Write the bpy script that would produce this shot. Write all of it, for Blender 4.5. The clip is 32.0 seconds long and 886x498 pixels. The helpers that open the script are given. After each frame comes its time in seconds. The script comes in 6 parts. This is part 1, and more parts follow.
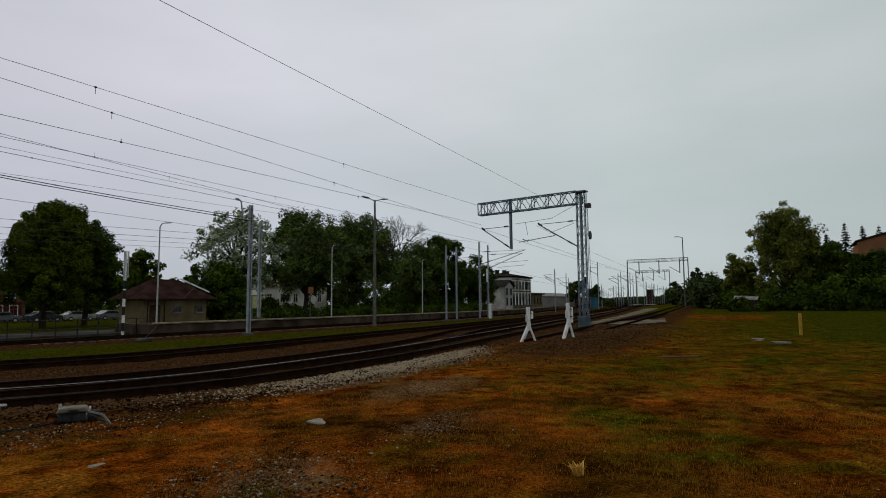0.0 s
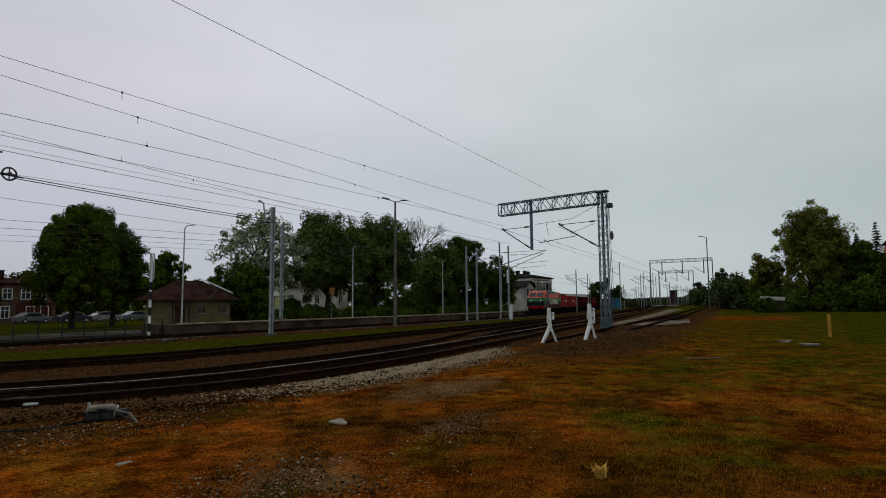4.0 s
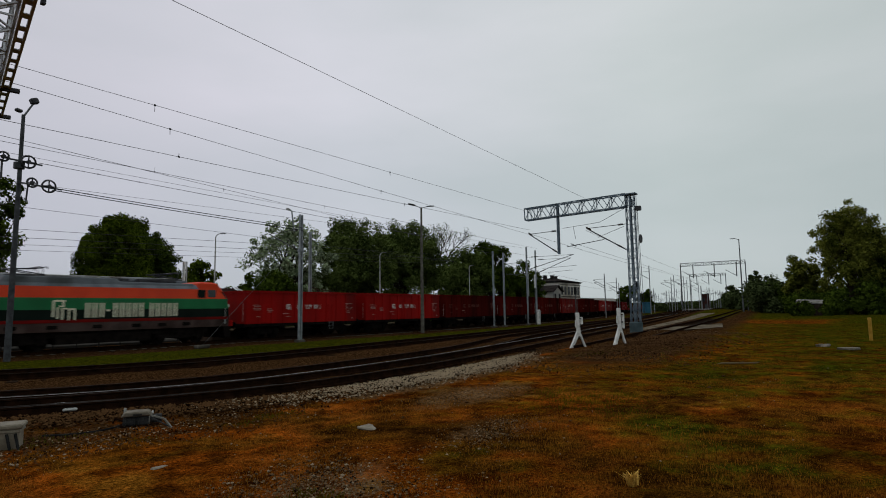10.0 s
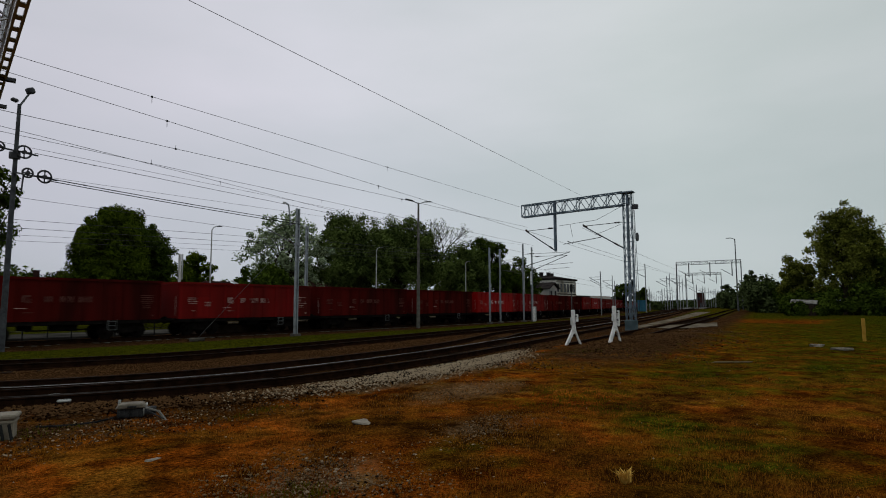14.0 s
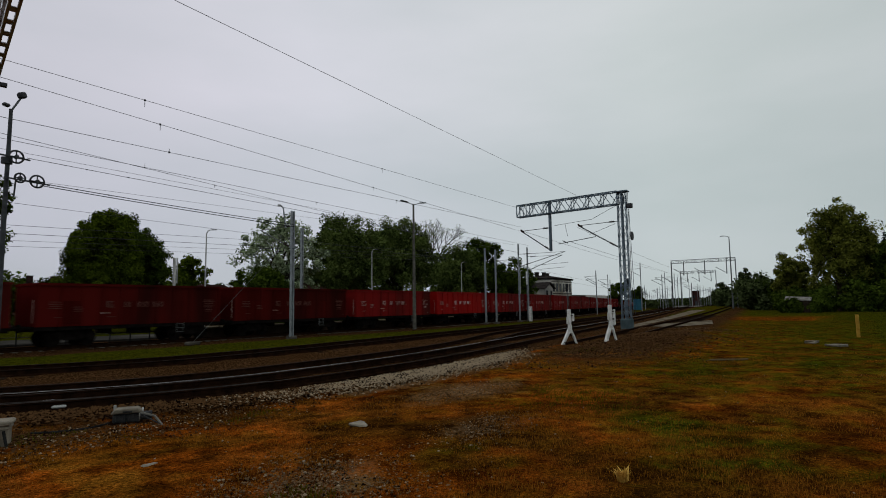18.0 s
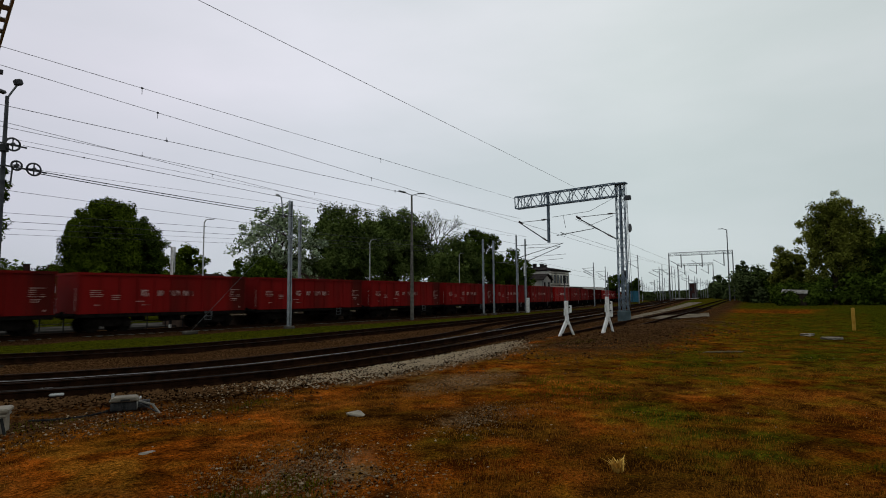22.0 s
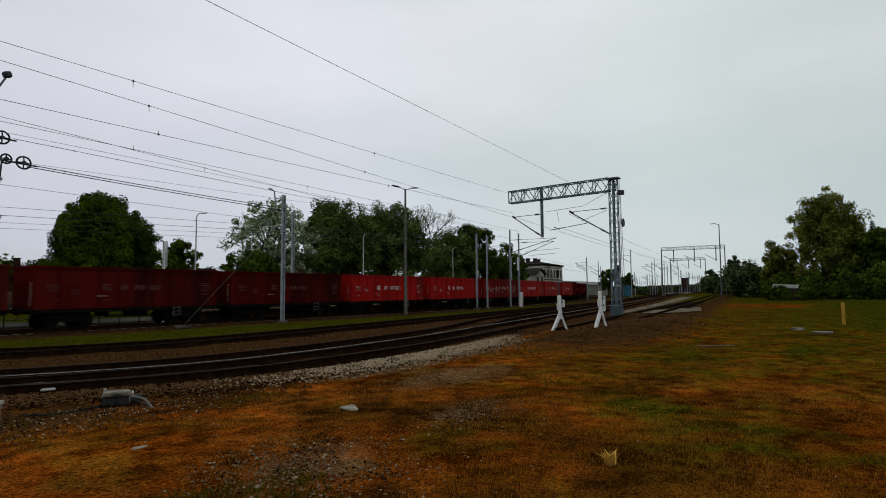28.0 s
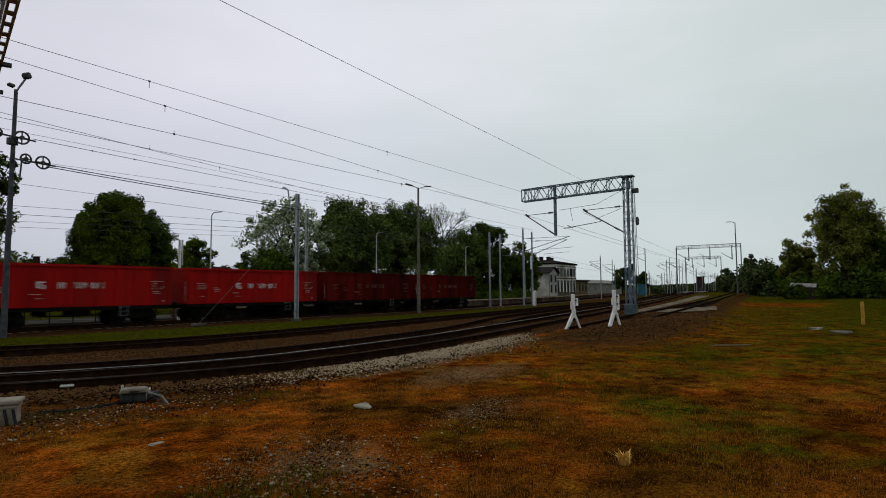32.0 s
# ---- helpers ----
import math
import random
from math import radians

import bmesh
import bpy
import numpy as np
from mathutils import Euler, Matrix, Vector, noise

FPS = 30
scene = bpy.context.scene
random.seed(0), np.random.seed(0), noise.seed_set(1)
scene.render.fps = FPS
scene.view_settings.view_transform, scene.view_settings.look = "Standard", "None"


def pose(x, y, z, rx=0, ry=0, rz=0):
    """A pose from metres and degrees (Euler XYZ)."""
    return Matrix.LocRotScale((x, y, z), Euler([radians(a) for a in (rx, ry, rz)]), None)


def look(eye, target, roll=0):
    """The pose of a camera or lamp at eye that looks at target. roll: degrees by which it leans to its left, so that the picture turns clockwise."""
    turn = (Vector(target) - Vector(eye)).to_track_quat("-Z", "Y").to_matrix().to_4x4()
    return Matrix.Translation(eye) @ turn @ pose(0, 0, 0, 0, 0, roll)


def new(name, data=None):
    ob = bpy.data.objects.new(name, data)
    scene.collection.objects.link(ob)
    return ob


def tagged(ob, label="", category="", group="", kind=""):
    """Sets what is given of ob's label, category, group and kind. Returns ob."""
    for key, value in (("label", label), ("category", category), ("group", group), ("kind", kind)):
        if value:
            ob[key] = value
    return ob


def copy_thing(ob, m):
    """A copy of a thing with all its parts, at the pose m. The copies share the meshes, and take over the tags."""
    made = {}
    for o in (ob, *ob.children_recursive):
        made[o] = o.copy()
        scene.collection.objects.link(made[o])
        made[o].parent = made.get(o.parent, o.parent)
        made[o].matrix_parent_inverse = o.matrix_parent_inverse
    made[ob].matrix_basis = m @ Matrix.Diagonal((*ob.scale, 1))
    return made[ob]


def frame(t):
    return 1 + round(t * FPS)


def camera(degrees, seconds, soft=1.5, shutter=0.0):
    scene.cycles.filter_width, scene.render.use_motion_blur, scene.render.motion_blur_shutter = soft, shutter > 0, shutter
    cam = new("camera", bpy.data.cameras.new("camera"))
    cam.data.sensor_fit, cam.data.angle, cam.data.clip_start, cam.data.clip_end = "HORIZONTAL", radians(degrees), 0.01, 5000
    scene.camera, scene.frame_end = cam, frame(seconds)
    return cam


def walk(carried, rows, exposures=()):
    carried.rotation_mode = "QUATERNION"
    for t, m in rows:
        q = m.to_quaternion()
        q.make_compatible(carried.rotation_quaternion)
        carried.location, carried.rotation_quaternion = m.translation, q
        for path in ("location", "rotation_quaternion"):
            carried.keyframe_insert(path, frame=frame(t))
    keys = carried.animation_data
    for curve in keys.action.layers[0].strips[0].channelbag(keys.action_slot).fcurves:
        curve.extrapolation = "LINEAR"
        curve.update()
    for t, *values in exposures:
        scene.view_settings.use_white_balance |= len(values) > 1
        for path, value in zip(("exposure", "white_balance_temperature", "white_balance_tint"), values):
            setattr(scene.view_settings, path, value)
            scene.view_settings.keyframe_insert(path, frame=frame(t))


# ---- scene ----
cam = camera(75, 32.0, soft=1.0, shutter=0.3)
EYE = (0.0, 0.0, 2.1)
# seconds and the three angles of the camera, which stands on one spot
TURN = [
    (0.0, 95.36, 0.47, -58.54), (0.5, 95.36, 0.32, -58.51), (1.0, 95.33, 0.12, -58.26), (1.5, 95.28, 0.29, -57.98),
    (2.0, 95.43, 0.26, -57.69), (2.5, 95.49, 0.36, -57.45), (3.0, 95.56, 0.43, -56.89), (3.5, 95.51, 0.47, -56.62),
    (5.5, 95.52, 0.50, -55.94), (6.0, 95.59, 0.59, -55.40), (6.5, 95.55, 0.68, -54.95), (7.0, 95.61, 0.75, -54.65),
    (7.5, 95.48, 0.97, -53.78), (8.0, 95.64, 0.61, -53.77), (8.5, 95.58, 0.56, -53.84), (9.0, 95.71, 0.48, -53.79),
    (9.5, 95.69, 0.83, -53.91), (10.0, 96.03, 0.86, -53.85), (10.5, 95.92, 0.75, -53.63), (11.0, 95.85, 0.89, -54.20),
    (11.5, 95.83, 0.90, -54.36), (12.0, 95.78, 0.57, -54.41), (12.5, 95.69, 0.50, -54.39), (13.0, 95.66, 0.60, -54.54),
    (13.5, 95.59, 0.31, -54.26), (14.0, 95.61, 0.17, -54.25), (14.5, 95.53, 0.48, -54.43), (16.5, 95.88, 0.84, -54.66),
    (17.0, 95.76, 0.81, -54.54), (17.5, 95.74, 0.75, -54.54), (18.0, 95.70, 0.82, -54.64), (18.5, 95.37, 0.74, -54.69),
    (19.0, 94.85, 0.60, -54.95), (19.5, 94.77, 0.61, -55.09), (20.0, 94.76, 0.55, -54.99), (20.5, 94.67, 0.61, -55.00),
    (21.0, 94.73, 0.54, -54.97), (21.5, 94.72, 0.43, -54.85), (22.0, 94.79, 0.46, -54.87), (22.5, 94.71, 0.91, -55.33),
    (23.0, 94.95, 1.21, -55.73), (23.5, 94.89, 0.77, -55.89), (24.0, 94.58, 0.75, -55.87), (24.5, 94.53, 0.82, -55.91),
    (25.0, 94.64, 0.73, -55.78), (25.5, 94.56, 0.80, -55.81), (27.5, 94.23, 0.45, -55.74), (28.0, 94.24, 0.45, -55.51),
    (28.5, 94.32, 0.42, -55.28), (29.0, 94.47, 0.34, -54.82), (29.5, 94.37, 0.66, -54.07), (30.0, 94.38, 0.71, -54.13),
    (30.5, 94.56, 0.70, -54.01), (31.0, 94.50, 0.40, -54.05), (31.5, 94.32, 0.30, -54.15), (32.0, 94.10, 0.37, -54.23),
]
walk(cam, [(t, pose(*EYE, a, b, c)) for t, a, b, c in TURN], exposures=[(0.0, 0.0), (20.0, 0.0), (21.2, 0.16), (24.0, 0.22), (32.0, 0.22)])

# ---- light: an overcast sky and a very soft, weak sun ----
world = bpy.data.worlds.new("overcast_sky")
scene.world = world
world.use_nodes = True
wn, wl = world.node_tree.nodes, world.node_tree.links
sky = wn.new("ShaderNodeTexSky")
sky.sky_type, sky.sun_disc = "NISHITA", False
sky.sun_elevation, sky.sun_rotation = radians(48), radians(200)
coord, stretch, clouds = wn.new("ShaderNodeTexCoord"), wn.new("ShaderNodeMapping"), wn.new("ShaderNodeTexNoise")
stretch.inputs["Scale"].default_value = (1.0, 1.0, 3.2)
clouds.inputs["Scale"].default_value, clouds.inputs["Detail"].default_value = 1.3, 5.0
tone, veil = wn.new("ShaderNodeValToRGB"), wn.new("ShaderNodeMix")
tone.color_ramp.elements[0].position, tone.color_ramp.elements[0].color = 0.3, (5.2, 5.5, 5.7, 1)
tone.color_ramp.elements[1].position, tone.color_ramp.elements[1].color = 0.72, (6.65, 6.6, 7.05, 1)
veil.data_type, veil.inputs["Factor"].default_value = "RGBA", 0.93
wl.new(coord.outputs["Generated"], stretch.inputs["Vector"])
wl.new(stretch.outputs["Vector"], clouds.inputs["Vector"])
wl.new(clouds.outputs["Fac"], tone.inputs["Fac"])
wl.new(sky.outputs["Color"], veil.inputs["A"])
wl.new(tone.outputs["Color"], veil.inputs["B"])
# the cloud cover is thinner and brighter overhead than low above the horizon
split, low_cloud, haze = wn.new("ShaderNodeSeparateXYZ"), wn.new("ShaderNodeValToRGB"), wn.new("ShaderNodeMix")
haze.data_type, haze.blend_type, haze.inputs["Factor"].default_value = "RGBA", "MULTIPLY", 1.0
low_cloud.color_ramp.elements[0].position, low_cloud.color_ramp.elements[0].color = 0.0, (0.74, 0.79, 0.80, 1)
low_cloud.color_ramp.elements[1].position, low_cloud.color_ramp.elements[1].color = 0.34, (1.0, 1.0, 1.0, 1)
wl.new(coord.outputs["Generated"], split.inputs["Vector"])
wl.new(split.outputs["Z"], low_cloud.inputs["Fac"])
wl.new(veil.outputs["Result"], haze.inputs["A"])
wl.new(low_cloud.outputs["Color"], haze.inputs["B"])
# broad cloud tone, with lens darkening towards both sides put into the sky colour
cloud_and_vignette, side_dim_mix = wn.new("ShaderNodeValToRGB"), wn.new("ShaderNodeMix")
side_dim_mix.data_type, side_dim_mix.blend_type, side_dim_mix.inputs["Factor"].default_value = "RGBA", "MULTIPLY", 1.0
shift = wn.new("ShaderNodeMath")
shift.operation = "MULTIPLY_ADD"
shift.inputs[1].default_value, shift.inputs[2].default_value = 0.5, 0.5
while len(cloud_and_vignette.color_ramp.elements) < 4:
    cloud_and_vignette.color_ramp.elements.new(0.5)
for el, (at, grey) in zip(cloud_and_vignette.color_ramp.elements, ((0.36, (0.75, 0.80, 0.76)), (0.62, (0.965, 1.0, 0.955)), (0.84, (0.985, 0.98, 1.0)), (0.99, (0.83, 0.81, 0.85)))):
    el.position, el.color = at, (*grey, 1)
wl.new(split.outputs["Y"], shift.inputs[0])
wl.new(shift.outputs[0], cloud_and_vignette.inputs["Fac"])
wl.new(haze.outputs["Result"], side_dim_mix.inputs["A"])
wl.new(cloud_and_vignette.outputs["Color"], side_dim_mix.inputs["B"])
wl.new(side_dim_mix.outputs["Result"], wn["Background"].inputs["Color"])
wn["Background"].inputs["Strength"].default_value = 0.1135

sun = new("sun", bpy.data.lights.new("sun", "SUN"))
sun.data.energy, sun.data.angle, sun.data.color = 0.5, radians(25), (1.0, 0.97, 0.93)
sun.matrix_world = look((0, 0, 60), (-14, -40, 0))


# ---- materials ----
def surface(name, dark, light, scale=4.0, rough=0.8, metal=0.0, bump=0.2, fine=40.0, island=0.0, thing=0.0, stain=None, stain_at=0.62, stretch_z=1.0):
    """A material whose colour wanders between two tones at two scales, with fine relief and, where given, stains."""
    m = bpy.data.materials.new(name)
    m.use_nodes = True
    n, k = m.node_tree.nodes, m.node_tree.links
    p = n["Principled BSDF"]
    p.inputs["Roughness"].default_value, p.inputs["Metallic"].default_value = rough, metal
    p.inputs["Specular IOR Level"].default_value = 0.5 if rough < 0.3 else 0.25 if rough < 0.5 else 0.06 if rough < 0.75 else 0.0
    tc, mp = n.new("ShaderNodeTexCoord"), n.new("ShaderNodeMapping")
    mp.inputs["Scale"].default_value = (1, 1, stretch_z)
    k.new(tc.outputs["Object"], mp.inputs["Vector"])
    wide, grain = n.new("ShaderNodeTexNoise"), n.new("ShaderNodeTexNoise")
    wide.inputs["Scale"].default_value, wide.inputs["Detail"].default_value = scale, 4
    grain.inputs["Scale"].default_value, grain.inputs["Detail"].default_value = fine, 3
    k.new(mp.outputs["Vector"], wide.inputs["Vector"])
    k.new(mp.outputs["Vector"], grain.inputs["Vector"])
    add = n.new("ShaderNodeMath")
    add.operation = "MULTIPLY_ADD"
    k.new(grain.outputs["Fac"], add.inputs[0])
    add.inputs[1].default_value = 0.35
    k.new(wide.outputs["Fac"], add.inputs[2])
    value = add.outputs[0]
    for amount, source in ((island, ("ShaderNodeNewGeometry", "Random Per Island")), (thing, ("ShaderNodeObjectInfo", "Random"))):
        if amount:
            g, a2 = n.new(source[0]), n.new("ShaderNodeMath")
            a2.operation = "MULTIPLY_ADD"
            k.new(g.outputs[source[1]], a2.inputs[0])
            a2.inputs[1].default_value = amount
            k.new(value, a2.inputs[2])
            value = a2.outputs[0]
    low = 0.5 + (island + thing) * 0.3
    ramp_ = n.new("ShaderNodeValToRGB")
    ramp_.color_ramp.elements[0].position, ramp_.color_ramp.elements[0].color = low, (*dark, 1)
    ramp_.color_ramp.elements[1].position, ramp_.color_ramp.elements[1].color = min(low + 0.36, 1.0), (*light, 1)
    k.new(value, ramp_.inputs["Fac"])
    colour = ramp_.outputs["Color"]
    if stain:
        s, sr, mix = n.new("ShaderNodeTexNoise"), n.new("ShaderNodeValToRGB"), n.new("ShaderNodeMix")
        s.inputs["Scale"].default_value, s.inputs["Detail"].default_value = scale * 0.45, 6
        k.new(mp.outputs["Vector"], s.inputs["Vector"])
        sr.color_ramp.elements[0].position, sr.color_ramp.elements[1].position = stain_at - 0.08, stain_at + 0.06
        k.new(s.outputs["Fac"], sr.inputs["Fac"])
        mix.data_type = "RGBA"
        k.new(sr.outputs["Color"], mix.inputs["Factor"])
        k.new(colour, mix.inputs["A"])
        mix.inputs["B"].default_value = (*stain, 1)
        colour = mix.outputs["Result"]
    k.new(colour, p.inputs["Base Color"])
    if bump:
        b = n.new("ShaderNodeBump")
        b.inputs["Strength"].default_value, b.inputs["Distance"].default_value = bump, 0.02
        k.new(grain.outputs["Fac"], b.inputs["Height"])
        k.new(b.outputs["Normal"], p.inputs["Normal"])
    return m


def glow(name, colour, strength):
    m = surface(name, colour, colour)
    p = m.node_tree.nodes["Principled BSDF"]
    p.inputs["Emission Color"].default_value, p.inputs["Emission Strength"].default_value = (*colour, 1), strength
    return m


STEEL = surface("galvanised_steel", (0.19, 0.205, 0.22), (0.34, 0.36, 0.385), 2, 0.55, 0.25, 0.1)
DARKSTEEL = surface("dark_weathered_steel", (0.03, 0.03, 0.035), (0.08, 0.08, 0.085), 3, 0.6, 0.4)
RUST = surface("rusty_rail_side", (0.008, 0.004, 0.0022), (0.024, 0.011, 0.006), 5, 0.8)
RAILTOP = surface("polished_rail_head", (0.008, 0.006, 0.005), (0.036, 0.031, 0.028), 0.5, 0.75, 0.2, 0.05, fine=6)
RAILSHINE = surface("bright_worn_rail_head", (0.035, 0.032, 0.030), (0.19, 0.18, 0.175), 0.35, 0.5, 0.5, 0.05, fine=6)
GANTRYSTEEL = surface("blue_grey_gantry_steel", (0.075, 0.10, 0.13), (0.19, 0.235, 0.28), 2, 0.65, 0.2, 0.1)
TANPLASTIC = surface("weathered_tan_plastic", (0.15, 0.13, 0.10), (0.27, 0.235, 0.18), 4, 0.6, stain=(0.10, 0.08, 0.055))
SLEEPER = surface("weathered_sleeper", (0.008, 0.005, 0.0035), (0.024, 0.016, 0.011), 3, 0.9, thing=0.3)
CONSLEEPER = surface("concrete_sleeper", (0.07, 0.065, 0.055), (0.16, 0.15, 0.13), 3, 0.9, thing=0.3)
CONCRETE = surface("weathered_concrete", (0.13, 0.125, 0.11), (0.26, 0.25, 0.23), 2.5, 0.9, bump=0.3, stain=(0.09, 0.085, 0.07))
OLDCONCRETE = surface("dark_old_concrete", (0.05, 0.044, 0.036), (0.115, 0.102, 0.086), 1.2, 0.9, bump=0.3, stain=(0.035, 0.03, 0.024))
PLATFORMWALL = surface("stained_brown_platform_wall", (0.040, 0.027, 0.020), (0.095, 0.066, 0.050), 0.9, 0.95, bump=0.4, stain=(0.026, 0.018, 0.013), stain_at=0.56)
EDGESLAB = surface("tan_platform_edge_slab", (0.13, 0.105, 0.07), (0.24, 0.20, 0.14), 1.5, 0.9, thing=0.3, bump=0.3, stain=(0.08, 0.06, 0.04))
ASPHALT = surface("worn_asphalt", (0.022, 0.021, 0.019), (0.05, 0.047, 0.043), 0.6, 0.9, bump=0.3, stain=(0.07, 0.065, 0.058), stain_at=0.64)
FOOTING = surface("blue_grey_concrete_footing", (0.045, 0.065, 0.072), (0.095, 0.125, 0.135), 1.4, 0.9, bump=0.3)
BALLAST = surface("brown_dirty_ballast", (0.007, 0.003, 0.0014), (0.032, 0.0135, 0.0055), 1.5, 0.95, bump=1.0, fine=14)
STONES = surface("pale_gravel_stones", (0.012, 0.008, 0.005), (0.27, 0.205, 0.135), 3, 0.9, island=0.9, bump=0.2)
TRODSTONES = surface("trodden_tan_gravel", (0.014, 0.008, 0.004), (0.145, 0.092, 0.048), 3, 0.9, island=0.9, bump=0.2)
DIRTSTONES = surface("dirty_ballast_stones", (0.005, 0.0022, 0.0008), (0.082, 0.042, 0.018), 3, 0.9, island=0.7, bump=0.2)
WHITEPAINT = surface("chipped_white_paint", (0.5, 0.49, 0.47), (0.8, 0.79, 0.77), 5, 0.6, stain=(0.22, 0.17, 0.13), stain_at=0.66)
BLACKPAINT = surface("black_paint", (0.012, 0.012, 0.012), (0.03, 0.03, 0.03), 5, 0.5)
YELLOWPAINT = surface("faded_yellow_paint", (0.28, 0.15, 0.02), (0.42, 0.24, 0.04), 4, 0.7, stain=(0.12, 0.07, 0.03))
LIGHTGREY = surface("light_grey_enamel", (0.30, 0.30, 0.29), (0.46, 0.46, 0.45), 3, 0.5, stain=(0.2, 0.18, 0.15))
WORNPOLE = surface("worn_concrete_pole", (0.075, 0.07, 0.06), (0.155, 0.145, 0.125), 2.5, 0.9, bump=0.3, stain=(0.06, 0.055, 0.045))
# girder steel is coloured lighter than the legs to brighten its dim underside
LIFTEDGIRDER = surface("underside_lightened_girder", (0.42, 0.43, 0.46), (0.66, 0.67, 0.70), 2, 0.7, bump=0.1, stain=(0.25, 0.25, 0.26))
# far masts' steel is painted paler to stand for distance haze
HAZEMAST = surface("haze_paled_mast", (0.17, 0.18, 0.19), (0.30, 0.31, 0.325), 3, 0.7)
POLEGREY = surface("dark_grey_pole_paint", (0.035, 0.036, 0.04), (0.075, 0.078, 0.085), 4, 0.6, 0.1)
GREYMETAL = surface("grey_painted_metal", (0.07, 0.075, 0.08), (0.15, 0.155, 0.16), 4, 0.5, 0.2, stain=(0.05, 0.04, 0.035))
BARK = surface("bark", (0.014, 0.010, 0.007), (0.05, 0.038, 0.028), 3, 0.95, bump=0.8, fine=18, stretch_z=0.3)
LEAF_DARK = surface("dark_green_leaves", (0.006, 0.013, 0.0015), (0.062, 0.092, 0.011), 0.35, 0.8, island=0.25, bump=0)
LEAF_MID = surface("green_leaves", (0.003, 0.007, 0.0006), (0.090, 0.125, 0.010), 0.35, 0.8, island=0.25, bump=0)
LEAF_YELLOW = surface("yellow_green_leaves", (0.020, 0.028, 0.003), (0.145, 0.155, 0.024), 0.4, 0.8, island=0.3, bump=0)
LEAF_CHESTNUT = surface("soft_green_leaves", (0.012, 0.022, 0.005), (0.105, 0.14, 0.034), 0.35, 0.8, island=0.3, bump=0)
# distance haze is mixed into this green, duller than the nearer leaves
LEAF_FAR = surface("haze_tinted_leaves", (0.014, 0.022, 0.008), (0.06, 0.078, 0.028), 0.2, 0.8, island=0.5, bump=0)
LEAF_AIRY = surface("silvery_green_leaves", (0.06, 0.085, 0.04), (0.29, 0.35, 0.20), 0.4, 0.7, island=0.6, bump=0)
NEEDLES = surface("dark_conifer_needles", (0.004, 0.008, 0.004), (0.016, 0.026, 0.012), 0.5, 0.8, island=0.5, bump=0)
PLASTER = surface("cream_plaster", (0.55, 0.52, 0.46), (0.75, 0.72, 0.66), 0.4, 0.9, stain=(0.3, 0.27, 0.22))
GREYPLASTER = surface("grey_white_plaster", (0.29, 0.265, 0.235), (0.44, 0.41, 0.37), 0.4, 0.9, stain=(0.25, 0.245, 0.23))
ORANGEPLASTER = surface("orange_plaster", (0.19, 0.085, 0.042), (0.27, 0.125, 0.062), 0.3, 0.9, stain=(0.15, 0.065, 0.035))
TANPLASTER = surface("tan_plaster", (0.10, 0.075, 0.038), (0.17, 0.13, 0.07), 0.6, 0.9, stain=(0.07, 0.05, 0.03))
BRICKWALL = surface("old_brown_brick", (0.065, 0.040, 0.026), (0.12, 0.075, 0.05), 1.0, 0.95, fine=25)
ROOFING = surface("dark_bitumen_roofing", (0.012, 0.010, 0.010), (0.04, 0.034, 0.032), 0.8, 0.9)
ROOFTILE = surface("brown_roof_sheeting", (0.018, 0.009, 0.008), (0.044, 0.023, 0.019), 1.2, 0.85)
GLASS = surface("dark_window_glass", (0.012, 0.014, 0.017), (0.035, 0.04, 0.045), 1, 0.12, bump=0)
BLUESHEET = surface("blue_sheet_metal", (0.02, 0.085, 0.13), (0.04, 0.13, 0.19), 2, 0.6)
REDPAINT = surface("fresh_red_wagon_paint", (0.20, 0.003, 0.002), (0.29, 0.0045, 0.003), 0.6, 0.55, thing=0.25, bump=0.08, stain=(0.13, 0.006, 0.005), stain_at=0.68, stretch_z=0.25)
MIDRED = surface("weathered_red_wagon_paint", (0.112, 0.004, 0.003), (0.175, 0.006, 0.005), 0.6, 0.7, thing=0.3, bump=0.1, stain=(0.062, 0.006, 0.004), stain_at=0.64, stretch_z=0.2)
BROWNRED = surface("brown_rusted_wagon_paint", (0.044, 0.004, 0.003), (0.084, 0.0075, 0.006), 0.7, 0.85, thing=0.3, bump=0.15, stain=(0.030, 0.005, 0.004), stain_at=0.6, stretch_z=0.15)
MARK = surface("white_lettering_paint", (0.48, 0.41, 0.39), (0.68, 0.6, 0.57), 4, 0.7, stain=(0.26, 0.05, 0.04), stain_at=0.6)
MIDMARK = surface("dull_lettering_paint", (0.28, 0.15, 0.13), (0.50, 0.33, 0.30), 4, 0.8, stain=(0.09, 0.012, 0.01), stain_at=0.58)
FADEDMARK = surface("faded_lettering_paint", (0.07, 0.022, 0.017), (0.15, 0.06, 0.05), 4, 0.8)
CREAM = surface("cream_lettering_paint", (0.6, 0.57, 0.42), (0.75, 0.72, 0.55), 4, 0.5)
LOCO_ORANGE = surface("orange_locomotive_paint", (0.56, 0.034, 0.004), (0.70, 0.050, 0.006), 0.7, 0.45, bump=0.05)
LOCO_GREEN = surface("green_locomotive_paint", (0.003, 0.100, 0.030), (0.006, 0.145, 0.046), 0.7, 0.45, bump=0.05)
LOCO_BLACK = surface("black_green_locomotive_paint", (0.003, 0.007, 0.005), (0.008, 0.014, 0.011), 0.7, 0.5, bump=0.05)
LOCO_SKIRT = surface("dusty_red_grey_skirt_paint", (0.055, 0.032, 0.028), (0.10, 0.068, 0.062), 0.9, 0.7, stain=(0.03, 0.02, 0.017))
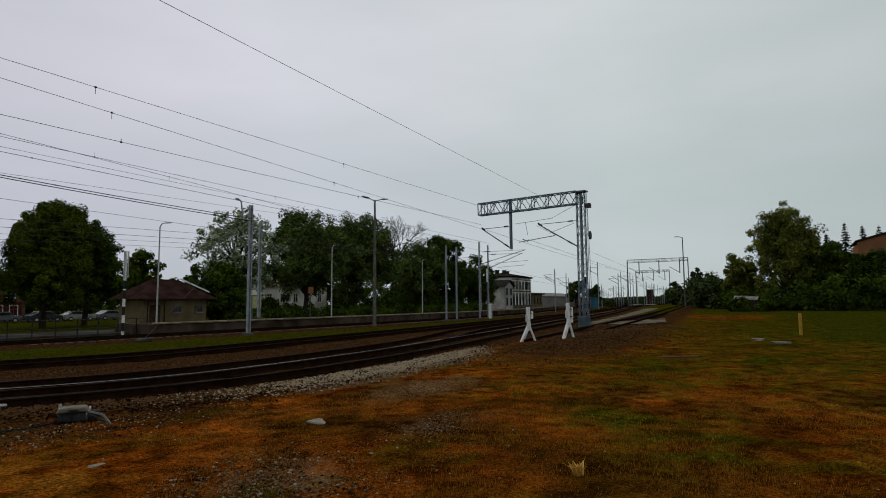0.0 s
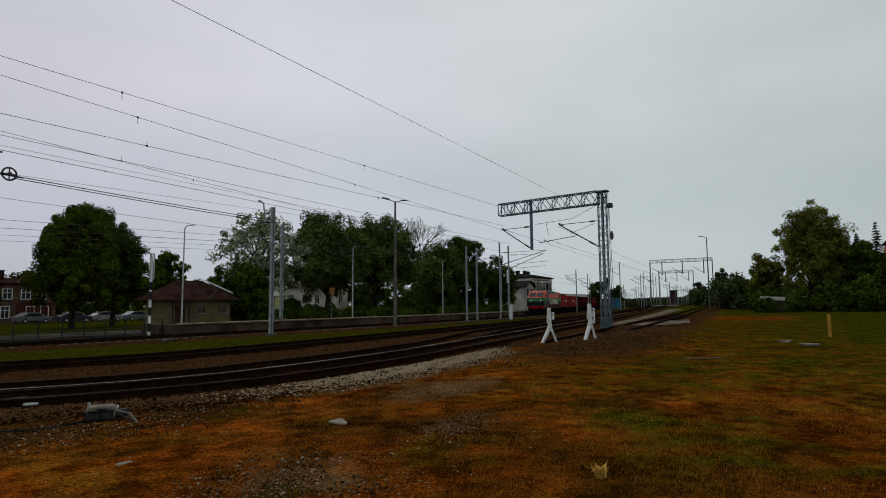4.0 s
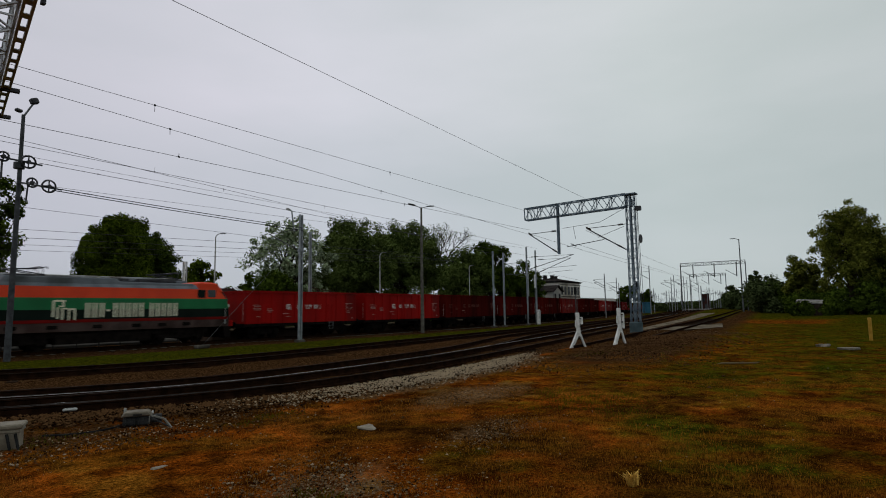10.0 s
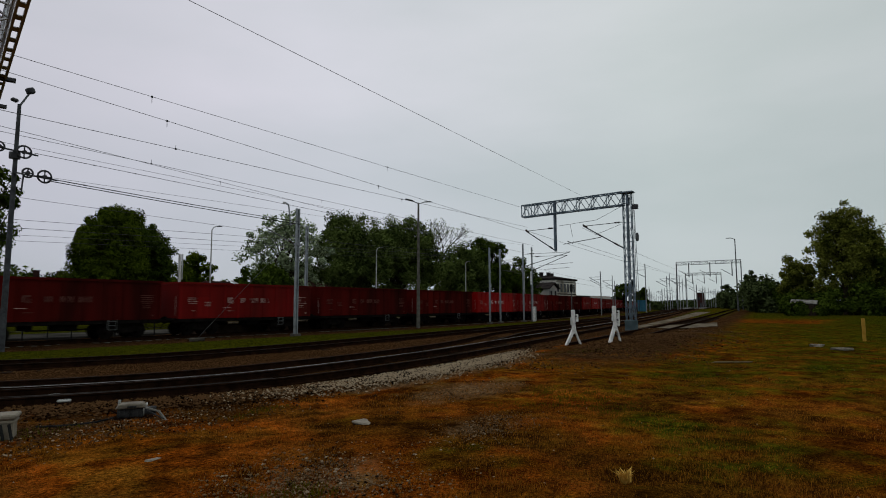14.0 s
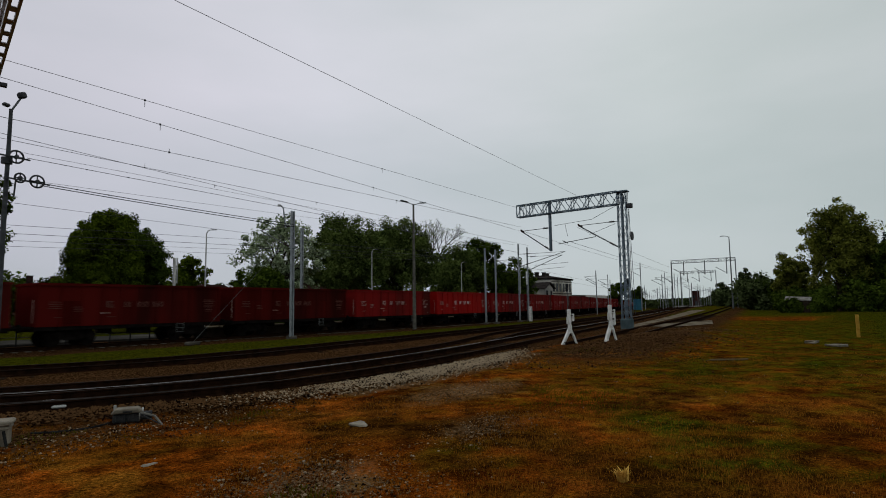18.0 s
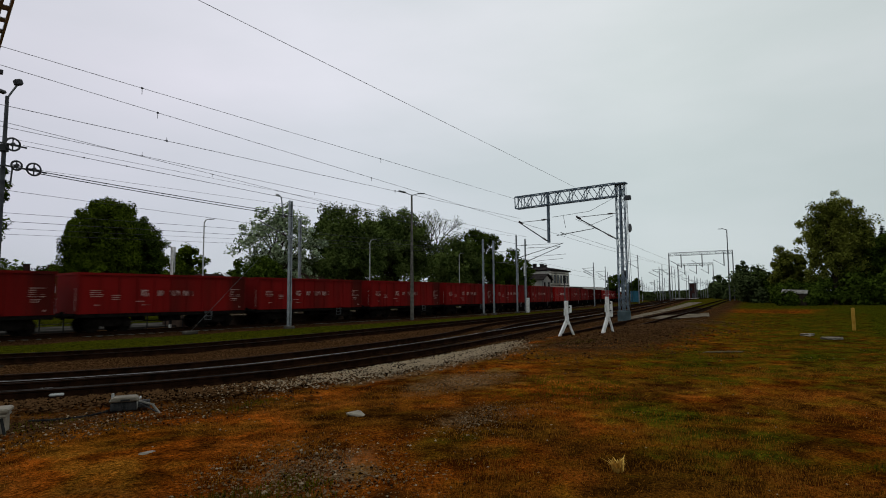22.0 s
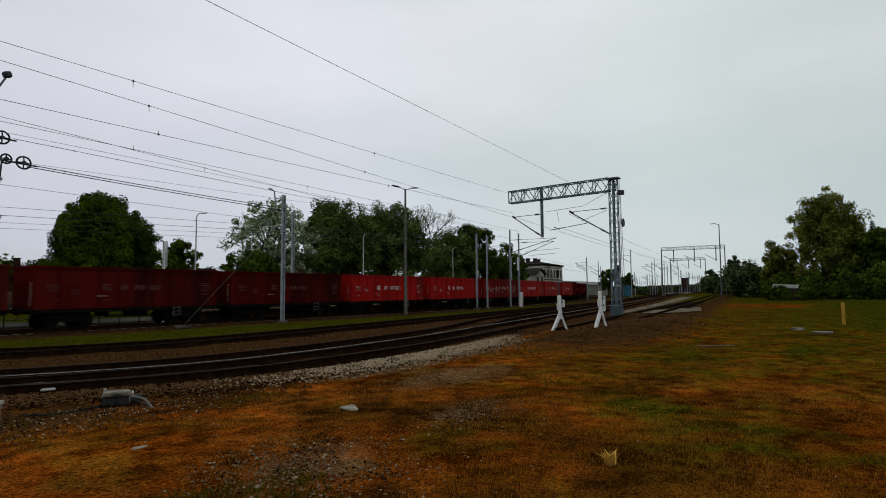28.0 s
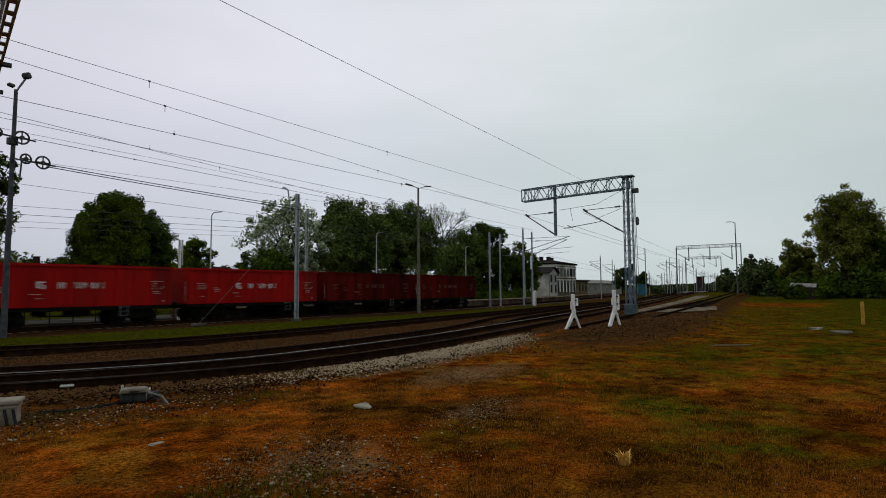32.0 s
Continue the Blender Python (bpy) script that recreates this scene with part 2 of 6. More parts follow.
LOCO_ROOF = surface("dusty_grey_roof_paint", (0.11, 0.12, 0.135), (0.20, 0.215, 0.24), 0.8, 0.8, stain=(0.06, 0.065, 0.065), stain_at=0.56)
LAMPLIGHT = glow("white_headlight_glass", (0.5, 0.47, 0.42), 0.12)
UNDERGEAR = surface("black_greasy_running_gear", (0.004, 0.0035, 0.003), (0.014, 0.011, 0.010), 3, 0.8, 0.0)
STRAW = surface("dry_straw", (0.36, 0.20, 0.04), (0.62, 0.38, 0.09), 3, 0.9, island=0.5, bump=0)
GRASSBLADE = surface("meadow_grass_blades", (0.026, 0.026, 0.001), (0.076, 0.070, 0.003), 0.8, 0.9, island=0.5, bump=0)
WEEDBLADE = surface("rusty_olive_weed_blades", (0.024, 0.013, 0.001), (0.21, 0.085, 0.010), 0.8, 0.9, island=0.8, bump=0)
MOSSBLADE = surface("rusty_brown_moss_tufts", (0.024, 0.008, 0.0006), (0.30, 0.115, 0.014), 0.8, 0.9, island=0.6, bump=0)
CARPAINT = [surface(n, c, tuple(v * 1.25 for v in c), 2, 0.25, bump=0) for n, c in (("white_car_paint", (0.22, 0.22, 0.22)), ("silver_car_paint", (0.11, 0.115, 0.125)), ("dark_car_paint", (0.03, 0.03, 0.04)), ("red_car_paint", (0.2, 0.02, 0.02)))]
RUBBER = surface("black_rubber", (0.012, 0.012, 0.012), (0.025, 0.025, 0.025), 5, 0.8)
WIRE = surface("dark_copper_wire", (0.035, 0.035, 0.038), (0.07, 0.07, 0.075), 1, 0.6, 0.3, bump=0)
PALEGRAVEL = surface("pale_trodden_gravel", (0.075, 0.06, 0.042), (0.19, 0.16, 0.12), 1.2, 0.95, bump=0.6, fine=9, stain=(0.06, 0.045, 0.03), stain_at=0.6)
MACHINE = surface("oily_grey_cast_metal", (0.012, 0.012, 0.013), (0.050, 0.050, 0.050), 6, 0.6, 0.2)
INSULATOR = surface("brown_insulator_porcelain", (0.03, 0.014, 0.01), (0.05, 0.024, 0.018), 4, 0.25)


def ground_material():
    """Soil, moss, turf and gravel, mixed by the two cover maps of the ground mesh and broken up by noise."""
    m = bpy.data.materials.new("waste_ground")
    m.use_nodes = True
    n, k = m.node_tree.nodes, m.node_tree.links
    p = n["Principled BSDF"]
    p.inputs["Roughness"].default_value = 0.95
    p.inputs["Specular IOR Level"].default_value = 0.0
    tc = n.new("ShaderNodeTexCoord")

    def noise_at(scale, detail=5.0):
        t = n.new("ShaderNodeTexNoise")
        t.inputs["Scale"].default_value, t.inputs["Detail"].default_value = scale, detail
        k.new(tc.outputs["Object"], t.inputs["Vector"])
        return t.outputs["Fac"]

    def tones(fac, stops):
        r = n.new("ShaderNodeValToRGB")
        e = r.color_ramp.elements
        while len(e) < len(stops):
            e.new(0.5)
        for el, (at, c) in zip(e, stops):
            el.position, el.color = at, (*c, 1)
        k.new(fac, r.inputs["Fac"])
        return r.outputs["Color"]

    def blend(fac, a, b):
        x = n.new("ShaderNodeMix")
        x.data_type = "RGBA"
        k.new(fac, x.inputs["Factor"])
        k.new(a, x.inputs["A"])
        k.new(b, x.inputs["B"])
        return x.outputs["Result"]

    def cover(name, spread, early=0.0):
        a = n.new("ShaderNodeAttribute")
        a.attribute_name = name
        s = n.new("ShaderNodeMath")
        s.operation = "MULTIPLY_ADD"
        k.new(noise_at(1.7), s.inputs[0])
        s.inputs[1].default_value = spread
        k.new(a.outputs["Fac"], s.inputs[2])
        return tones(s.outputs[0], [(0.25 + early + spread * 0.5, (0, 0, 0)), (0.60 + early + spread * 0.5, (1, 1, 1))])

    def times(a_, b_):
        x = n.new("ShaderNodeMix")
        x.data_type, x.blend_type, x.inputs["Factor"].default_value = "RGBA", "MULTIPLY", 1.0
        k.new(a_, x.inputs["A"])
        k.new(b_, x.inputs["B"])
        return x.outputs["Result"]

    def greys(scale, detail, lo, hi):
        return tones(noise_at(scale, detail), [(0.36, (lo, lo, lo)), (0.64, (hi, hi, hi))])

    soil = tones(noise_at(0.42, 10), [(0.30, (0.050, 0.017, 0.003)), (0.40, (0.082, 0.030, 0.004)), (0.46, (0.112, 0.031, 0.004)), (0.53, (0.132, 0.031, 0.003)), (0.60, (0.090, 0.035, 0.004)), (0.68, (0.126, 0.033, 0.003)), (0.76, (0.060, 0.036, 0.003))])
    olive = tones(noise_at(0.9, 9), [(0.36, (0.052, 0.030, 0.002)), (0.50, (0.085, 0.048, 0.003)), (0.64, (0.050, 0.042, 0.002))])
    soil = blend(cover("turf", 0.9, -0.13), soil, olive)
    soil = times(times(times(soil, greys(0.8, 9, 0.56, 1.34)), greys(3.4, 9, 0.42, 1.45)), greys(26, 9, 0.4, 1.5))
    soil = times(soil, greys(75, 6, 0.45, 1.55))
    turf = tones(noise_at(9.0, 9), [(0.34, (0.011, 0.013, 0.001)), (0.52, (0.031, 0.034, 0.002)), (0.68, (0.060, 0.056, 0.003))])
    gravel = tones(noise_at(16, 8), [(0.35, (0.022, 0.012, 0.005)), (0.66, (0.20, 0.112, 0.050))])
    out = blend(cover("turf", 0.9), soil, times(times(turf, greys(3.4, 9, 0.5, 1.35)), greys(40, 9, 0.4, 1.6)))
    out = blend(cover("gravel", 0.7), out, gravel)
    dirt = tones(noise_at(22, 8), [(0.38, (0.004, 0.0018, 0.0006)), (0.53, (0.034, 0.0155, 0.006)), (0.66, (0.108, 0.056, 0.025))])
    out = blend(cover("dirt", 0.5), out, dirt)
    k.new(out, p.inputs["Base Color"])
    b = n.new("ShaderNodeBump")
    b.inputs["Strength"].default_value, b.inputs["Distance"].default_value = 0.7, 0.03
    k.new(noise_at(28, 8), b.inputs["Height"])
    k.new(b.outputs["Normal"], p.inputs["Normal"])
    return m


GROUND = ground_material()


# ---- building helpers ----
def part(name, bm, material, parent=None, label="", bevel=0.0):
    """Links a bmesh as one mesh object under its thing."""
    if bevel:
        bmesh.ops.bevel(bm, geom=bm.edges[:], offset=bevel, segments=1, affect="EDGES")
    me = bpy.data.meshes.new(name)
    bm.to_mesh(me)
    bm.free()
    for m in material if isinstance(material, (list, tuple)) else [material]:
        me.materials.append(m)
    return piece(name, me, parent, label=label)


def piece(name, me, parent=None, m=None, label=""):
    """One more object on a mesh that others share."""
    ob = new(name, me)
    ob.parent = parent
    if m is not None:
        ob.matrix_basis = m
    if label:
        ob["label"] = label
    return ob


def thing(name, m, label, category, group="", kind=""):
    ob = new(name)
    ob.empty_display_size = 0.2
    ob.matrix_basis = m
    return tagged(ob, label, category, group, kind)


def cube(bm, x, y, z, sx, sy, sz, turn=None):
    m = Matrix.Translation((x, y, z))
    if turn is not None:
        m = m @ turn
    bmesh.ops.create_cube(bm, size=1, matrix=m @ Matrix.Diagonal((sx, sy, sz, 1)))
    return bm


def rod(bm, a, b, r, r2=None, n=8, caps=True):
    a, b = Vector(a), Vector(b)
    d = b - a
    if d.length < 1e-6:
        return bm
    m = Matrix.Translation((a + b) / 2) @ d.to_track_quat("Z", "Y").to_matrix().to_4x4()
    bmesh.ops.create_cone(bm, cap_ends=caps, segments=n, radius1=r, radius2=r if r2 is None else r2, depth=d.length, matrix=m)
    return bm


def beam(bm, a, b, w, h):
    """A square bar from a to b."""
    a, b = Vector(a), Vector(b)
    d = b - a
    m = Matrix.Translation((a + b) / 2) @ d.to_track_quat("Z", "Y").to_matrix().to_4x4()
    bmesh.ops.create_cube(bm, size=1, matrix=m @ Matrix.Diagonal((w, h, d.length, 1)))
    return bm


def prism(bm, outline, y0, y1):
    """A solid from an outline in x and z, between two values of y."""
    lo = [bm.verts.new((x, y0, z)) for x, z in outline]
    hi = [bm.verts.new((x, y1, z)) for x, z in outline]
    bm.faces.new(lo)
    bm.faces.new(hi[::-1])
    for i in range(len(lo)):
        j = (i + 1) % len(lo)
        bm.faces.new((lo[j], lo[i], hi[i], hi[j]))
    bmesh.ops.recalc_face_normals(bm, faces=bm.faces)
    return bm


def soup(name, verts, faces, material, parent=None, label=""):
    me = bpy.data.meshes.new(name)
    me.from_pydata(verts, [], faces)
    me.materials.append(material)
    return piece(name, me, parent, label=label)


def B():
    return bmesh.new()


# ---- the lie of the land and the lines of the tracks ----
def smooth(u):
    u = min(max(u, 0.0), 1.0)
    return u * u * (3 - 2 * u)


def sweep(x, x0, x1, s):
    u = min(max(x - x0, 0.0), x1 - x0)
    return s * (u * u / (2 * (x1 - x0)) + max(x - x1, 0.0))


def bend(x, x0, a):
    u = max(x0 - x, 0.0)
    v = min(u, 6.0)
    return a * v * v + 12 * a * (u - v) * 0.8


def y_train(x):
    return 37.2 + sweep(x, 40, 110, 0.24)


def y_near(x):
    return 10.55 + bend(x, 9.0, 0.06) + sweep(x, 9, 17, 0.172)


def y_branch(x):
    return y_near(x) + 1.35 + 1.5 * smooth((x - 18) / 13) + 0.012 * max(x - 32, 0)


def y_second(x):
    return 17.6 + bend(x, 11.0, 0.055) + sweep(x, 11, 16, 0.125)


def y_stub(x):
    return 8.72 + 0.12 * (x - 22.5)


def z_ground(x, y):
    """The near ground lies 0.45 m above the far platform line and rises gently with distance."""
    near = 0.45 + 0.45 * smooth((x - 60) / 110)
    z = near * (1 - smooth((y - y_second(x) - 2.5) / 9))
    z += 0.34 * math.exp(-(((x - 27) / 8) ** 2) - (((y - 7.2) / 2.0) ** 2))
    z += 0.16 * math.exp(-(((x - 37.5) / 3) ** 2) - (((y - 11.0) / 1.2) ** 2))
    return z


# ---- the ground: one sheet to the horizon ----
def build_ground():
    xs = np.concatenate([[-2500, -1200, -500, -250, -120, -70, -45, -30, -20, -14, -10], np.arange(-7, 46, 0.34), np.arange(46, 70, 1.0), np.arange(70, 160, 4.0), [165, 180, 200, 240, 300, 400, 600, 1000, 1800, 3000]])
    ys = np.concatenate([[-2500, -1200, -500, -250, -120, -70, -45, -30, -22], np.arange(-16, 40, 0.36), np.arange(40, 60, 1.2), np.arange(60, 110, 5.0), [115, 130, 160, 220, 320, 500, 900, 1600, 3000]])
    verts, turf, gravel, dirt = [], [], [], []
    for x in xs:
        yn, y2, yt = y_near(x), y_second(x), y_train(x)
        for y in ys:
            z = z_ground(x, y)
            if -10 < x < 60 and -18 < y < 45:
                z += 0.05 * noise.noise((x * 0.45, y * 0.45, 3.0)) + 0.022 * noise.noise((x * 1.7, y * 1.7, 9.0))
            verts.append((x, y, z))
            g = 0.0
            verge = y2 + 1.0 + 0.06 * max(0.0, min(x, 60) - 25)
            if verge < y < yt - 4.6:
                g = 1.5 * min(1.0, (y - verge) / 0.4, (yt - 4.6 - y) / 0.7) * (1 - 0.5 * smooth((x - 42) / 30))
            lawn = smooth((x - 16) / 16) * smooth((5.5 - y) / 5)
            lawn = max(lawn, smooth((x - 60) / 25) * (1 if y < y_stub(x) - 5 else 0.85), 0.9 if y > yt + 7 and x > 50 else 0.0, 0.75 if x < -12 else 0.0)
            patch = max(math.exp(-((x - 7.5) / 2.2) ** 2 - ((y - 1.2) / 1.6) ** 2) * 0.42, math.exp(-((x - 16) / 6) ** 2 - ((y - 3.5) / 3) ** 2) * 0.38)
            for px, py, rx, ry in ((12.6, 2.4, 1.2, 0.9), (15.0, 3.2, 1.3, 0.8), (5.9, 3.9, 0.5, 0.4), (8.6, 2.4, 1.0, 0.8), (18.5, 1.0, 3.0, 1.0)):
                patch = max(patch, 0.50 * math.exp(-((x - px) / rx) ** 2 - ((y - py) / ry) ** 2))
            scrub = 0.14 + 0.08 * smooth((x - 8) / 6) * smooth((4.5 - y) / 3) + 0.10 * smooth((x - 22) / 14)
            scrub += 0.13 * smooth((0.55 - y / max(x, 0.1)) / 0.5) * smooth((x - 9) / 9)
            scrub *= smooth((1.5 - y / max(x, 0.1)) / 0.9)
            lawn = max(lawn, 1.9 * smooth((x - 22) / 10) * smooth((1.6 - 0.02 * x - y) / 2.5))
            turf.append(max(g, lawn * 0.36 if x < 60 and y < 8 else lawn * 0.55 if y < yn - 3.5 else lawn, patch, scrub if 2 < x < 60 and y < yn - 2.4 else 0.0))
            d = 1.0 if yn - 2.0 < y < verge + 0.5 else 0.8 if 30 < x < 75 and y_stub(x) - 1.4 < y < yn else 0.0
            d = max(d, 0.9 * math.exp(-((x - 24) / 9) ** 4 - ((y - 7.0 - 0.09 * (x - 20)) / 2.3) ** 2), 0.55 * math.exp(-((x - 7.2) / 1.0) ** 2 - ((y - 4.4) / 0.7) ** 2), 0.6 * math.exp(-((x - 2.5) / 3.5) ** 2 - ((y - 9.2) / 1.0) ** 2), 0.30 * math.exp(-((x - 2.2) / 1.3) ** 2 - ((y - 5.0) / 1.3) ** 2))
            d = max(d, 0.62 * smooth((x - 28) / 8) * (1 - smooth((x - 150) / 30)) * math.exp(-((y - y_stub(x) + 2.4) / 2.2) ** 2))
            if y > yt + 7.5 and x < 60:
                d = 0.0
                turf[-1] = 0.75
            if yt - 4.9 <= y < yt + 7.5:
                d = 1.0
            if y2 + 1.0 < y < yt - 1.7:
                d = max(d, 0.3 * smooth((x - 46) / 30))
            dirt.append(d)
            edge = math.exp(-(((y - (yn - 2.25)) / 0.8) ** 2)) * (0.75 if 8 < x < 18 else 0.3)
            spots = max(math.exp(-((x - 4.2) / 1.1) ** 2 - ((y - 4.3) / 0.9) ** 2) * 0.42, math.exp(-((x - 6.7) / 1.2) ** 2 - ((y - 4.4) / 0.5) ** 2) * 0.45,
                        math.exp(-((x - 9.8) / 2.1) ** 2 - ((y - 6.3) / 1.0) ** 2) * 0.62)
            gravel.append(max(edge, spots))
    ny = len(ys)
    faces = [(i * ny + j, (i + 1) * ny + j, (i + 1) * ny + j + 1, i * ny + j + 1) for i in range(len(xs) - 1) for j in range(ny - 1)]
    ob = soup("ground", verts, faces, GROUND)
    for name, values in (("turf", turf), ("gravel", gravel), ("dirt", dirt)):
        a = ob.data.attributes.new(name, "FLOAT", "POINT")
        a.data.foreach_set("value", values)
    ob.data.polygons.foreach_set("use_smooth", [True] * len(faces))
    tagged(ob, "rusty brown waste ground with moss, gravel and green turf", "ground", kind="structure")


build_ground()


# ---- tracks ----
RAIL_PROFILE = ((-0.07, 0.0), (-0.07, 0.02), (-0.012, 0.045), (-0.012, 0.13), (-0.036, 0.145), (-0.036, 0.172), (0.036, 0.172), (0.036, 0.145), (0.012, 0.13), (0.012, 0.045), (0.07, 0.02), (0.07, 0.0))


def z_track(x, y, base):
    return 0.02 if base is None else base + 0.45 * smooth((x - 60) / 110)


def rail_part(name, line, off, xs, base, parent, top=None):
    bm = B()
    rows = []
    for x in xs:
        y, y2 = line(x), line(x + 0.5)
        d = Vector((0.5, y2 - y, 0)).normalized()
        nrm = Vector((-d.y, d.x, 0))
        o = Vector((x, y, z_track(x, y, base))) + nrm * off
        rows.append([bm.verts.new(o + nrm * a + Vector((0, 0, h))) for a, h in RAIL_PROFILE])
    k = len(RAIL_PROFILE)
    for r, s in zip(rows, rows[1:]):
        for i in range(k - 1):
            f = bm.faces.new((r[i], s[i], s[i + 1], r[i + 1]))
            f.material_index = 1 if i == 5 else 0
    bmesh.ops.recalc_face_normals(bm, faces=bm.faces)
    return part(name, bm, [RUST, top or RAILTOP], parent)


def sleeper_mesh(material, w):
    bm = B()
    prism(bm, ((-0.13, -0.1), (0.13, -0.1), (0.11, 0.0), (-0.11, 0.0)), -w / 2, w / 2)
    me = bpy.data.meshes.new("sleeper")
    bm.to_mesh(me)
    bm.free()
    me.materials.append(material)
    return me


def bed(name, line, x0, x1, base, half, label):
    bm = B()
    rows = []
    x = x0
    while x <= x1:
        y, y2 = line(x), line(x + 0.5)
        d = Vector((0.5, y2 - y, 0)).normalized()
        nrm = Vector((-d.y, d.x, 0))
        z = z_track(x, y, base)
        row = []
        for a, h in ((-half - 0.7, -0.32), (-half, -0.045), (-half * 0.5, -0.03), (0, -0.035), (half * 0.5, -0.03), (half, -0.045), (half + 0.7, -0.32)):
            row.append(bm.verts.new(Vector((x, y, z + h + 0.03 * noise.noise((x * 1.3, a * 2, 5)))) + nrm * (a + 0.12 * noise.noise((x * 0.8, a, 1)))))
        rows.append(row)
        x += 0.5 if x < 60 else 4.0
    for r, s in zip(rows, rows[1:]):
        for i in range(6):
            bm.faces.new((r[i], s[i], s[i + 1], r[i + 1]))
    bmesh.ops.recalc_face_normals(bm, faces=bm.faces)
    ob = part(name, bm, BALLAST)
    tagged(ob, label, "ballast", kind="structure")


def track(line, base, x0, x1, xs0, xs1, sleepers, label, extra=()):
    t = thing("railway_track", pose(0, 0, 0), label, "track", "railway tracks")
    xs = np.concatenate([np.arange(x0, min(60, x1), 1.0), np.arange(60, x1 + 1, 5.0)]) if x1 > 60 else np.arange(x0, x1 + 0.5, 1.0)
    for off in (-0.75, 0.75):
        rail_part("rail", line, off, xs, base, t, RAILSHINE if line is y_near and off > 0 else None)
    x = xs0
    while x < xs1:
        y, y2 = line(x), line(x + 0.5)
        piece("sleeper", sleepers, t, pose(x, y, z_track(x, y, base) - 0.002, 0, 0, math.degrees(math.atan2(y2 - y, 0.5))))
        x += 0.62
    return t


WOODEN, CONCRETEN = sleeper_mesh(SLEEPER, 2.6), sleeper_mesh(CONSLEEPER, 2.5)
bed("ballast_bed_1", y_train, -70, 420, None, 1.75, "dark ballast bed under the far track")
bed("ballast_bed_2", y_second, -60, 300, 0.44, 1.7, "dark brown ballast bed under a side track")
bed("ballast_bed_3", y_near, -60, 300, 0.45, 1.85, "dark brown ballast bed under the near track")
bed("ballast_bed_4", y_branch, -40, 300, 0.447, 1.6, "dark brown ballast bed under the branch track")
bed("ballast_bed_5", y_stub, 23, 250, 0.46, 1.4, "brown ballast bed under a dead-end siding")
track(y_train, None, -70, 420, -6, 130, CONCRETEN, "straight main track on concrete sleepers beside the platform")
track(y_second, 0.44, -60, 300, -5, 90, WOODEN, "rusty side track on dark sleepers beside the grass strip")
track(y_near, 0.45, -60, 300, -4, 100, WOODEN, "near track with shiny worn rail heads on dark sleepers")
track(y_branch, 0.452, -40, 300, -4, 90, WOODEN, "branch track leaving the near track at a set of points")
track(y_stub, 0.47, 21.5, 250, 22, 80, WOODEN, "dead-end siding that ends at the white buffer posts")


def points_blades():
    """The two switch blades and the closure rails at the toe of the points."""
    t = thing("switch_blades", pose(0, 0, 0), "worn steel switch blades lying in the near track", "points")
    for off, shift in ((0.75, 0.34), (-0.75, 0.42)):
        rail_part("blade", lambda x, s=shift: y_near(x) + s * (1 - smooth((x + 2) / 9)) * 0.6 + 0.12, off, np.arange(-4, 8.6, 0.7), 0.448, t)


points_blades()


# ---- loose stones ----
def stones(name, spots, material, label):
    base = [Vector(v).normalized() for v in ((1, 0, 0.2), (0.3, 0.95, 0.1), (-0.8, 0.6, 0), (-0.8, -0.6, 0.1), (0.3, -0.95, 0), (0.1, 0.1, 1), (0, 0, -1))]
    tri = ((0, 1, 5), (1, 2, 5), (2, 3, 5), (3, 4, 5), (4, 0, 5), (1, 0, 6), (2, 1, 6), (3, 2, 6), (4, 3, 6), (0, 4, 6))
    verts, faces = [], []
    rnd = random.Random(len(spots))
    for x, y, z, r in spots:
        a = rnd.random() * 6.3
        c, s = math.cos(a), math.sin(a)
        f = [rnd.uniform(0.65, 1.25) for _ in base]
        sx, sy, sz = rnd.uniform(0.8, 1.4), rnd.uniform(0.7, 1.1), rnd.uniform(0.5, 0.9)
        k = len(verts)
        for v, q in zip(base, f):
            px, py = v.x * sx * q * r, v.y * sy * q * r
            verts.append((x + px * c - py * s, y + px * s + py * c, z + r * 0.25 + v.z * sz * q * r))
        faces += [(k + i, k + j, k + l) for i, j, l in tri]
    ob = soup(name, verts, faces, material)
    tagged(ob, label, "gravel", kind="stuff")


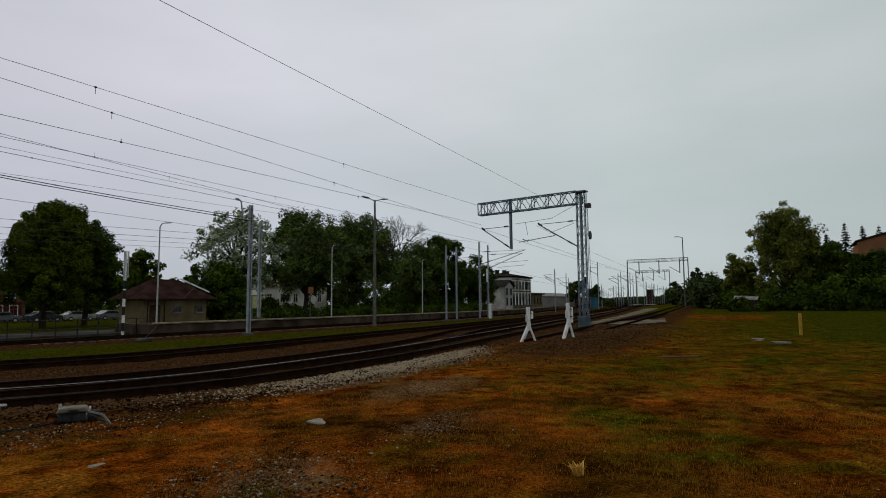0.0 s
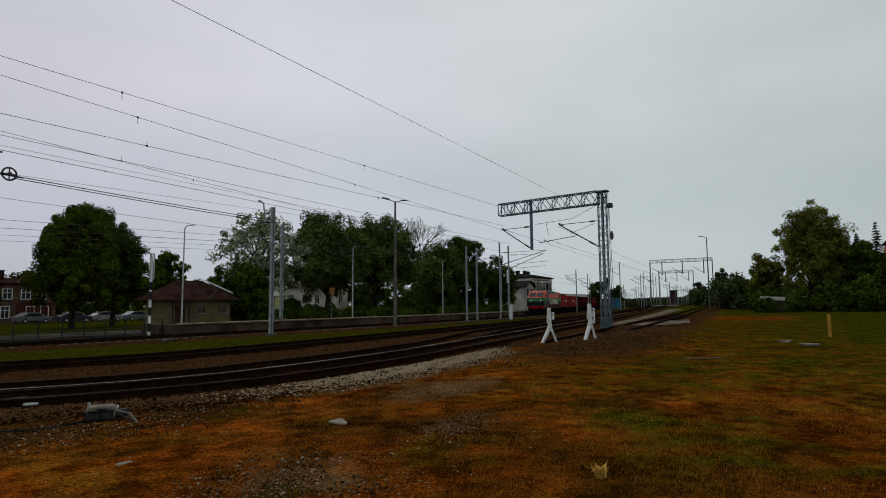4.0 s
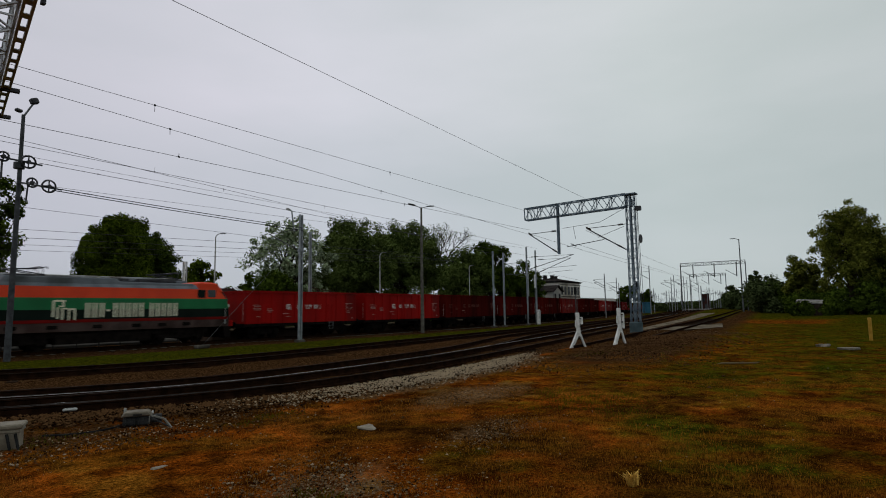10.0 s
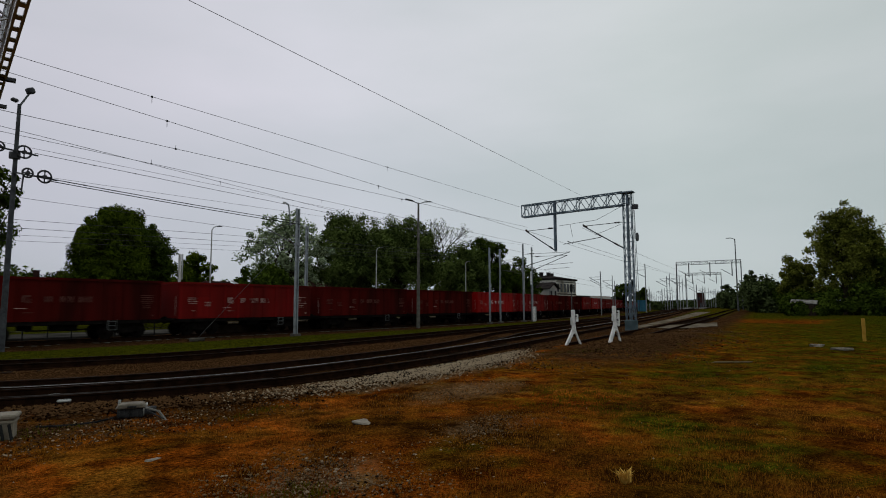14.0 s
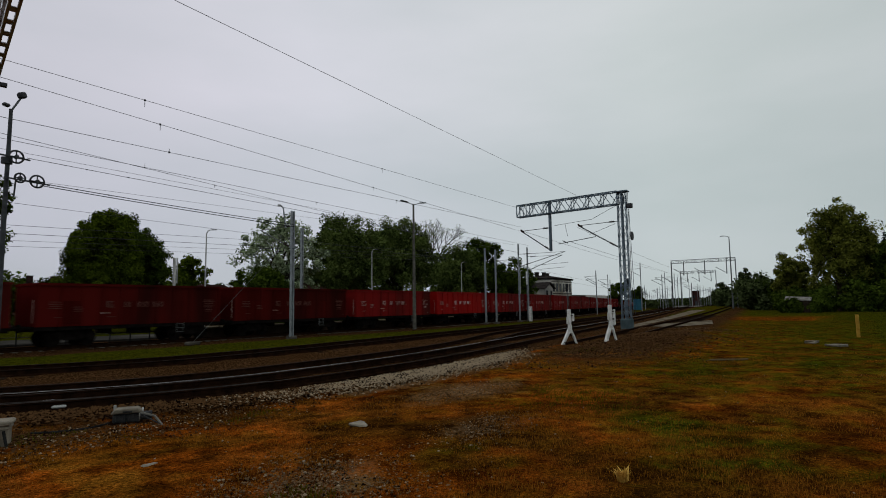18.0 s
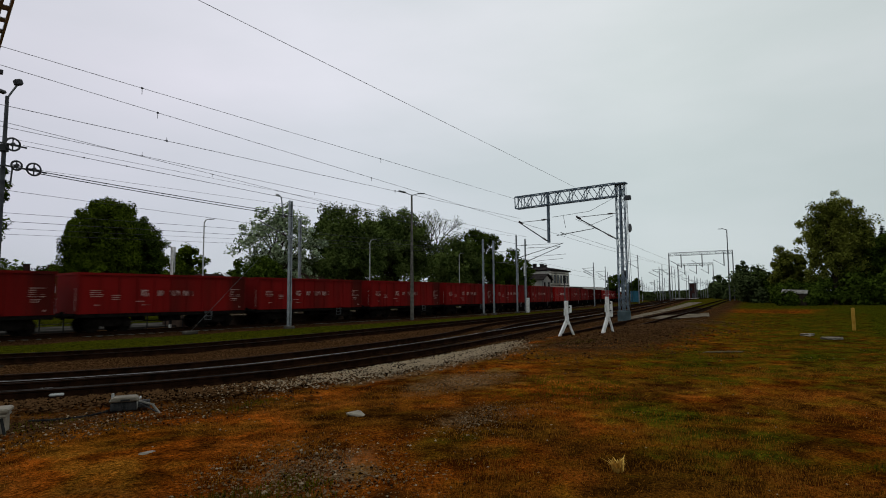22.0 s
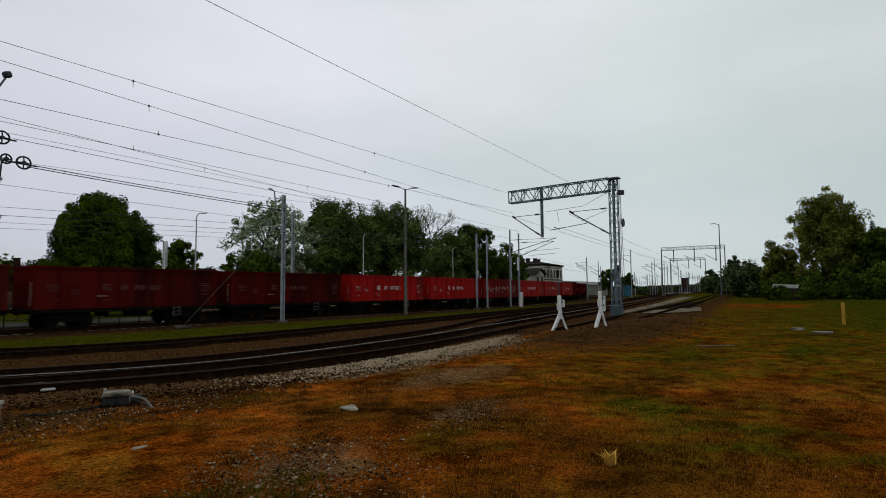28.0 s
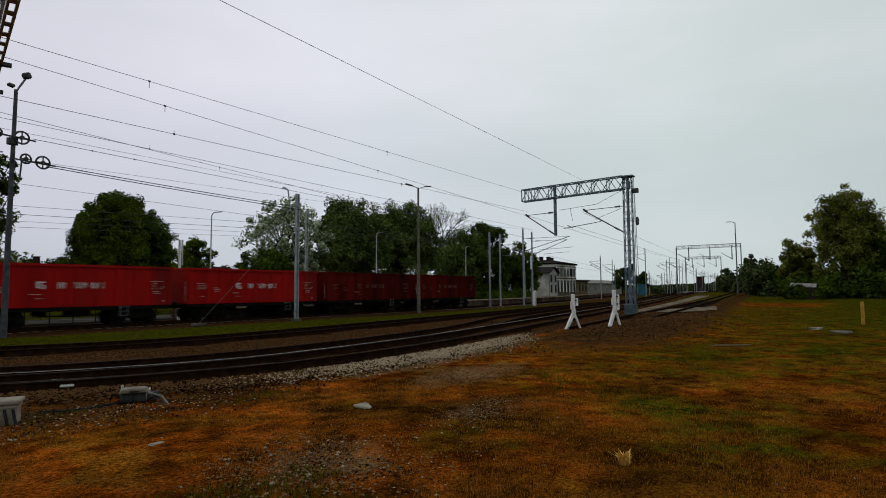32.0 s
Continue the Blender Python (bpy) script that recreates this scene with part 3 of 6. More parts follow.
def scatter():
    rnd = random.Random(7)
    pale, dirty, trodden = [], [], []
    for _ in range(15000):
        x = rnd.uniform(1.5, 19.5)
        y = y_near(x) - 1.8 - abs(rnd.gauss(0, 0.36)) - rnd.random() * 0.2
        if rnd.random() < smooth((x - 13.0) / 5.5):
            continue
        (pale if rnd.random() < smooth((x - 5.0) / 5.0) else dirty).append((x, y, z_ground(x, y) + max(0, 0.1 - 0.1 * (y_near(x) - 2.2 - y)), rnd.uniform(0.012, 0.034)))
    for cx, cy, sx, sy, n in ((4.0, 4.25, 0.62, 0.5, 3600), (6.7, 4.4, 0.7, 0.36, 1600), (2.6, 8.6, 1.6, 0.7, 260), (9.5, 6.6, 2.0, 0.5, 120), (39, 10.5, 2.4, 2.2, 900)):
        for _ in range(n):
            x, y = rnd.gauss(cx, sx), rnd.gauss(cy, sy)
            (trodden if cy < 5 and rnd.random() < 0.93 else pale).append((x, y, z_ground(x, y), rnd.choice((0.005, 0.006, 0.006, 0.007, 0.008, 0.009, 0.010, 0.013, 0.018))))
    for _ in range(90):
        x, y = rnd.gauss(4.3, 0.75), rnd.gauss(4.3, 0.6)
        pale.append((x, y, z_ground(x, y), rnd.uniform(0.012, 0.024)))
    for _ in range(4200):
        x, y = rnd.gauss(4.0, 1.7), rnd.gauss(8.5, 0.6)
        if 1.6 < x and y < y_near(x) - 1.7:
            (pale if rnd.random() < 0.12 else dirty).append((x, y, z_ground(x, y), rnd.uniform(0.006, 0.02)))
    for _ in range(500):
        x, y = rnd.uniform(2, 22), rnd.uniform(-3, 9)
        pale.append((x, y, z_ground(x, y), rnd.uniform(0.005, 0.014)))
    for line in (y_near, y_branch, y_second):
        for _ in range(3600):
            x = rnd.uniform(0.5, 30)
            y = line(x) + rnd.uniform(-1.9, 1.9)
            dirty.append((x, y, 0.42, rnd.uniform(0.018, 0.04)))
    for _ in range(5200):
        x, y = rnd.gauss(26, 6), rnd.gauss(7.2, 1.5)
        dirty.append((x, y, z_ground(x, y), rnd.uniform(0.015, 0.045)))
    stones("loose_gravel", pale, STONES, "pale loose ballast stones spilled beside the near track")
    stones("trodden_gravel", trodden, TRODSTONES, "small tan gravel trodden into the brown soil")
    stones("dirty_gravel", dirty, DIRTSTONES, "dirty brown ballast stones between the rails and on the mound")


scatter()


# ---- moss tufts, blades of grass, dry straw ----
def blades(name, spots, material, label, flat=0.9, spread=0.05):
    verts, faces = [], []
    rnd = random.Random(len(spots) + 3)
    for x, y, z, h, n in spots:
        for _ in range(n):
            a, lean = rnd.random() * 6.28, rnd.uniform(flat * 0.1, flat)
            bx, by = x + rnd.gauss(0, spread), y + rnd.gauss(0, spread)
            w, hh = h * 0.09, h * rnd.uniform(0.5, 1.2)
            dx, dy = math.cos(a) * hh * lean, math.sin(a) * hh * lean
            px, py = -math.sin(a) * w, math.cos(a) * w
            k = len(verts)
            verts += [(bx - px, by - py, z - 0.01), (bx + px, by + py, z - 0.01), (bx + dx * 0.45 + px * 0.7, by + dy * 0.45 + py * 0.7, z + hh * 0.62), (bx + dx * 0.45 - px * 0.7, by + dy * 0.45 - py * 0.7, z + hh * 0.62), (bx + dx, by + dy, z + hh * 0.95)]
            faces += [(k, k + 1, k + 2, k + 3), (k + 3, k + 2, k + 4)]
    ob = soup(name, verts, faces, material)
    return tagged(ob, label, "grass", kind="stuff")


def meadow():
    rnd = random.Random(11)
    moss, green, strip = [], [], []
    while len(moss) < 24000:
        r, a = 3.2 + 18 * rnd.random() ** 1.6, radians(rnd.uniform(-12, 80))
        x, y = r * math.cos(a), r * math.sin(a)
        if y > y_near(x) - 2.6:
            continue
        v = noise.noise((x * 0.35, y * 0.35, 2.2)) + 0.5 * noise.noise((x * 1.1, y * 1.1, 4.0))
        if v > -0.12:
            moss.append((x, y, z_ground(x, y), rnd.uniform(0.010, 0.034), 4))
        elif v < -0.36:
            green.append((x, y, z_ground(x, y), rnd.uniform(0.015, 0.05), 4))
        elif len(moss) % 97 == 0:
            moss.append((x, y, z_ground(x, y), 0.03, 3))
    for _ in range(4200):
        x, y = rnd.uniform(18, 60), rnd.uniform(-8, 6)
        green.append((x, y, z_ground(x, y), rnd.uniform(0.03, 0.09), 3))
    for _ in range(9000):
        x = rnd.uniform(4, 75)
        y = rnd.uniform(y_second(x) + 1.3 + 0.06 * max(0.0, min(x, 60) - 25), y_train(x) - 4.8)
        strip.append((x, y, z_ground(x, y), rnd.uniform(0.03, 0.085), 3))
    weeds = []
    while len(weeds) < 6500:
        r, a = 3.6 + 20 * rnd.random() ** 1.5, radians(rnd.gauss(8, 20))
        x, y = r * math.cos(a), r * math.sin(a)
        if y < y_near(x) - 4 and noise.noise((x * 0.5, y * 0.5, 7.7)) + 0.4 * noise.noise((x * 2.1, y * 2.1, 1.0)) > 0.05:
            weeds.append((x, y, z_ground(x, y), rnd.uniform(0.014, 0.04), 5))
    blades("weed_tufts", weeds, WEEDBLADE, "rust-brown and olive weed tufts on the meadow", 1.1, 0.07)
    blades("moss_tufts", moss, MOSSBLADE, "rusty brown moss and dead grass tufts on the waste ground")
    blades("grass_tufts", green + strip, GRASSBLADE, "short green grass blades in the turf and between the tracks")
    rnd = random.Random(5)
    t = blades("straw_tuft", [(5.5 + rnd.gauss(0, 0.012), 1.88 + rnd.gauss(0, 0.012), z_ground(5.5, 1.88), 0.125, 6) for _ in range(9)], STRAW, "pale dry straw-coloured grass tuft", 1.25, 0.014)
    tagged(t, category="grass tuft", kind="thing")
    del t["kind"]


meadow()


def pale_path():
    bm = B()
    rows = []
    for i in range(15):
        f = i / 14
        p, q = Vector((39 + 8.5 * f, 11.3 - 2.5 * f, 0)), Vector((48 + 9.5 * f, 12.7 - 2.0 * f, 0))
        row = []
        for a in (0, 0.3, 0.7, 1):
            c = p.lerp(q, a + 0.14 * noise.noise((f * 6, a * 3, 1)))
            row.append(bm.verts.new((c.x, c.y, max(0.5, z_ground(c.x, c.y) + 0.05))))
        rows.append(row)
    for r, s in zip(rows, rows[1:]):
        for k in range(3):
            bm.faces.new((r[k], r[k + 1], s[k + 1], s[k]))
    bmesh.ops.recalc_face_normals(bm, faces=bm.faces)
    tagged(part("path_1", bm, PALEGRAVEL), "pale trodden gravel path crossing towards the tracks", "path", kind="structure")
    bm = B()
    rows = []
    for i in range(26):
        x = 42 + i * 3.2
        m = (y_near(x) + y_stub(x)) / 2
        w = 0.45 + 0.010 * (x - 42)
        z = z_track(x, m, 0.45) + 0.02
        rows.append([bm.verts.new((x, m - w, z)), bm.verts.new((x, m + w, z))])
    for r, s in zip(rows, rows[1:]):
        bm.faces.new((r[0], s[0], s[1], r[1]))
    tagged(part("path_2", bm, PALEGRAVEL), "pale gravel strip between the near track and the siding", "path", kind="structure")


pale_path()


# ---- overhead line structures ----
def lattice(bm, a, b, w, h, step, chord=0.045, web=0.028, up=Vector((0, 0, 1))):
    """A four-chord lattice girder or mast from a to b, w wide and h deep."""
    a, b = Vector(a), Vector(b)
    d = (b - a).normalized()
    side = d.cross(up).normalized() if abs(d.dot(up)) < 0.9 else Vector((1, 0, 0))
    top = side.cross(d).normalized()
    n = max(2, int((b - a).length / step))
    corner = [(-w / 2, -h / 2), (w / 2, -h / 2), (w / 2, h / 2), (-w / 2, h / 2)]

    def at(i, c):
        return a + (b - a) * (i / n) + side * corner[c][0] + top * corner[c][1]

    for c in range(4):
        beam(bm, at(0, c), at(n, c), chord * 2, chord * 2)
    for i in range(n):
        for c in range(4):
            e = (c + 1) % 4
            beam(bm, at(i, c if i % 2 else e), at(i + 1, e if i % 2 else c), web * 2, web * 2)
            if i % 2 == 0 or i == n - 1:
                beam(bm, at(i, c), at(i, e), web * 2, web * 2)
    for c in range(4):
        beam(bm, at(n, c), at(n, (c + 1) % 4), chord * 1.6, chord * 1.6)
    return bm


def insulator(parent, p, q):
    p, q = Vector(p), Vector(q)
    bm = B()
    rod(bm, p, q, 0.025)
    for i in range(5):
        c = p.lerp(q, (i + 0.5) / 5)
        rod(bm, c - (q - p) * 0.05, c + (q - p) * 0.05, 0.075, 0.045)
    return part("insulator", bm, INSULATOR, parent)


def near_gantry():
    g = thing("catenary_gantry", pose(37.5, 12.05, 0.5), "grey galvanised lattice gantry with one mast and a cantilevered beam", "gantry", "catenary gantries")
    bm = B()
    cube(bm, 0, 0, 0.2, 0.72, 0.66, 0.9)
    part("foundation", bm, FOOTING, g, "blue-grey concrete foundation block", 0.05)
    for y in (-0.165, 0.165):
        part("leg", lattice(B(), (0, y, 0.6), (0, y * 0.9, 8.9), 0.25, 0.24, 0.62, 0.022, 0.011, Vector((1, 0, 0))), GANTRYSTEEL, g)
    part("mast_head", cube(cube(B(), 0, 0, 8.98, 0.6, 0.85, 0.08), 0, -0.05, 8.4, 0.5, 0.1, 0.5), GANTRYSTEEL, g)
    part("girder", lattice(B(), (0, 0.25, 8.6), (0, 7.65, 8.45), 0.5, 0.85, 0.5, 0.035, 0.02), GANTRYSTEEL, g)
    part("drop_post", beam(beam(B(), (-0.09, 5.15, 8.95), (-0.09, 5.15, 5.38), 0.08, 0.12), (0.09, 5.15, 8.95), (0.09, 5.15, 5.38), 0.08, 0.12), GANTRYSTEEL, g)
    part("floodlight", cube(cube(B(), 0.05, -0.5, 8.0, 0.3, 0.32, 0.3), 0.05, -0.3, 8.0, 0.1, 0.2, 0.08), DARKSTEEL, g, "black floodlight on the mast", 0.02)
    for y0, y1, z0, z1 in ((5.1, 7.45, 5.4, 7.0), (0.3, 3.05, 5.3, 7.0)):
        arm = part("bracket_arm", rod(B(), (0, y0, z0), (0, y1, z1), 0.04), GREYMETAL, g)
        insulator(arm, (0, y0 + (y1 - y0) * 0.12, z0 + (z1 - z0) * 0.12), (0, y0 + (y1 - y0) * 0.24, z0 + (z1 - z0) * 0.24))
        insulator(arm, (0, y1 - (y1 - y0) * 0.1, z1 - 0.12), (0, y1 + 0.05, z1 + 0.1))
        tie = part("tie_rod", rod(B(), (0, y0, z1 + 0.05), (0, y1, z1), 0.022), GREYMETAL, g)
        insulator(tie, (0, y0 + 0.25, z1 + 0.05), (0, y0 + 0.6, z1 + 0.045))
    part("steady_arm", rod(rod(B(), (0, 4.55, 5.85), (0, 1.85, 6.15), 0.025), (0, 4.25, 6.05), (0, 3.85, 5.85), 0.03), GREYMETAL, g)
    for p, q in (((0, 0.4, 8.1), (-0.3, 2.0, 7.3)), ((-0.3, 2.0, 7.3), (-0.5, 4.6, 7.1)), ((0, 0.5, 6.9), (-0.2, 2.2, 6.3)), ((-0.3, 3.9, 7.2), (-0.4, 3.7, 6.3))):
        part("jumper_cable", rod(B(), p, q, 0.014, n=5), WIRE, g)
    for x, z in ((0.25, 5.2), (-0.25, 6.4)):
        part("weight_cable", rod(B(), (x * 0.3, -0.42, z + 2.6), (x, -0.5, 0.9), 0.016, n=5), WIRE, g)
    part("tensioning_wheel", rod(B(), (0.02, -0.52, 6.0), (0.02, -0.6, 6.0), 0.28, n=14), DARKSTEEL, g)


def overhead_gantry():
    """The gantry whose beam passes above the camera: a lattice girder and a battened lower chord beside it."""
    a, b = Vector((6.12, 21.95, 8.5)), Vector((0.20, -3.5, 8.5))
    g = thing("catenary_gantry", pose(0, 0, 0), "grey lattice gantry beam reaching out over the tracks", "gantry", "catenary gantries")
    d = (b - a).normalized()
    side = d.cross(Vector((0, 0, 1))).normalized()
    if side.x > 0:
        side = -side
    up = Vector((0, 0, 1))
    top = side * 0.42 + up * 0.55
    part("girder", lattice(B(), a + top, b + top, 0.55, 0.9, 0.75, 0.032, 0.02), LIFTEDGIRDER, g)
    for off in (-0.085, 0.085):
        bm = B()
        beam(bm, a + side * off, b + side * off, 0.055, 0.09)
        part("chord_channel", bm, LIFTEDGIRDER, g)
    k = 0.0
    while k < 24:
        c = a + d * (k + 0.15)
        part("batten_plate", beam(B(), c - d * 0.13, c + d * 0.13, 0.17, 0.02), LIFTEDGIRDER, g)
        k += 0.72
    for k in (0.05, 2.9):
        part("clamp", beam(B(), a + d * k + side * 0.32 - up * 0.03, a + d * k - side * 0.32 - up * 0.03, 0.16, 0.1), DARKSTEEL, g)
    part("mounting_box", cube(B(), a.x + d.x * 9 + 0.22, a.y + d.y * 9, 8.5, 0.07, 0.12, 0.09), DARKSTEEL, g)
    for s in (-0.35, 0.35):
        part("leg", lattice(B(), (0.16 + s, -3.5, z_ground(0.2, -3.5) - 0.3), (0.16 + s, -3.5, 9.4), 0.3, 0.45, 0.6, 0.04, 0.025, Vector((1, 0, 0))), STEEL, g)


def h_mast(x, y, z, height, gap=0.34, label="paired galvanised channel mast of the overhead line", arms=(), deep=0.15):
    g = thing("catenary_mast", pose(x, y, z), label, "mast", "catenary masts")
    part("foundation", cube(B(), 0, 0, 0.02, 0.62, 0.5, 0.3), OLDCONCRETE, g, "", 0.04)
    for s in (-0.5, 0.5):
        bm = B()
        f = -1 if s > 0 else 1
        profile = ((0, -0.5 * deep), (0.08 * f, -0.5 * deep), (0.08 * f, -0.38 * deep), (0.022 * f, -0.38 * deep), (0.022 * f, 0.38 * deep), (0.08 * f, 0.38 * deep), (0.08 * f, 0.5 * deep), (0, 0.5 * deep))
        lo = [bm.verts.new((gap * s + 0.02 * -f + px, py, 0)) for px, py in profile]
        hi = [bm.verts.new((v.co.x, v.co.y, height)) for v in lo]
        bm.faces.new(lo)
        bm.faces.new(hi[::-1])
        for i in range(8):
            bm.faces.new((lo[i], lo[(i + 1) % 8], hi[(i + 1) % 8], hi[i]))
        bmesh.ops.recalc_face_normals(bm, faces=bm.faces)
        part("channel", bm, STEEL, g)
    k = 0.8
    while k < height:
        part("batten", cube(B(), 0, -0.1, k, gap, 0.02, 0.1), STEEL, g)
        k += 1.7
    for y1, z1, z2 in arms:
        arm = part("bracket_arm", rod(B(), (0, 0, z1), (0, y1, z2), 0.04), GREYMETAL, g)
        insulator(arm, (0, y1 * 0.12, z1 + (z2 - z1) * 0.12), (0, y1 * 0.28, z1 + (z2 - z1) * 0.28))
        tie = part("tie_rod", rod(B(), (0, 0, z2 + 0.05), (0, y1, z2), 0.022), GREYMETAL, g)
        insulator(tie, (0, y1 * 0.1, z2 + 0.05), (0, y1 * 0.25, z2 + 0.045))
        part("steady_arm", rod(B(), (0, y1 * 0.35, z1 + 0.1), (0, y1 * 1.05, z1 + 0.25), 0.022), GREYMETAL, g)
    return g


def tension_wheel(parent, c, r):
    bm = B()
    n = 16
    c = Vector(c)
    pts = [c + Vector((math.cos(i * 2 * math.pi / n), 0, math.sin(i * 2 * math.pi / n))) * r for i in range(n)]
    ring = []
    for p in pts:
        out = (p - c).normalized() * 0.045
        ring.append([bm.verts.new(p + out), bm.verts.new(p + Vector((0, 0.045, 0))), bm.verts.new(p - out), bm.verts.new(p - Vector((0, 0.045, 0)))])
    for u, v in zip(ring, ring[1:] + ring[:1]):
        for i in range(4):
            bm.faces.new((u[i], u[(i + 1) % 4], v[(i + 1) % 4], v[i]))
    bmesh.ops.recalc_face_normals(bm, faces=bm.faces)
    wheel = part("tensioning_wheel", bm, DARKSTEEL, parent, "black spoked wire-tensioning wheel")
    for i in range(0, n, 4):
        part("spoke", rod(B(), c, pts[i], 0.03, n=6), DARKSTEEL, wheel)
    part("hub", rod(B(), c - Vector((0, 0.1, 0)), c + Vector((0, 0.1, 0)), 0.09), DARKSTEEL, wheel)


def floodlight_mast():
    x, y = 10.05, 32.6
    z = z_ground(x, y)
    g = thing("floodlight_mast", pose(x, y, z), "grey steel pole with two lamp heads and wire-tensioning wheels", "lamp post")
    part("pole", rod(B(), (0, 0, -0.1), (0.05, 0, 11.9), 0.15, 0.08, 12), POLEGREY, g)
    part("lamp_arm", rod(B(), (0.05, 0, 11.8), (0.42, 0, 12.55), 0.045), GREYMETAL, g)
    part("lamp_head", cube(B(), 0.46, 0, 12.70, 0.36, 0.30, 0.30, Euler((0, -0.4, 0)).to_matrix().to_4x4()), DARKSTEEL, g, "black square floodlight", 0.06)
    part("lamp_head", cube(B(), -0.16, 0, 12.06, 0.30, 0.26, 0.16, Euler((0, 0.2, 0)).to_matrix().to_4x4()), DARKSTEEL, g, "black square floodlight", 0.05)
    for cx, cz, r in ((0.3, 9.55, 0.30), (-0.72, 9.62, 0.22), (1.22, 8.5, 0.30), (0.5, 8.56, 0.22)):
        tension_wheel(g, (cx, -0.25, cz), r)
    part("bracket", beam(beam(beam(B(), (-0.8, -0.2, 9.58), (0.9, -0.2, 9.5), 0.07, 0.07), (-0.1, -0.2, 8.5), (1.8, -0.2, 8.42), 0.07, 0.07), (0.35, -0.2, 8.5), (0.3, -0.2, 7.6), 0.06, 0.06), DARKSTEEL, g)
    part("bracket", beam(beam(B(), (-2.4, -0.2, 8.55), (-0.75, -0.2, 8.6), 0.09, 0.09), (-0.75, -0.2, 8.6), (-0.75, -0.2, 9.5), 0.07, 0.07), DARKSTEEL, g)
    part("collar", rod(B(), (0, 0, 9.2), (0, 0, 9.5), 0.24), DARKSTEEL, g)


def double_lamp(x, y, z, h):
    g = thing("street_lamp", pose(x, y, z), "tapered concrete lamp post with two short arms and flat heads", "lamp post", "lamp posts")
    part("pole", rod(B(), (0, 0, -0.1), (0, 0, h), 0.18, 0.085, 10), WORNPOLE, g)
    for s in (-1, 1):
        arm = part("arm", rod(B(), (0, 0, h - 0.05), (s * 0.6, -s * 0.25, h + 0.18), 0.035), GREYMETAL, g)
        part("lamp_head", cube(B(), s * 0.95, -s * 0.4, h + 0.24, 0.75, 0.24, 0.1, Euler((0, -s * 0.12, -0.38)).to_matrix().to_4x4()), GREYMETAL, arm, "", 0.03)


def platform_lamp(x, y, z, h):
    g = thing("street_lamp", pose(x, y, z), "slim white platform lamp with a curved arm", "lamp post", "platform lamps")
    part("pole", rod(B(), (0, 0, 0), (0, 0, h - 0.3), 0.07, 0.045, 10), LIGHTGREY, g)
    arm = part("arm", rod(rod(B(), (0, 0, h - 0.3), (0.12, -0.06, h - 0.05), 0.04), (0.12, -0.06, h - 0.05), (0.34, -0.16, h + 0.03), 0.035), LIGHTGREY, g)
    part("lamp_head", cube(B(), 0.52, -0.22, h + 0.04, 0.42, 0.16, 0.07, Euler((0, -0.1, -0.4)).to_matrix().to_4x4()), GREYMETAL, arm, "", 0.03)


def far_gantry(x, y0, y1, z, h, label, tall=1.0):
    g = thing("catenary_gantry", pose(x, 0, z), label, "gantry", "catenary gantries")
    for y in (y0, y1):
        for s in (-0.2, 0.2):
            part("leg", beam(B(), (s, y, 0), (s, y, h), 0.1, 0.16), GREYMETAL, g)
    part("girder", lattice(B(), (0, y0, h), (0, y1, h), 0.5, 0.75, 0.9, 0.04, 0.03), GREYMETAL, g)
    n = 3
    for i in range(n):
        y = y0 + (y1 - y0) * (i + 0.6) / n
        part("drop_post", beam(B(), (0, y, h), (0, y, h - 3.4), 0.2, 0.2), GREYMETAL, g)
        part("bracket_arm", rod(B(), (0, y, h - 3.2), (0, y + 2.4, h - 1.7), 0.06), GREYMETAL, g)


near_gantry()
overhead_gantry()
mast = h_mast(27.3, 32.5, 0, 9.1, 0.25, "paired galvanised channel mast standing in the grass strip", ((3.6, 6.4, 8.0),))
part("hook_arm", rod(rod(B(), (-0.22, 0.5, 7.9), (-0.45, 0.5, 9.35), 0.05), (-0.45, 0.5, 9.35), (-0.75, 0.5, 9.5), 0.05), STEEL, mast, "bent steel hook arm")
part("hook_head", cube(B(), -0.84, 0.5, 9.46, 0.18, 0.12, 0.14), LIGHTGREY, mast, "", 0.02)
part("collar", cube(B(), 0, 0, 6.5, 0.42, 0.24, 0.16), STEEL, mast)
h_mast(34.5, 39.8, 0.86, 8.4, 0.22, "paired galvanised channel mast behind the far track")
h_mast(57.8, 34.9, 0.05, 8.8, 0.24, deep=0.09)
h_mast(60.2, 34.9, 0.05, 8.8, 0.24, deep=0.09)
h_mast(66.5, 35.1, 0.05, 10.0, 0.24, arms=((-6.5, 7.0, 8.6), (3.0, 6.4, 8.0)), deep=0.09)
h_mast(68.6, 34.9, 0.05, 9.7, 0.24, arms=((-5.0, 6.6, 8.4),), deep=0.09)
floodlight_mast()
double_lamp(43.1, 33.9, 0.0, 11.9)
far_gantry(151, 36.8, 22.3, 0.75, 11.6, "far grey portal gantry spanning the tracks")
far_gantry(215, 49.5, 38.0, 0.85, 12.0, "distant grey portal gantry over the tracks")


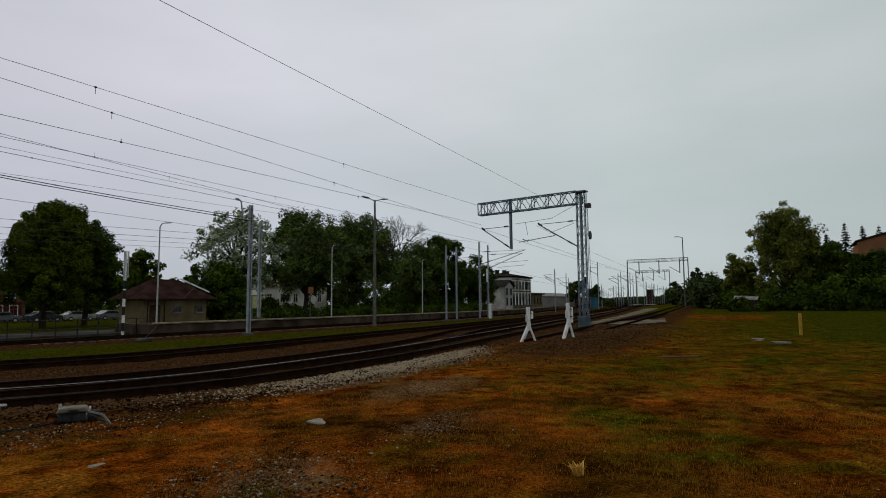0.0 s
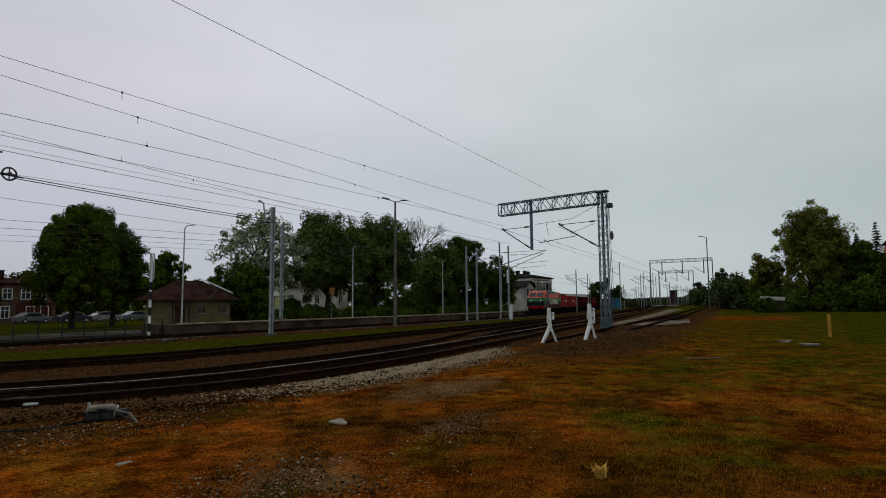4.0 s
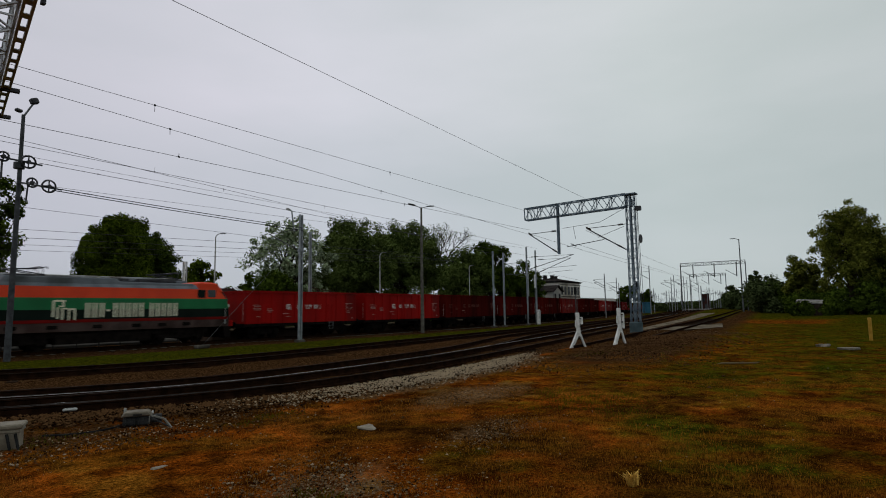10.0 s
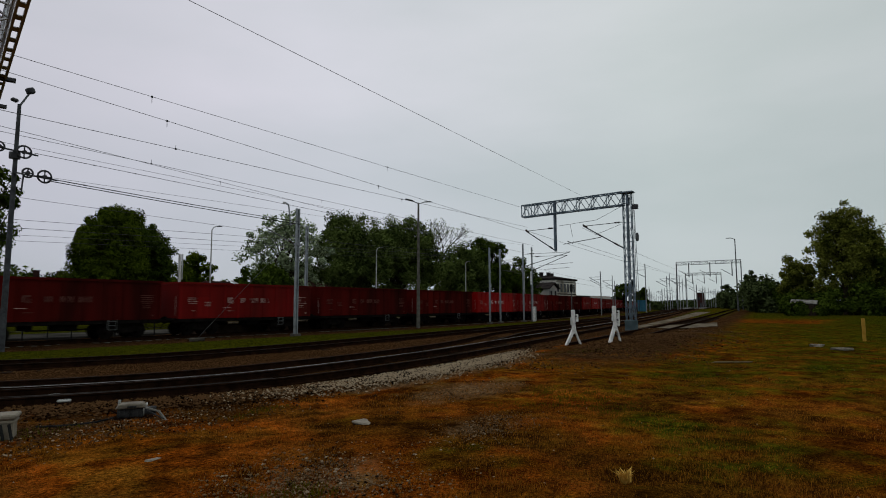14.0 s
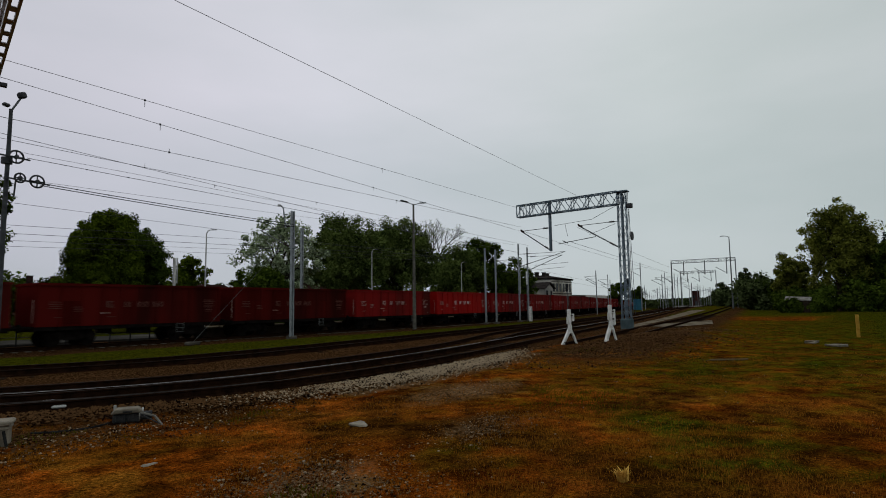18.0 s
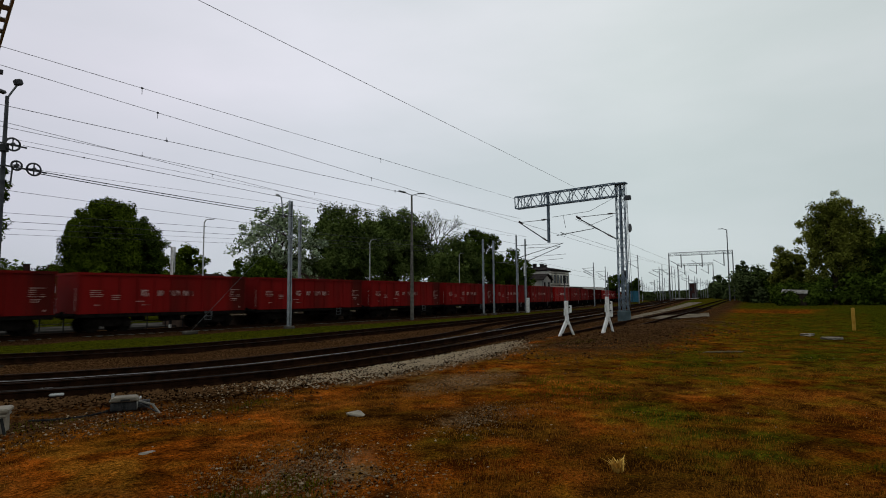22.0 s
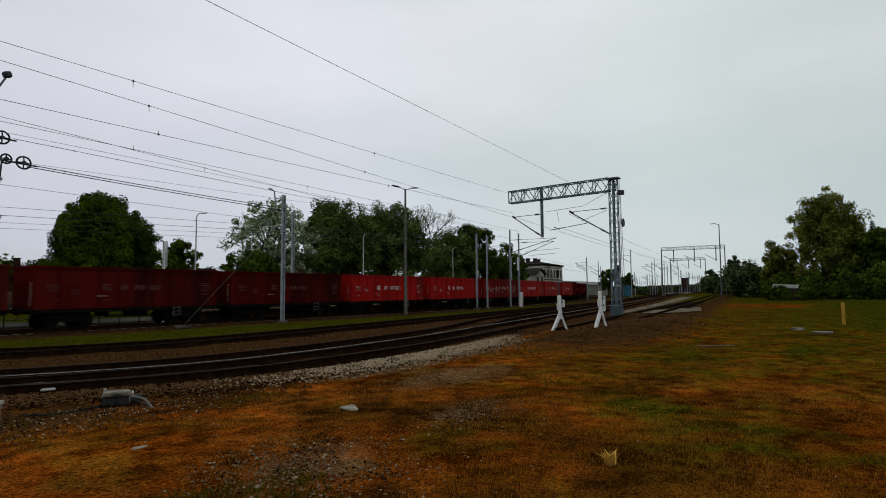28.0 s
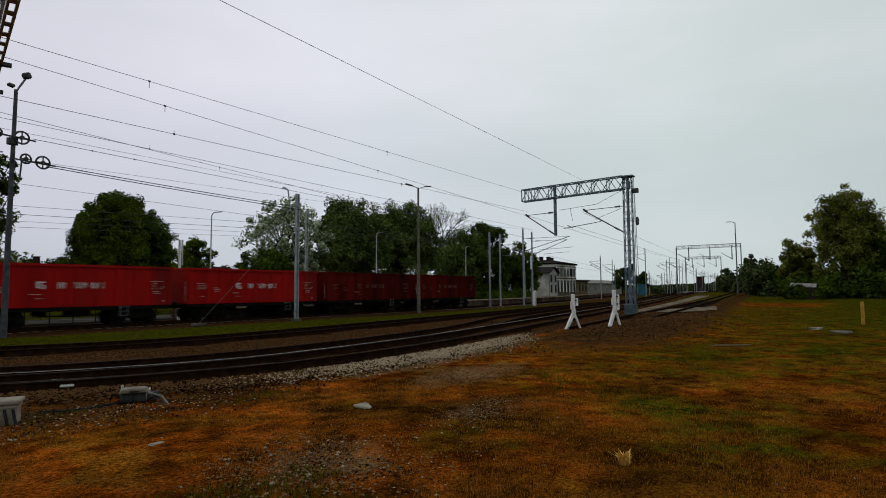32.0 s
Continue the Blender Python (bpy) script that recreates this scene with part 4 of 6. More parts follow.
def far_masts():
    rnd = random.Random(3)
    spots = []
    for i in range(26):
        x = 118 + i * 9.5
        for line, off in ((y_train, -3.2), (y_second, 4.2)):
            if rnd.random() < 0.78:
                spots.append((x + rnd.uniform(-2, 2), line(x) + off + rnd.uniform(-0.6, 0.6), rnd.uniform(8.3, 9.8)))
    for i in range(30):
        x = 215 + i * 12
        spots.append((x, x * rnd.uniform(0.245, 0.30), rnd.uniform(8.0, 10.5)))
    for x, y, h in spots:
        g = thing("catenary_mast", pose(x, y, z_ground(x, y)), "distant grey steel mast of the overhead line", "mast", "distant catenary masts")
        part("pole", beam(B(), (0, 0, -0.2), (0, 0, h), 0.14, 0.14), HAZEMAST, g)
        part("bracket_arm", rod(rod(B(), (0, 0, h - 2.6), (0.3, 2.6, h - 1.2), 0.06, n=5), (0, 0, h - 1.1), (0.3, 2.6, h - 1.2), 0.04, n=5), HAZEMAST, g)


far_masts()


def lamp_by_crossing():
    g = thing("street_lamp", pose(136, 21.0, 0.75), "tall slim grey lamp post with one short arm", "lamp post", "lamp posts")
    part("pole", rod(B(), (0, 0, 0), (0, 0, 15.4), 0.17, 0.09, 10), GREYMETAL, g)
    part("lamp_head", cube(rod(B(), (0, 0, 15.3), (0, 0.7, 15.6), 0.06), 0, 1.2, 15.62, 0.3, 1.0, 0.12), GREYMETAL, g)


lamp_by_crossing()


def wire(a, b, sag=0.0, r=0.016, label="thin dark overhead wire", droppers=None):
    a, b = Vector(a), Vector(b)
    n = 14
    pts = [a.lerp(b, i / n) - Vector((0, 0, sag * 4 * (i / n) * (1 - i / n))) for i in range(n + 1)]
    bm = B()
    side = (b - a).cross(Vector((0, 0, 1))).normalized()
    ring = [[bm.verts.new(p + side * (r * c) + Vector((0, 0, r * s))) for c, s in ((1, 0), (0, 1), (-1, 0), (0, -1))] for p in pts]
    for u, v in zip(ring, ring[1:]):
        for i in range(4):
            bm.faces.new((u[i], u[(i + 1) % 4], v[(i + 1) % 4], v[i]))
    bm.faces.new(ring[0][::-1])
    bm.faces.new(ring[-1])
    ob = part("overhead_wire", bm, WIRE)
    tagged(ob, label, "wire", "overhead wires")
    if droppers:
        for f, drop in droppers:
            p = a.lerp(b, f) - Vector((0, 0, sag * 4 * f * (1 - f)))
            part("dropper", rod(B(), p, p - Vector((0, 0, drop)), 0.009, n=5), WIRE, ob)
            part("clamp", cube(B(), p.x, p.y, p.z, 0.06, 0.03, 0.06), WIRE, ob)


for a, b, sag, r, dr in (
        ((2.2, 11.6, 9.0), (37.5, 15.17, 9.62), 0.0, 0.0085, None),
        ((4.3, 19.3, 9.30), (36.45, 19.3, 9.10), 0.0, 0.0085, ((0.17, 0.23), (0.55, 0.21))),
        ((4.0, 19.2, 8.79), (37.04, 19.2, 7.40), 0.0, 0.0085, ((0.19, 0.21), (0.52, 0.15))),
        ((3.6, 19.2, 7.58), (37.06, 19.2, 7.73), 0.0, 0.0085, ((0.21, -0.12), (0.58, 0.13))),
        ((6.0, 33.0, 10.95), (57.8, 34.0, 8.30), 0.0, 0.012, ((0.30, 0.2),)),
        ((6.0, 33.0, 10.55), (66.5, 33.6, 9.75), 0.0, 0.012, ((0.18, -0.25), (0.4, 0.2))),
        ((6.0, 34.0, 10.28), (60.2, 34.2, 9.55), 0.0, 0.009, None),
        ((10.83, 32.5, 9.62), (66.5, 34.9, 8.9), 0.0, 0.014, ((0.05, 0.02), (0.09, 0.02))),
        ((11.38, 36.5, 9.30), (68.6, 36.5, 10.2), 0.0, 0.009, None),
        ((11.5, 32.4, 8.45), (27.3, 32.4, 8.12), 0.06, 0.022, ((0.10, 0.02), (0.20, 0.02))),
        ((11.4, 32.3, 8.32), (27.3, 32.3, 7.94), 0.06, 0.022, None),
        ((37.5, 19.4, 7.5), (150, 33.5, 8.8), 0.4, 0.012, None),
        ((37.5, 15.2, 7.4), (150, 31.0, 8.8), 0.4, 0.012, None),
        ((37.5, 15.9, 6.5), (150, 31.0, 7.3), 0.0, 0.012, None),
        ((66.5, 37.5, 8.0), (210, 67.0, 8.0), 0.4, 0.016, None),
        ((66.5, 37.5, 6.6), (210, 67.0, 6.6), 0.0, 0.016, None),
        ((5.0, 41.5, 8.90), (60.0, 41.5, 8.1), 0.0, 0.012, None),
        ((5.0, 42.0, 7.20), (60.0, 42.0, 9.0), 0.0, 0.012, None),
        ((5.0, 42.0, 6.68), (60.0, 42.0, 8.5), 0.0, 0.014, None),
        ((5.0, 42.0, 6.20), (60.0, 42.0, 8.3), 0.0, 0.010, None),
        ((5.0, 42.0, 5.85), (60.0, 42.0, 7.9), 0.0, 0.010, None)):
    wire(a, b, sag, r, droppers=dr)



# ---- platform, fence and what stands behind the far track ----
def platform():
    t = thing("platform", pose(0, 0, 0), "low station platform with a concrete edge beside the far track", "platform", kind="structure")
    bm, edge = B(), B()
    prev = pe = None
    x = 24.6
    while x <= 190:
        y = y_train(x) + 1.8
        row = [bm.verts.new((x, y, 0.0)), bm.verts.new((x, y, 0.74)), bm.verts.new((x, y + 5.2, 0.76)), bm.verts.new((x, y + 5.2, 0.0))]
        if prev:
            for i in range(3):
                bm.faces.new((prev[i], row[i], row[i + 1], prev[i + 1]))
        else:
            bm.faces.new(row)
        prev = row
        x += 2.0
    bmesh.ops.recalc_face_normals(bm, faces=bm.faces)
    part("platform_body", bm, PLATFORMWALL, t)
    slab = cube(B(), 0, 0, 0, 1.96, 0.6, 0.12)
    bmesh.ops.bevel(slab, geom=slab.edges[:], offset=0.02, segments=1, affect="EDGES")
    me = bpy.data.meshes.new("edge_slab")
    slab.to_mesh(me)
    slab.free()
    me.materials.append(EDGESLAB)
    x = 25.6
    while x < 150:
        y, y2 = y_train(x), y_train(x + 1)
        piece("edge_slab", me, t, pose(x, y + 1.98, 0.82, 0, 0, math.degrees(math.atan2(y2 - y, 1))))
        x += 2.0


platform()


def railing():
    t = thing("railing", pose(0, 0, 0), "low dark metal railing beside the parking strip", "fence")
    for i in range(14):
        part("post", beam(B(), (7 + i * 1.35, 41.3, -0.1), (7 + i * 1.35, 41.3, 1.2), 0.06, 0.06), BLACKPAINT, t)
    for z in (0.6, 1.18):
        part("bar", rod(B(), (6, 41.3, z), (25.4, 41.3, z), 0.022), BLACKPAINT, t)


railing()


def kerb_strip():
    bm = cube(B(), 2, 45.5, 0.05, 52, 6.5, 0.22)
    ob = part("pavement", bm, ASPHALT, None, "", 0.03)
    tagged(ob, "grey weathered pavement strip of the parking place", "pavement", kind="structure")


kerb_strip()
platform_lamp(26.3, 41.6, 0.74, 7.7)
platform_lamp(46.1, 42.0, 0.74, 7.6)
platform_lamp(65.3, 43.2, 0.75, 7.3)
platform_lamp(88.0, 46.2, 0.75, 7.3)


def striped_post():
    t = thing("striped_post", pose(23.4, 41.0, 0.0), "white post with black bands and two narrow white boards", "post")
    part("post", rod(B(), (0, 0, -0.1), (0, 0, 6.0), 0.1, n=10), WHITEPAINT, t)
    for z in (0.6, 1.75, 2.9, 3.6):
        part("band", rod(B(), (0, 0, z - 0.3), (0, 0, z + 0.3), 0.107, n=10), BLACKPAINT, t, "black band")
    for s in (-0.14, 0.14):
        part("board", cube(B(), s, -0.1, 5.05, 0.09, 0.05, 1.9), LIGHTGREY, t, "tall narrow white board", 0.01)


striped_post()


def sign_board():
    t = thing("notice_sign", pose(44.9, 43.9, 0.74), "small faded orange sign on a thin post", "sign")
    part("post", rod(B(), (0, 0, 0), (0, 0, 2.9), 0.04), GREYMETAL, t)
    part("plate", cube(B(), 0, -0.06, 2.85, 0.75, 0.04, 0.7), surface("faded_orange_sign", (0.22, 0.08, 0.02), (0.3, 0.12, 0.03), 3), t, "", 0.01)
    part("symbol", cube(B(), 0, -0.09, 2.9, 0.3, 0.015, 0.3), GREYMETAL, t)


sign_board()


def timetable_case():
    t = thing("display_case", pose(34.9, 40.6, 0.74), "blue-grey display case with a pale poster on two posts", "display case")
    for s in (-0.45, 0.45):
        part("post", beam(B(), (s, 0, 0), (s, 0, 2.2), 0.08, 0.08), GREYMETAL, t)
    part("case", cube(B(), 0, 0, 1.6, 1.1, 0.12, 1.2), GREYMETAL, t, "", 0.02)
    part("poster", cube(B(), 0, -0.07, 1.6, 0.95, 0.02, 1.05), surface("pale_yellow_poster", (0.3, 0.3, 0.12), (0.42, 0.42, 0.2), 4), t)


timetable_case()


def guy_wire():
    ob = part("guy_wire", rod(B(), (20.0, 32.8, 0.15), (27.2, 32.6, 7.2), 0.011, n=6), GREYMETAL)
    tagged(ob, "pale slanting stay rod of the channel mast", "stay")
    ob = part("stay_anchor", cube(B(), 20.0, 32.8, 0.1, 0.8, 0.5, 0.2), OLDCONCRETE, None, "", 0.05)
    tagged(ob, "pale concrete anchor slab lying in the grass", "anchor block")


guy_wire()


def signal_cabinet():
    t = thing("relay_cabinet", pose(67.7, 34.2, 0.05), "tall narrow white cabinet at the foot of a mast", "cabinet")
    part("body", cube(B(), 0, 0, 0.95, 0.38, 0.35, 1.9), WHITEPAINT, t, "", 0.03)
    part("door", cube(B(), -0.01, -0.19, 0.95, 0.32, 0.03, 1.7), LIGHTGREY, t, "", 0.01)
    part("board", cube(B(), 0.0, 0.4, 5.6, 0.4, 0.06, 1.7), WHITEPAINT, t, "white board fixed above", 0.02)
    part("board_post", rod(B(), (0, 0.42, 0), (0, 0.42, 6.3), 0.05), GREYMETAL, t)


signal_cabinet()


# ---- buildings ----
def window(parent, p, w, h, normal, sill=True, frame_mat=None, bars=1):
    """A framed window with panes; p is the centre on the wall, normal one of -x, -y."""
    along = Vector((0, 1, 0)) if abs(normal[0]) > 0.5 else Vector((1, 0, 0))
    n = Vector(normal)
    p = Vector(p)
    fm = frame_mat or WHITEPAINT

    def bar(bm, a, z, wa, hz, out, depth):
        c = p + along * a + Vector((0, 0, z)) + n * out
        size = Vector((depth, depth, hz))
        if abs(normal[0]) > 0.5:
            size.y = wa
        else:
            size.x = wa
        cube(bm, c.x, c.y, c.z, size.x, size.y, size.z)

    bm = B()
    for s in (-1, 1):
        bar(bm, s * w / 2, 0, 0.09, h + 0.09, 0.03, 0.12)
        bar(bm, 0, s * h / 2, w, 0.09, 0.03, 0.12)
    for i in range(bars):
        bar(bm, w * ((i + 1) / (bars + 1) - 0.5), 0, 0.06, h, 0.02, 0.08)
    bar(bm, 0, h * 0.16, w, 0.06, 0.02, 0.08)
    win = part("window", bm, fm, parent)
    g = B()
    bar(g, 0, 0, w, h, 0.0, 0.03)
    part("pane", g, GLASS, win)
    if sill:
        s = B()
        bar(s, 0, -h / 2 - 0.08, w + 0.2, 0.08, 0.08, 0.2)
        part("sill", s, CONCRETE, win)
    return win


def gable_roof(bm, x0, x1, y0, y1, z, h, over, ridge="x"):
    t = 0.22
    if ridge == "x":
        ym = (y0 + y1) / 2
        for a, b in ((y0 - over, ym), (y1 + over, ym)):
            v = [bm.verts.new(c) for c in ((x0 - over, a, z - over * 0.5), (x1 + over, a, z - over * 0.5), (x1 + over, b, z + h), (x0 - over, b, z + h))]
            w = [bm.verts.new(q.co + Vector((0, 0, t))) for q in v]
            bm.faces.new(v), bm.faces.new(w)
            for i in range(4):
                bm.faces.new((v[i], v[(i + 1) % 4], w[(i + 1) % 4], w[i]))
    else:
        xm = (x0 + x1) / 2
        for a, b in ((x0 - over, xm), (x1 + over, xm)):
            v = [bm.verts.new(c) for c in ((a, y0 - over, z - over * 0.5), (a, y1 + over, z - over * 0.5), (b, y1 + over, z + h), (b, y0 - over, z + h))]
            w = [bm.verts.new(q.co + Vector((0, 0, t))) for q in v]
            bm.faces.new(v), bm.faces.new(w)
            for i in range(4):
                bm.faces.new((v[i], v[(i + 1) % 4], w[(i + 1) % 4], w[i]))
    bmesh.ops.recalc_face_normals(bm, faces=bm.faces)
    return bm


def hip_roof(bm, x0, x1, y0, y1, z, h, over, inset):
    lo = [bm.verts.new(c) for c in ((x0 - over, y0 - over, z), (x1 + over, y0 - over, z), (x1 + over, y1 + over, z), (x0 - over, y1 + over, z))]
    ym = (y0 + y1) / 2
    r = [bm.verts.new((x0 + inset, ym, z + h)), bm.verts.new((x1 - inset, ym, z + h))]
    bm.faces.new((lo[0], lo[1], r[1], r[0]))
    bm.faces.new((lo[2], lo[3], r[0], r[1]))
    bm.faces.new((lo[1], lo[2], r[1]))
    bm.faces.new((lo[3], lo[0], r[0]))
    bm.faces.new(lo[::-1])
    bmesh.ops.recalc_face_normals(bm, faces=bm.faces)
    return bm


def walls(x0, x1, y0, y1, z0, z1, mat_, parent, name="wall"):
    t = 0.4
    for i, (a, b, c, d) in enumerate(((x0, x1, y0, y0 + t), (x0, x1, y1 - t, y1), (x0, x0 + t, y0 + t, y1 - t), (x1 - t, x1, y0 + t, y1 - t))):
        part(name, cube(B(), (a + b) / 2, (c + d) / 2, (z0 + z1) / 2, b - a, d - c, z1 - z0), mat_, parent)


def station():
    s = thing("station_building", pose(0, 0, 0), "two-storey cream plastered railway station with dark roof and lower wing", "station")
    walls(162.7, 177.7, 74.8, 86, 0.0, 10.2, PLASTER, s)
    part("roof", hip_roof(B(), 162.7, 177.7, 74.8, 86, 10.3, 1.3, 0.9, 5), ROOFING, s)
    part("cornice", cube(cube(B(), 170.2, 74.6, 10.1, 16.2, 0.5, 0.4), 162.5, 80.4, 10.1, 0.4, 11.4, 0.4), ROOFING, s, "dark overhanging cornice")
    part("string_course", cube(cube(B(), 170.2, 74.72, 5.6, 15.2, 0.18, 0.35), 170.2, 74.72, 9.3, 15.2, 0.14, 0.2), OLDCONCRETE, s, "dark moulded string course")
    part("plinth", cube(B(), 170.2, 74.7, 0.7, 15.1, 0.25, 1.4), OLDCONCRETE, s)
    for x, y in ((164.5, 80.5), (166.5, 79), (172, 80.5)):
        part("chimney", cube(cube(B(), x, y, 11.5, 1.1, 0.9, 1.6), x, y, 12.3, 1.3, 1.1, 0.15), ROOFING, s)
    for i in range(6):
        x = 164.1 + i * 2.45
        window(s, (x, 74.78, 7.5), 1.15, 2.4, (0, -1, 0), frame_mat=DARKSTEEL)
        w = window(s, (x, 74.78, 2.9), 1.3, 3.0, (0, -1, 0), sill=False, frame_mat=DARKSTEEL)
        part("arch", rod(B(), (x, 74.9, 4.4), (x, 74.7, 4.4), 0.68, n=16), DARKSTEEL, w)
    for i in range(7):
        part("pilaster", cube(B(), 162.85 + i * 2.45, 74.74, 7.4, 0.3, 0.16, 3.6), PLASTER, s)
    walls(157, 162.7, 74.4, 82.5, 0.0, 7.2, GREYPLASTER, s)
    part("roof", gable_roof(B(), 157, 162.7, 74.4, 82.5, 7.3, 1.5, 0.7, "y"), ROOFING, s)
    part("gable", prism(B(), ((157.1, 7.2), (162.6, 7.2), (159.85, 8.7)), 74.45, 74.8), GREYPLASTER, s)
    for x in (158.4, 161.3):
        window(s, (x, 74.38, 5.4), 0.95, 2.0, (0, -1, 0), frame_mat=DARKSTEEL)
        window(s, (x, 74.38, 2.4), 0.95, 2.2, (0, -1, 0), frame_mat=DARKSTEEL)
    part("drainpipe", rod(B(), (156.9, 74.3, 0.3), (156.9, 74.3, 7), 0.08), GREYMETAL, s)
    a = thing("annex", pose(0, 0, 0), "small yellow plastered annex with a flat dark roof", "building")
    walls(178.2, 187, 74.5, 81, 0.0, 4.8, TANPLASTER, a)
    part("roof", cube(B(), 182.6, 77.7, 4.95, 9.8, 7.8, 0.4), ROOFING, a)
    for x in (180, 182.6, 185.2):
        window(a, (x, 74.48, 2.6), 1.0, 2.0, (0, -1, 0), frame_mat=DARKSTEEL)
    b = thing("warehouse", pose(0, 0, 0), "long pale goods shed with a light roof in the distance", "building")
    walls(212, 250, 84, 96, 0.0, 4.6, CONCRETE, b)
    part("roof", gable_roof(B(), 212, 250, 84, 96, 4.6, 1.2, 0.5, "x"), CONCRETE, b)


station()


def shelter_house():
    s = thing("small_house", pose(0, 0, 0), "low tan plastered house with a brown hipped roof behind the platform", "house")
    walls(30.3, 36.8, 50, 53.8, 0.0, 2.75, TANPLASTER, s)
    part("roof", hip_roof(B(), 30.3, 36.8, 50, 53.8, 2.7, 1.9, 0.75, 1.9), ROOFTILE, s)
    for x in (33.6, 35.9):
        window(s, (x, 49.98, 1.75), 0.72, 0.55, (0, -1, 0), bars=1, frame_mat=OLDCONCRETE)
    part("door", cube(B(), 31.4, 49.96, 1.1, 1.0, 0.08, 2.1), surface("brown_door", (0.04, 0.02, 0.012), (0.07, 0.04, 0.025), 4), s)
    part("verge_board", beam(B(), (35.0, 51.7, 4.7), (37.3, 50.3, 3.4), 0.1, 0.14), WHITEPAINT, s, "pale edge board of the roof")
    part("canopy_post", rod(rod(B(), (30.1, 49.0, 0), (30.1, 49.0, 2.6), 0.06), (31.7, 49.0, 0), (31.7, 49.0, 2.6), 0.06), BARK, s)
    part("canopy", cube(B(), 31.0, 49.2, 2.66, 2.4, 1.0, 0.12), ROOFTILE, s)


shelter_house()


def brick_house():
    s = thing("town_house", pose(0, 0, 0), "brown brick house with white windows and shop front beyond the parking", "house")
    walls(31.5, 39.5, 94, 102, 0, 5.4, BRICKWALL, s)
    part("roof", gable_roof(B(), 31.5, 39.5, 94, 102, 5.5, 0.7, 0.3, "x"), ROOFTILE, s)
    part("gable", prism(B(), ((34.0, 5.3), (38.4, 5.3), (36.2, 7.0)), 93.9, 94.3), BRICKWALL, s)
    for x in (33.2, 36.2):
        part("chimney", cube(cube(B(), x, 96, 6.6, 0.6, 0.6, 1.4), x, 96, 7.3, 0.75, 0.75, 0.12), ROOFTILE, s)
    for x in (33.4, 35.6, 37.6):
        window(s, (x, 93.98, 4.0), 1.1, 1.4, (0, -1, 0))
    part("shop_front", cube(B(), 36.8, 93.9, 1.5, 4.4, 0.12, 2.6), surface("faded_red_shop_front", (0.045, 0.014, 0.012), (0.075, 0.022, 0.018), 2), s)
    for x in (33.2, 36.2, 38.0):
        window(s, (x, 93.9, 1.5), 1.0, 1.6, (0, -1, 0), sill=False)
    c = thing("town_house", pose(0, 0, 0), "long dark brick house row further along the street", "house")
    walls(6, 29, 98, 108, 0, 5.2, BRICKWALL, c)
    part("roof", gable_roof(B(), 6, 29, 98, 108, 5.3, 1.0, 0.5, "x"), ROOFTILE, c)
    for i in range(7):
        for z in (1.6, 3.9):
            window(c, (8.2 + i * 3.1, 97.98, z), 1.1, 1.5, (0, -1, 0))


brick_house()


def white_house():
    """A pale house that glints through the trees behind the platform."""
    s = thing("white_house", pose(0, 0, 0), "pale plastered house half hidden behind the trees", "house")
    walls(66, 82, 76, 86, 0, 5.4, PLASTER, s)
    part("roof", gable_roof(B(), 66, 82, 76, 86, 5.5, 3.6, 0.5, "x"), ROOFTILE, s)
    for i in range(5):
        window(s, (68 + i * 3, 75.98, 3.2), 1.1, 1.5, (0, -1, 0))


white_house()


def orange_house():
    s = thing("orange_house", pose(0, 0, 0), "orange plastered house with a low sloping roof behind the hedge", "house")
    x0, x1, y0, y1 = 117, 128, -22.0, -9.0
    walls(x0 + 0.4, x1, y0, y1, 0.5, 11.4, ORANGEPLASTER, s)

    def gable_end(x_from, x_to, lift, over):
        bm = B()
        ends = [[bm.verts.new(c) for c in ((x, y1 + over, 0.5 if not lift else 11.6), (x, y1 + over, 11.6 + lift), (x, y0 - over, 15.4 + lift), (x, y0 - over, 0.5 if not lift else 15.4))] for x in (x_from, x_to)]
        bm.faces.new(ends[0][::-1])
        bm.faces.new(ends[1])
        for i in range(4):
            bm.faces.new((ends[0][i], ends[0][(i + 1) % 4], ends[1][(i + 1) % 4], ends[1][i]))
        bmesh.ops.recalc_face_normals(bm, faces=bm.faces)
        return bm

    part("front_wall", gable_end(x0, x0 + 0.4, 0, 0), ORANGEPLASTER, s)
    part("roof", gable_end(x0 - 0.3, x1, 0.28, 0.3), ROOFTILE, s)
    for y, z, w_, h_ in ((-12.0, 9.0, 0.5, 2.8), (-14.6, 6.6, 0.6, 2.0), (-17.0, 9.0, 1.2, 1.6)):
        window(s, (x0 - 0.02, y, z), w_, h_, (-1, 0, 0), sill=False, frame_mat=DARKSTEEL, bars=0)
    part("plinth_band", cube(B(), x0 - 0.03, -15.5, 4.9, 0.08, 13.0, 0.2), ORANGEPLASTER, s)
    a = thing("garden_shed", pose(96.5, 6.5, z_ground(96.5, 6.5)), "low garden shed with a pale corrugated roof behind the hedge", "shed")
    part("wall", cube(B(), 0, 0, 0.85, 2.0, 2.8, 1.7), BARK, a)
    part("roof", cube(B(), 0, 0, 1.95, 2.4, 3.2, 0.1, Euler((0.06, -0.2, 0)).to_matrix().to_4x4()), CONCRETE, a)


orange_house()


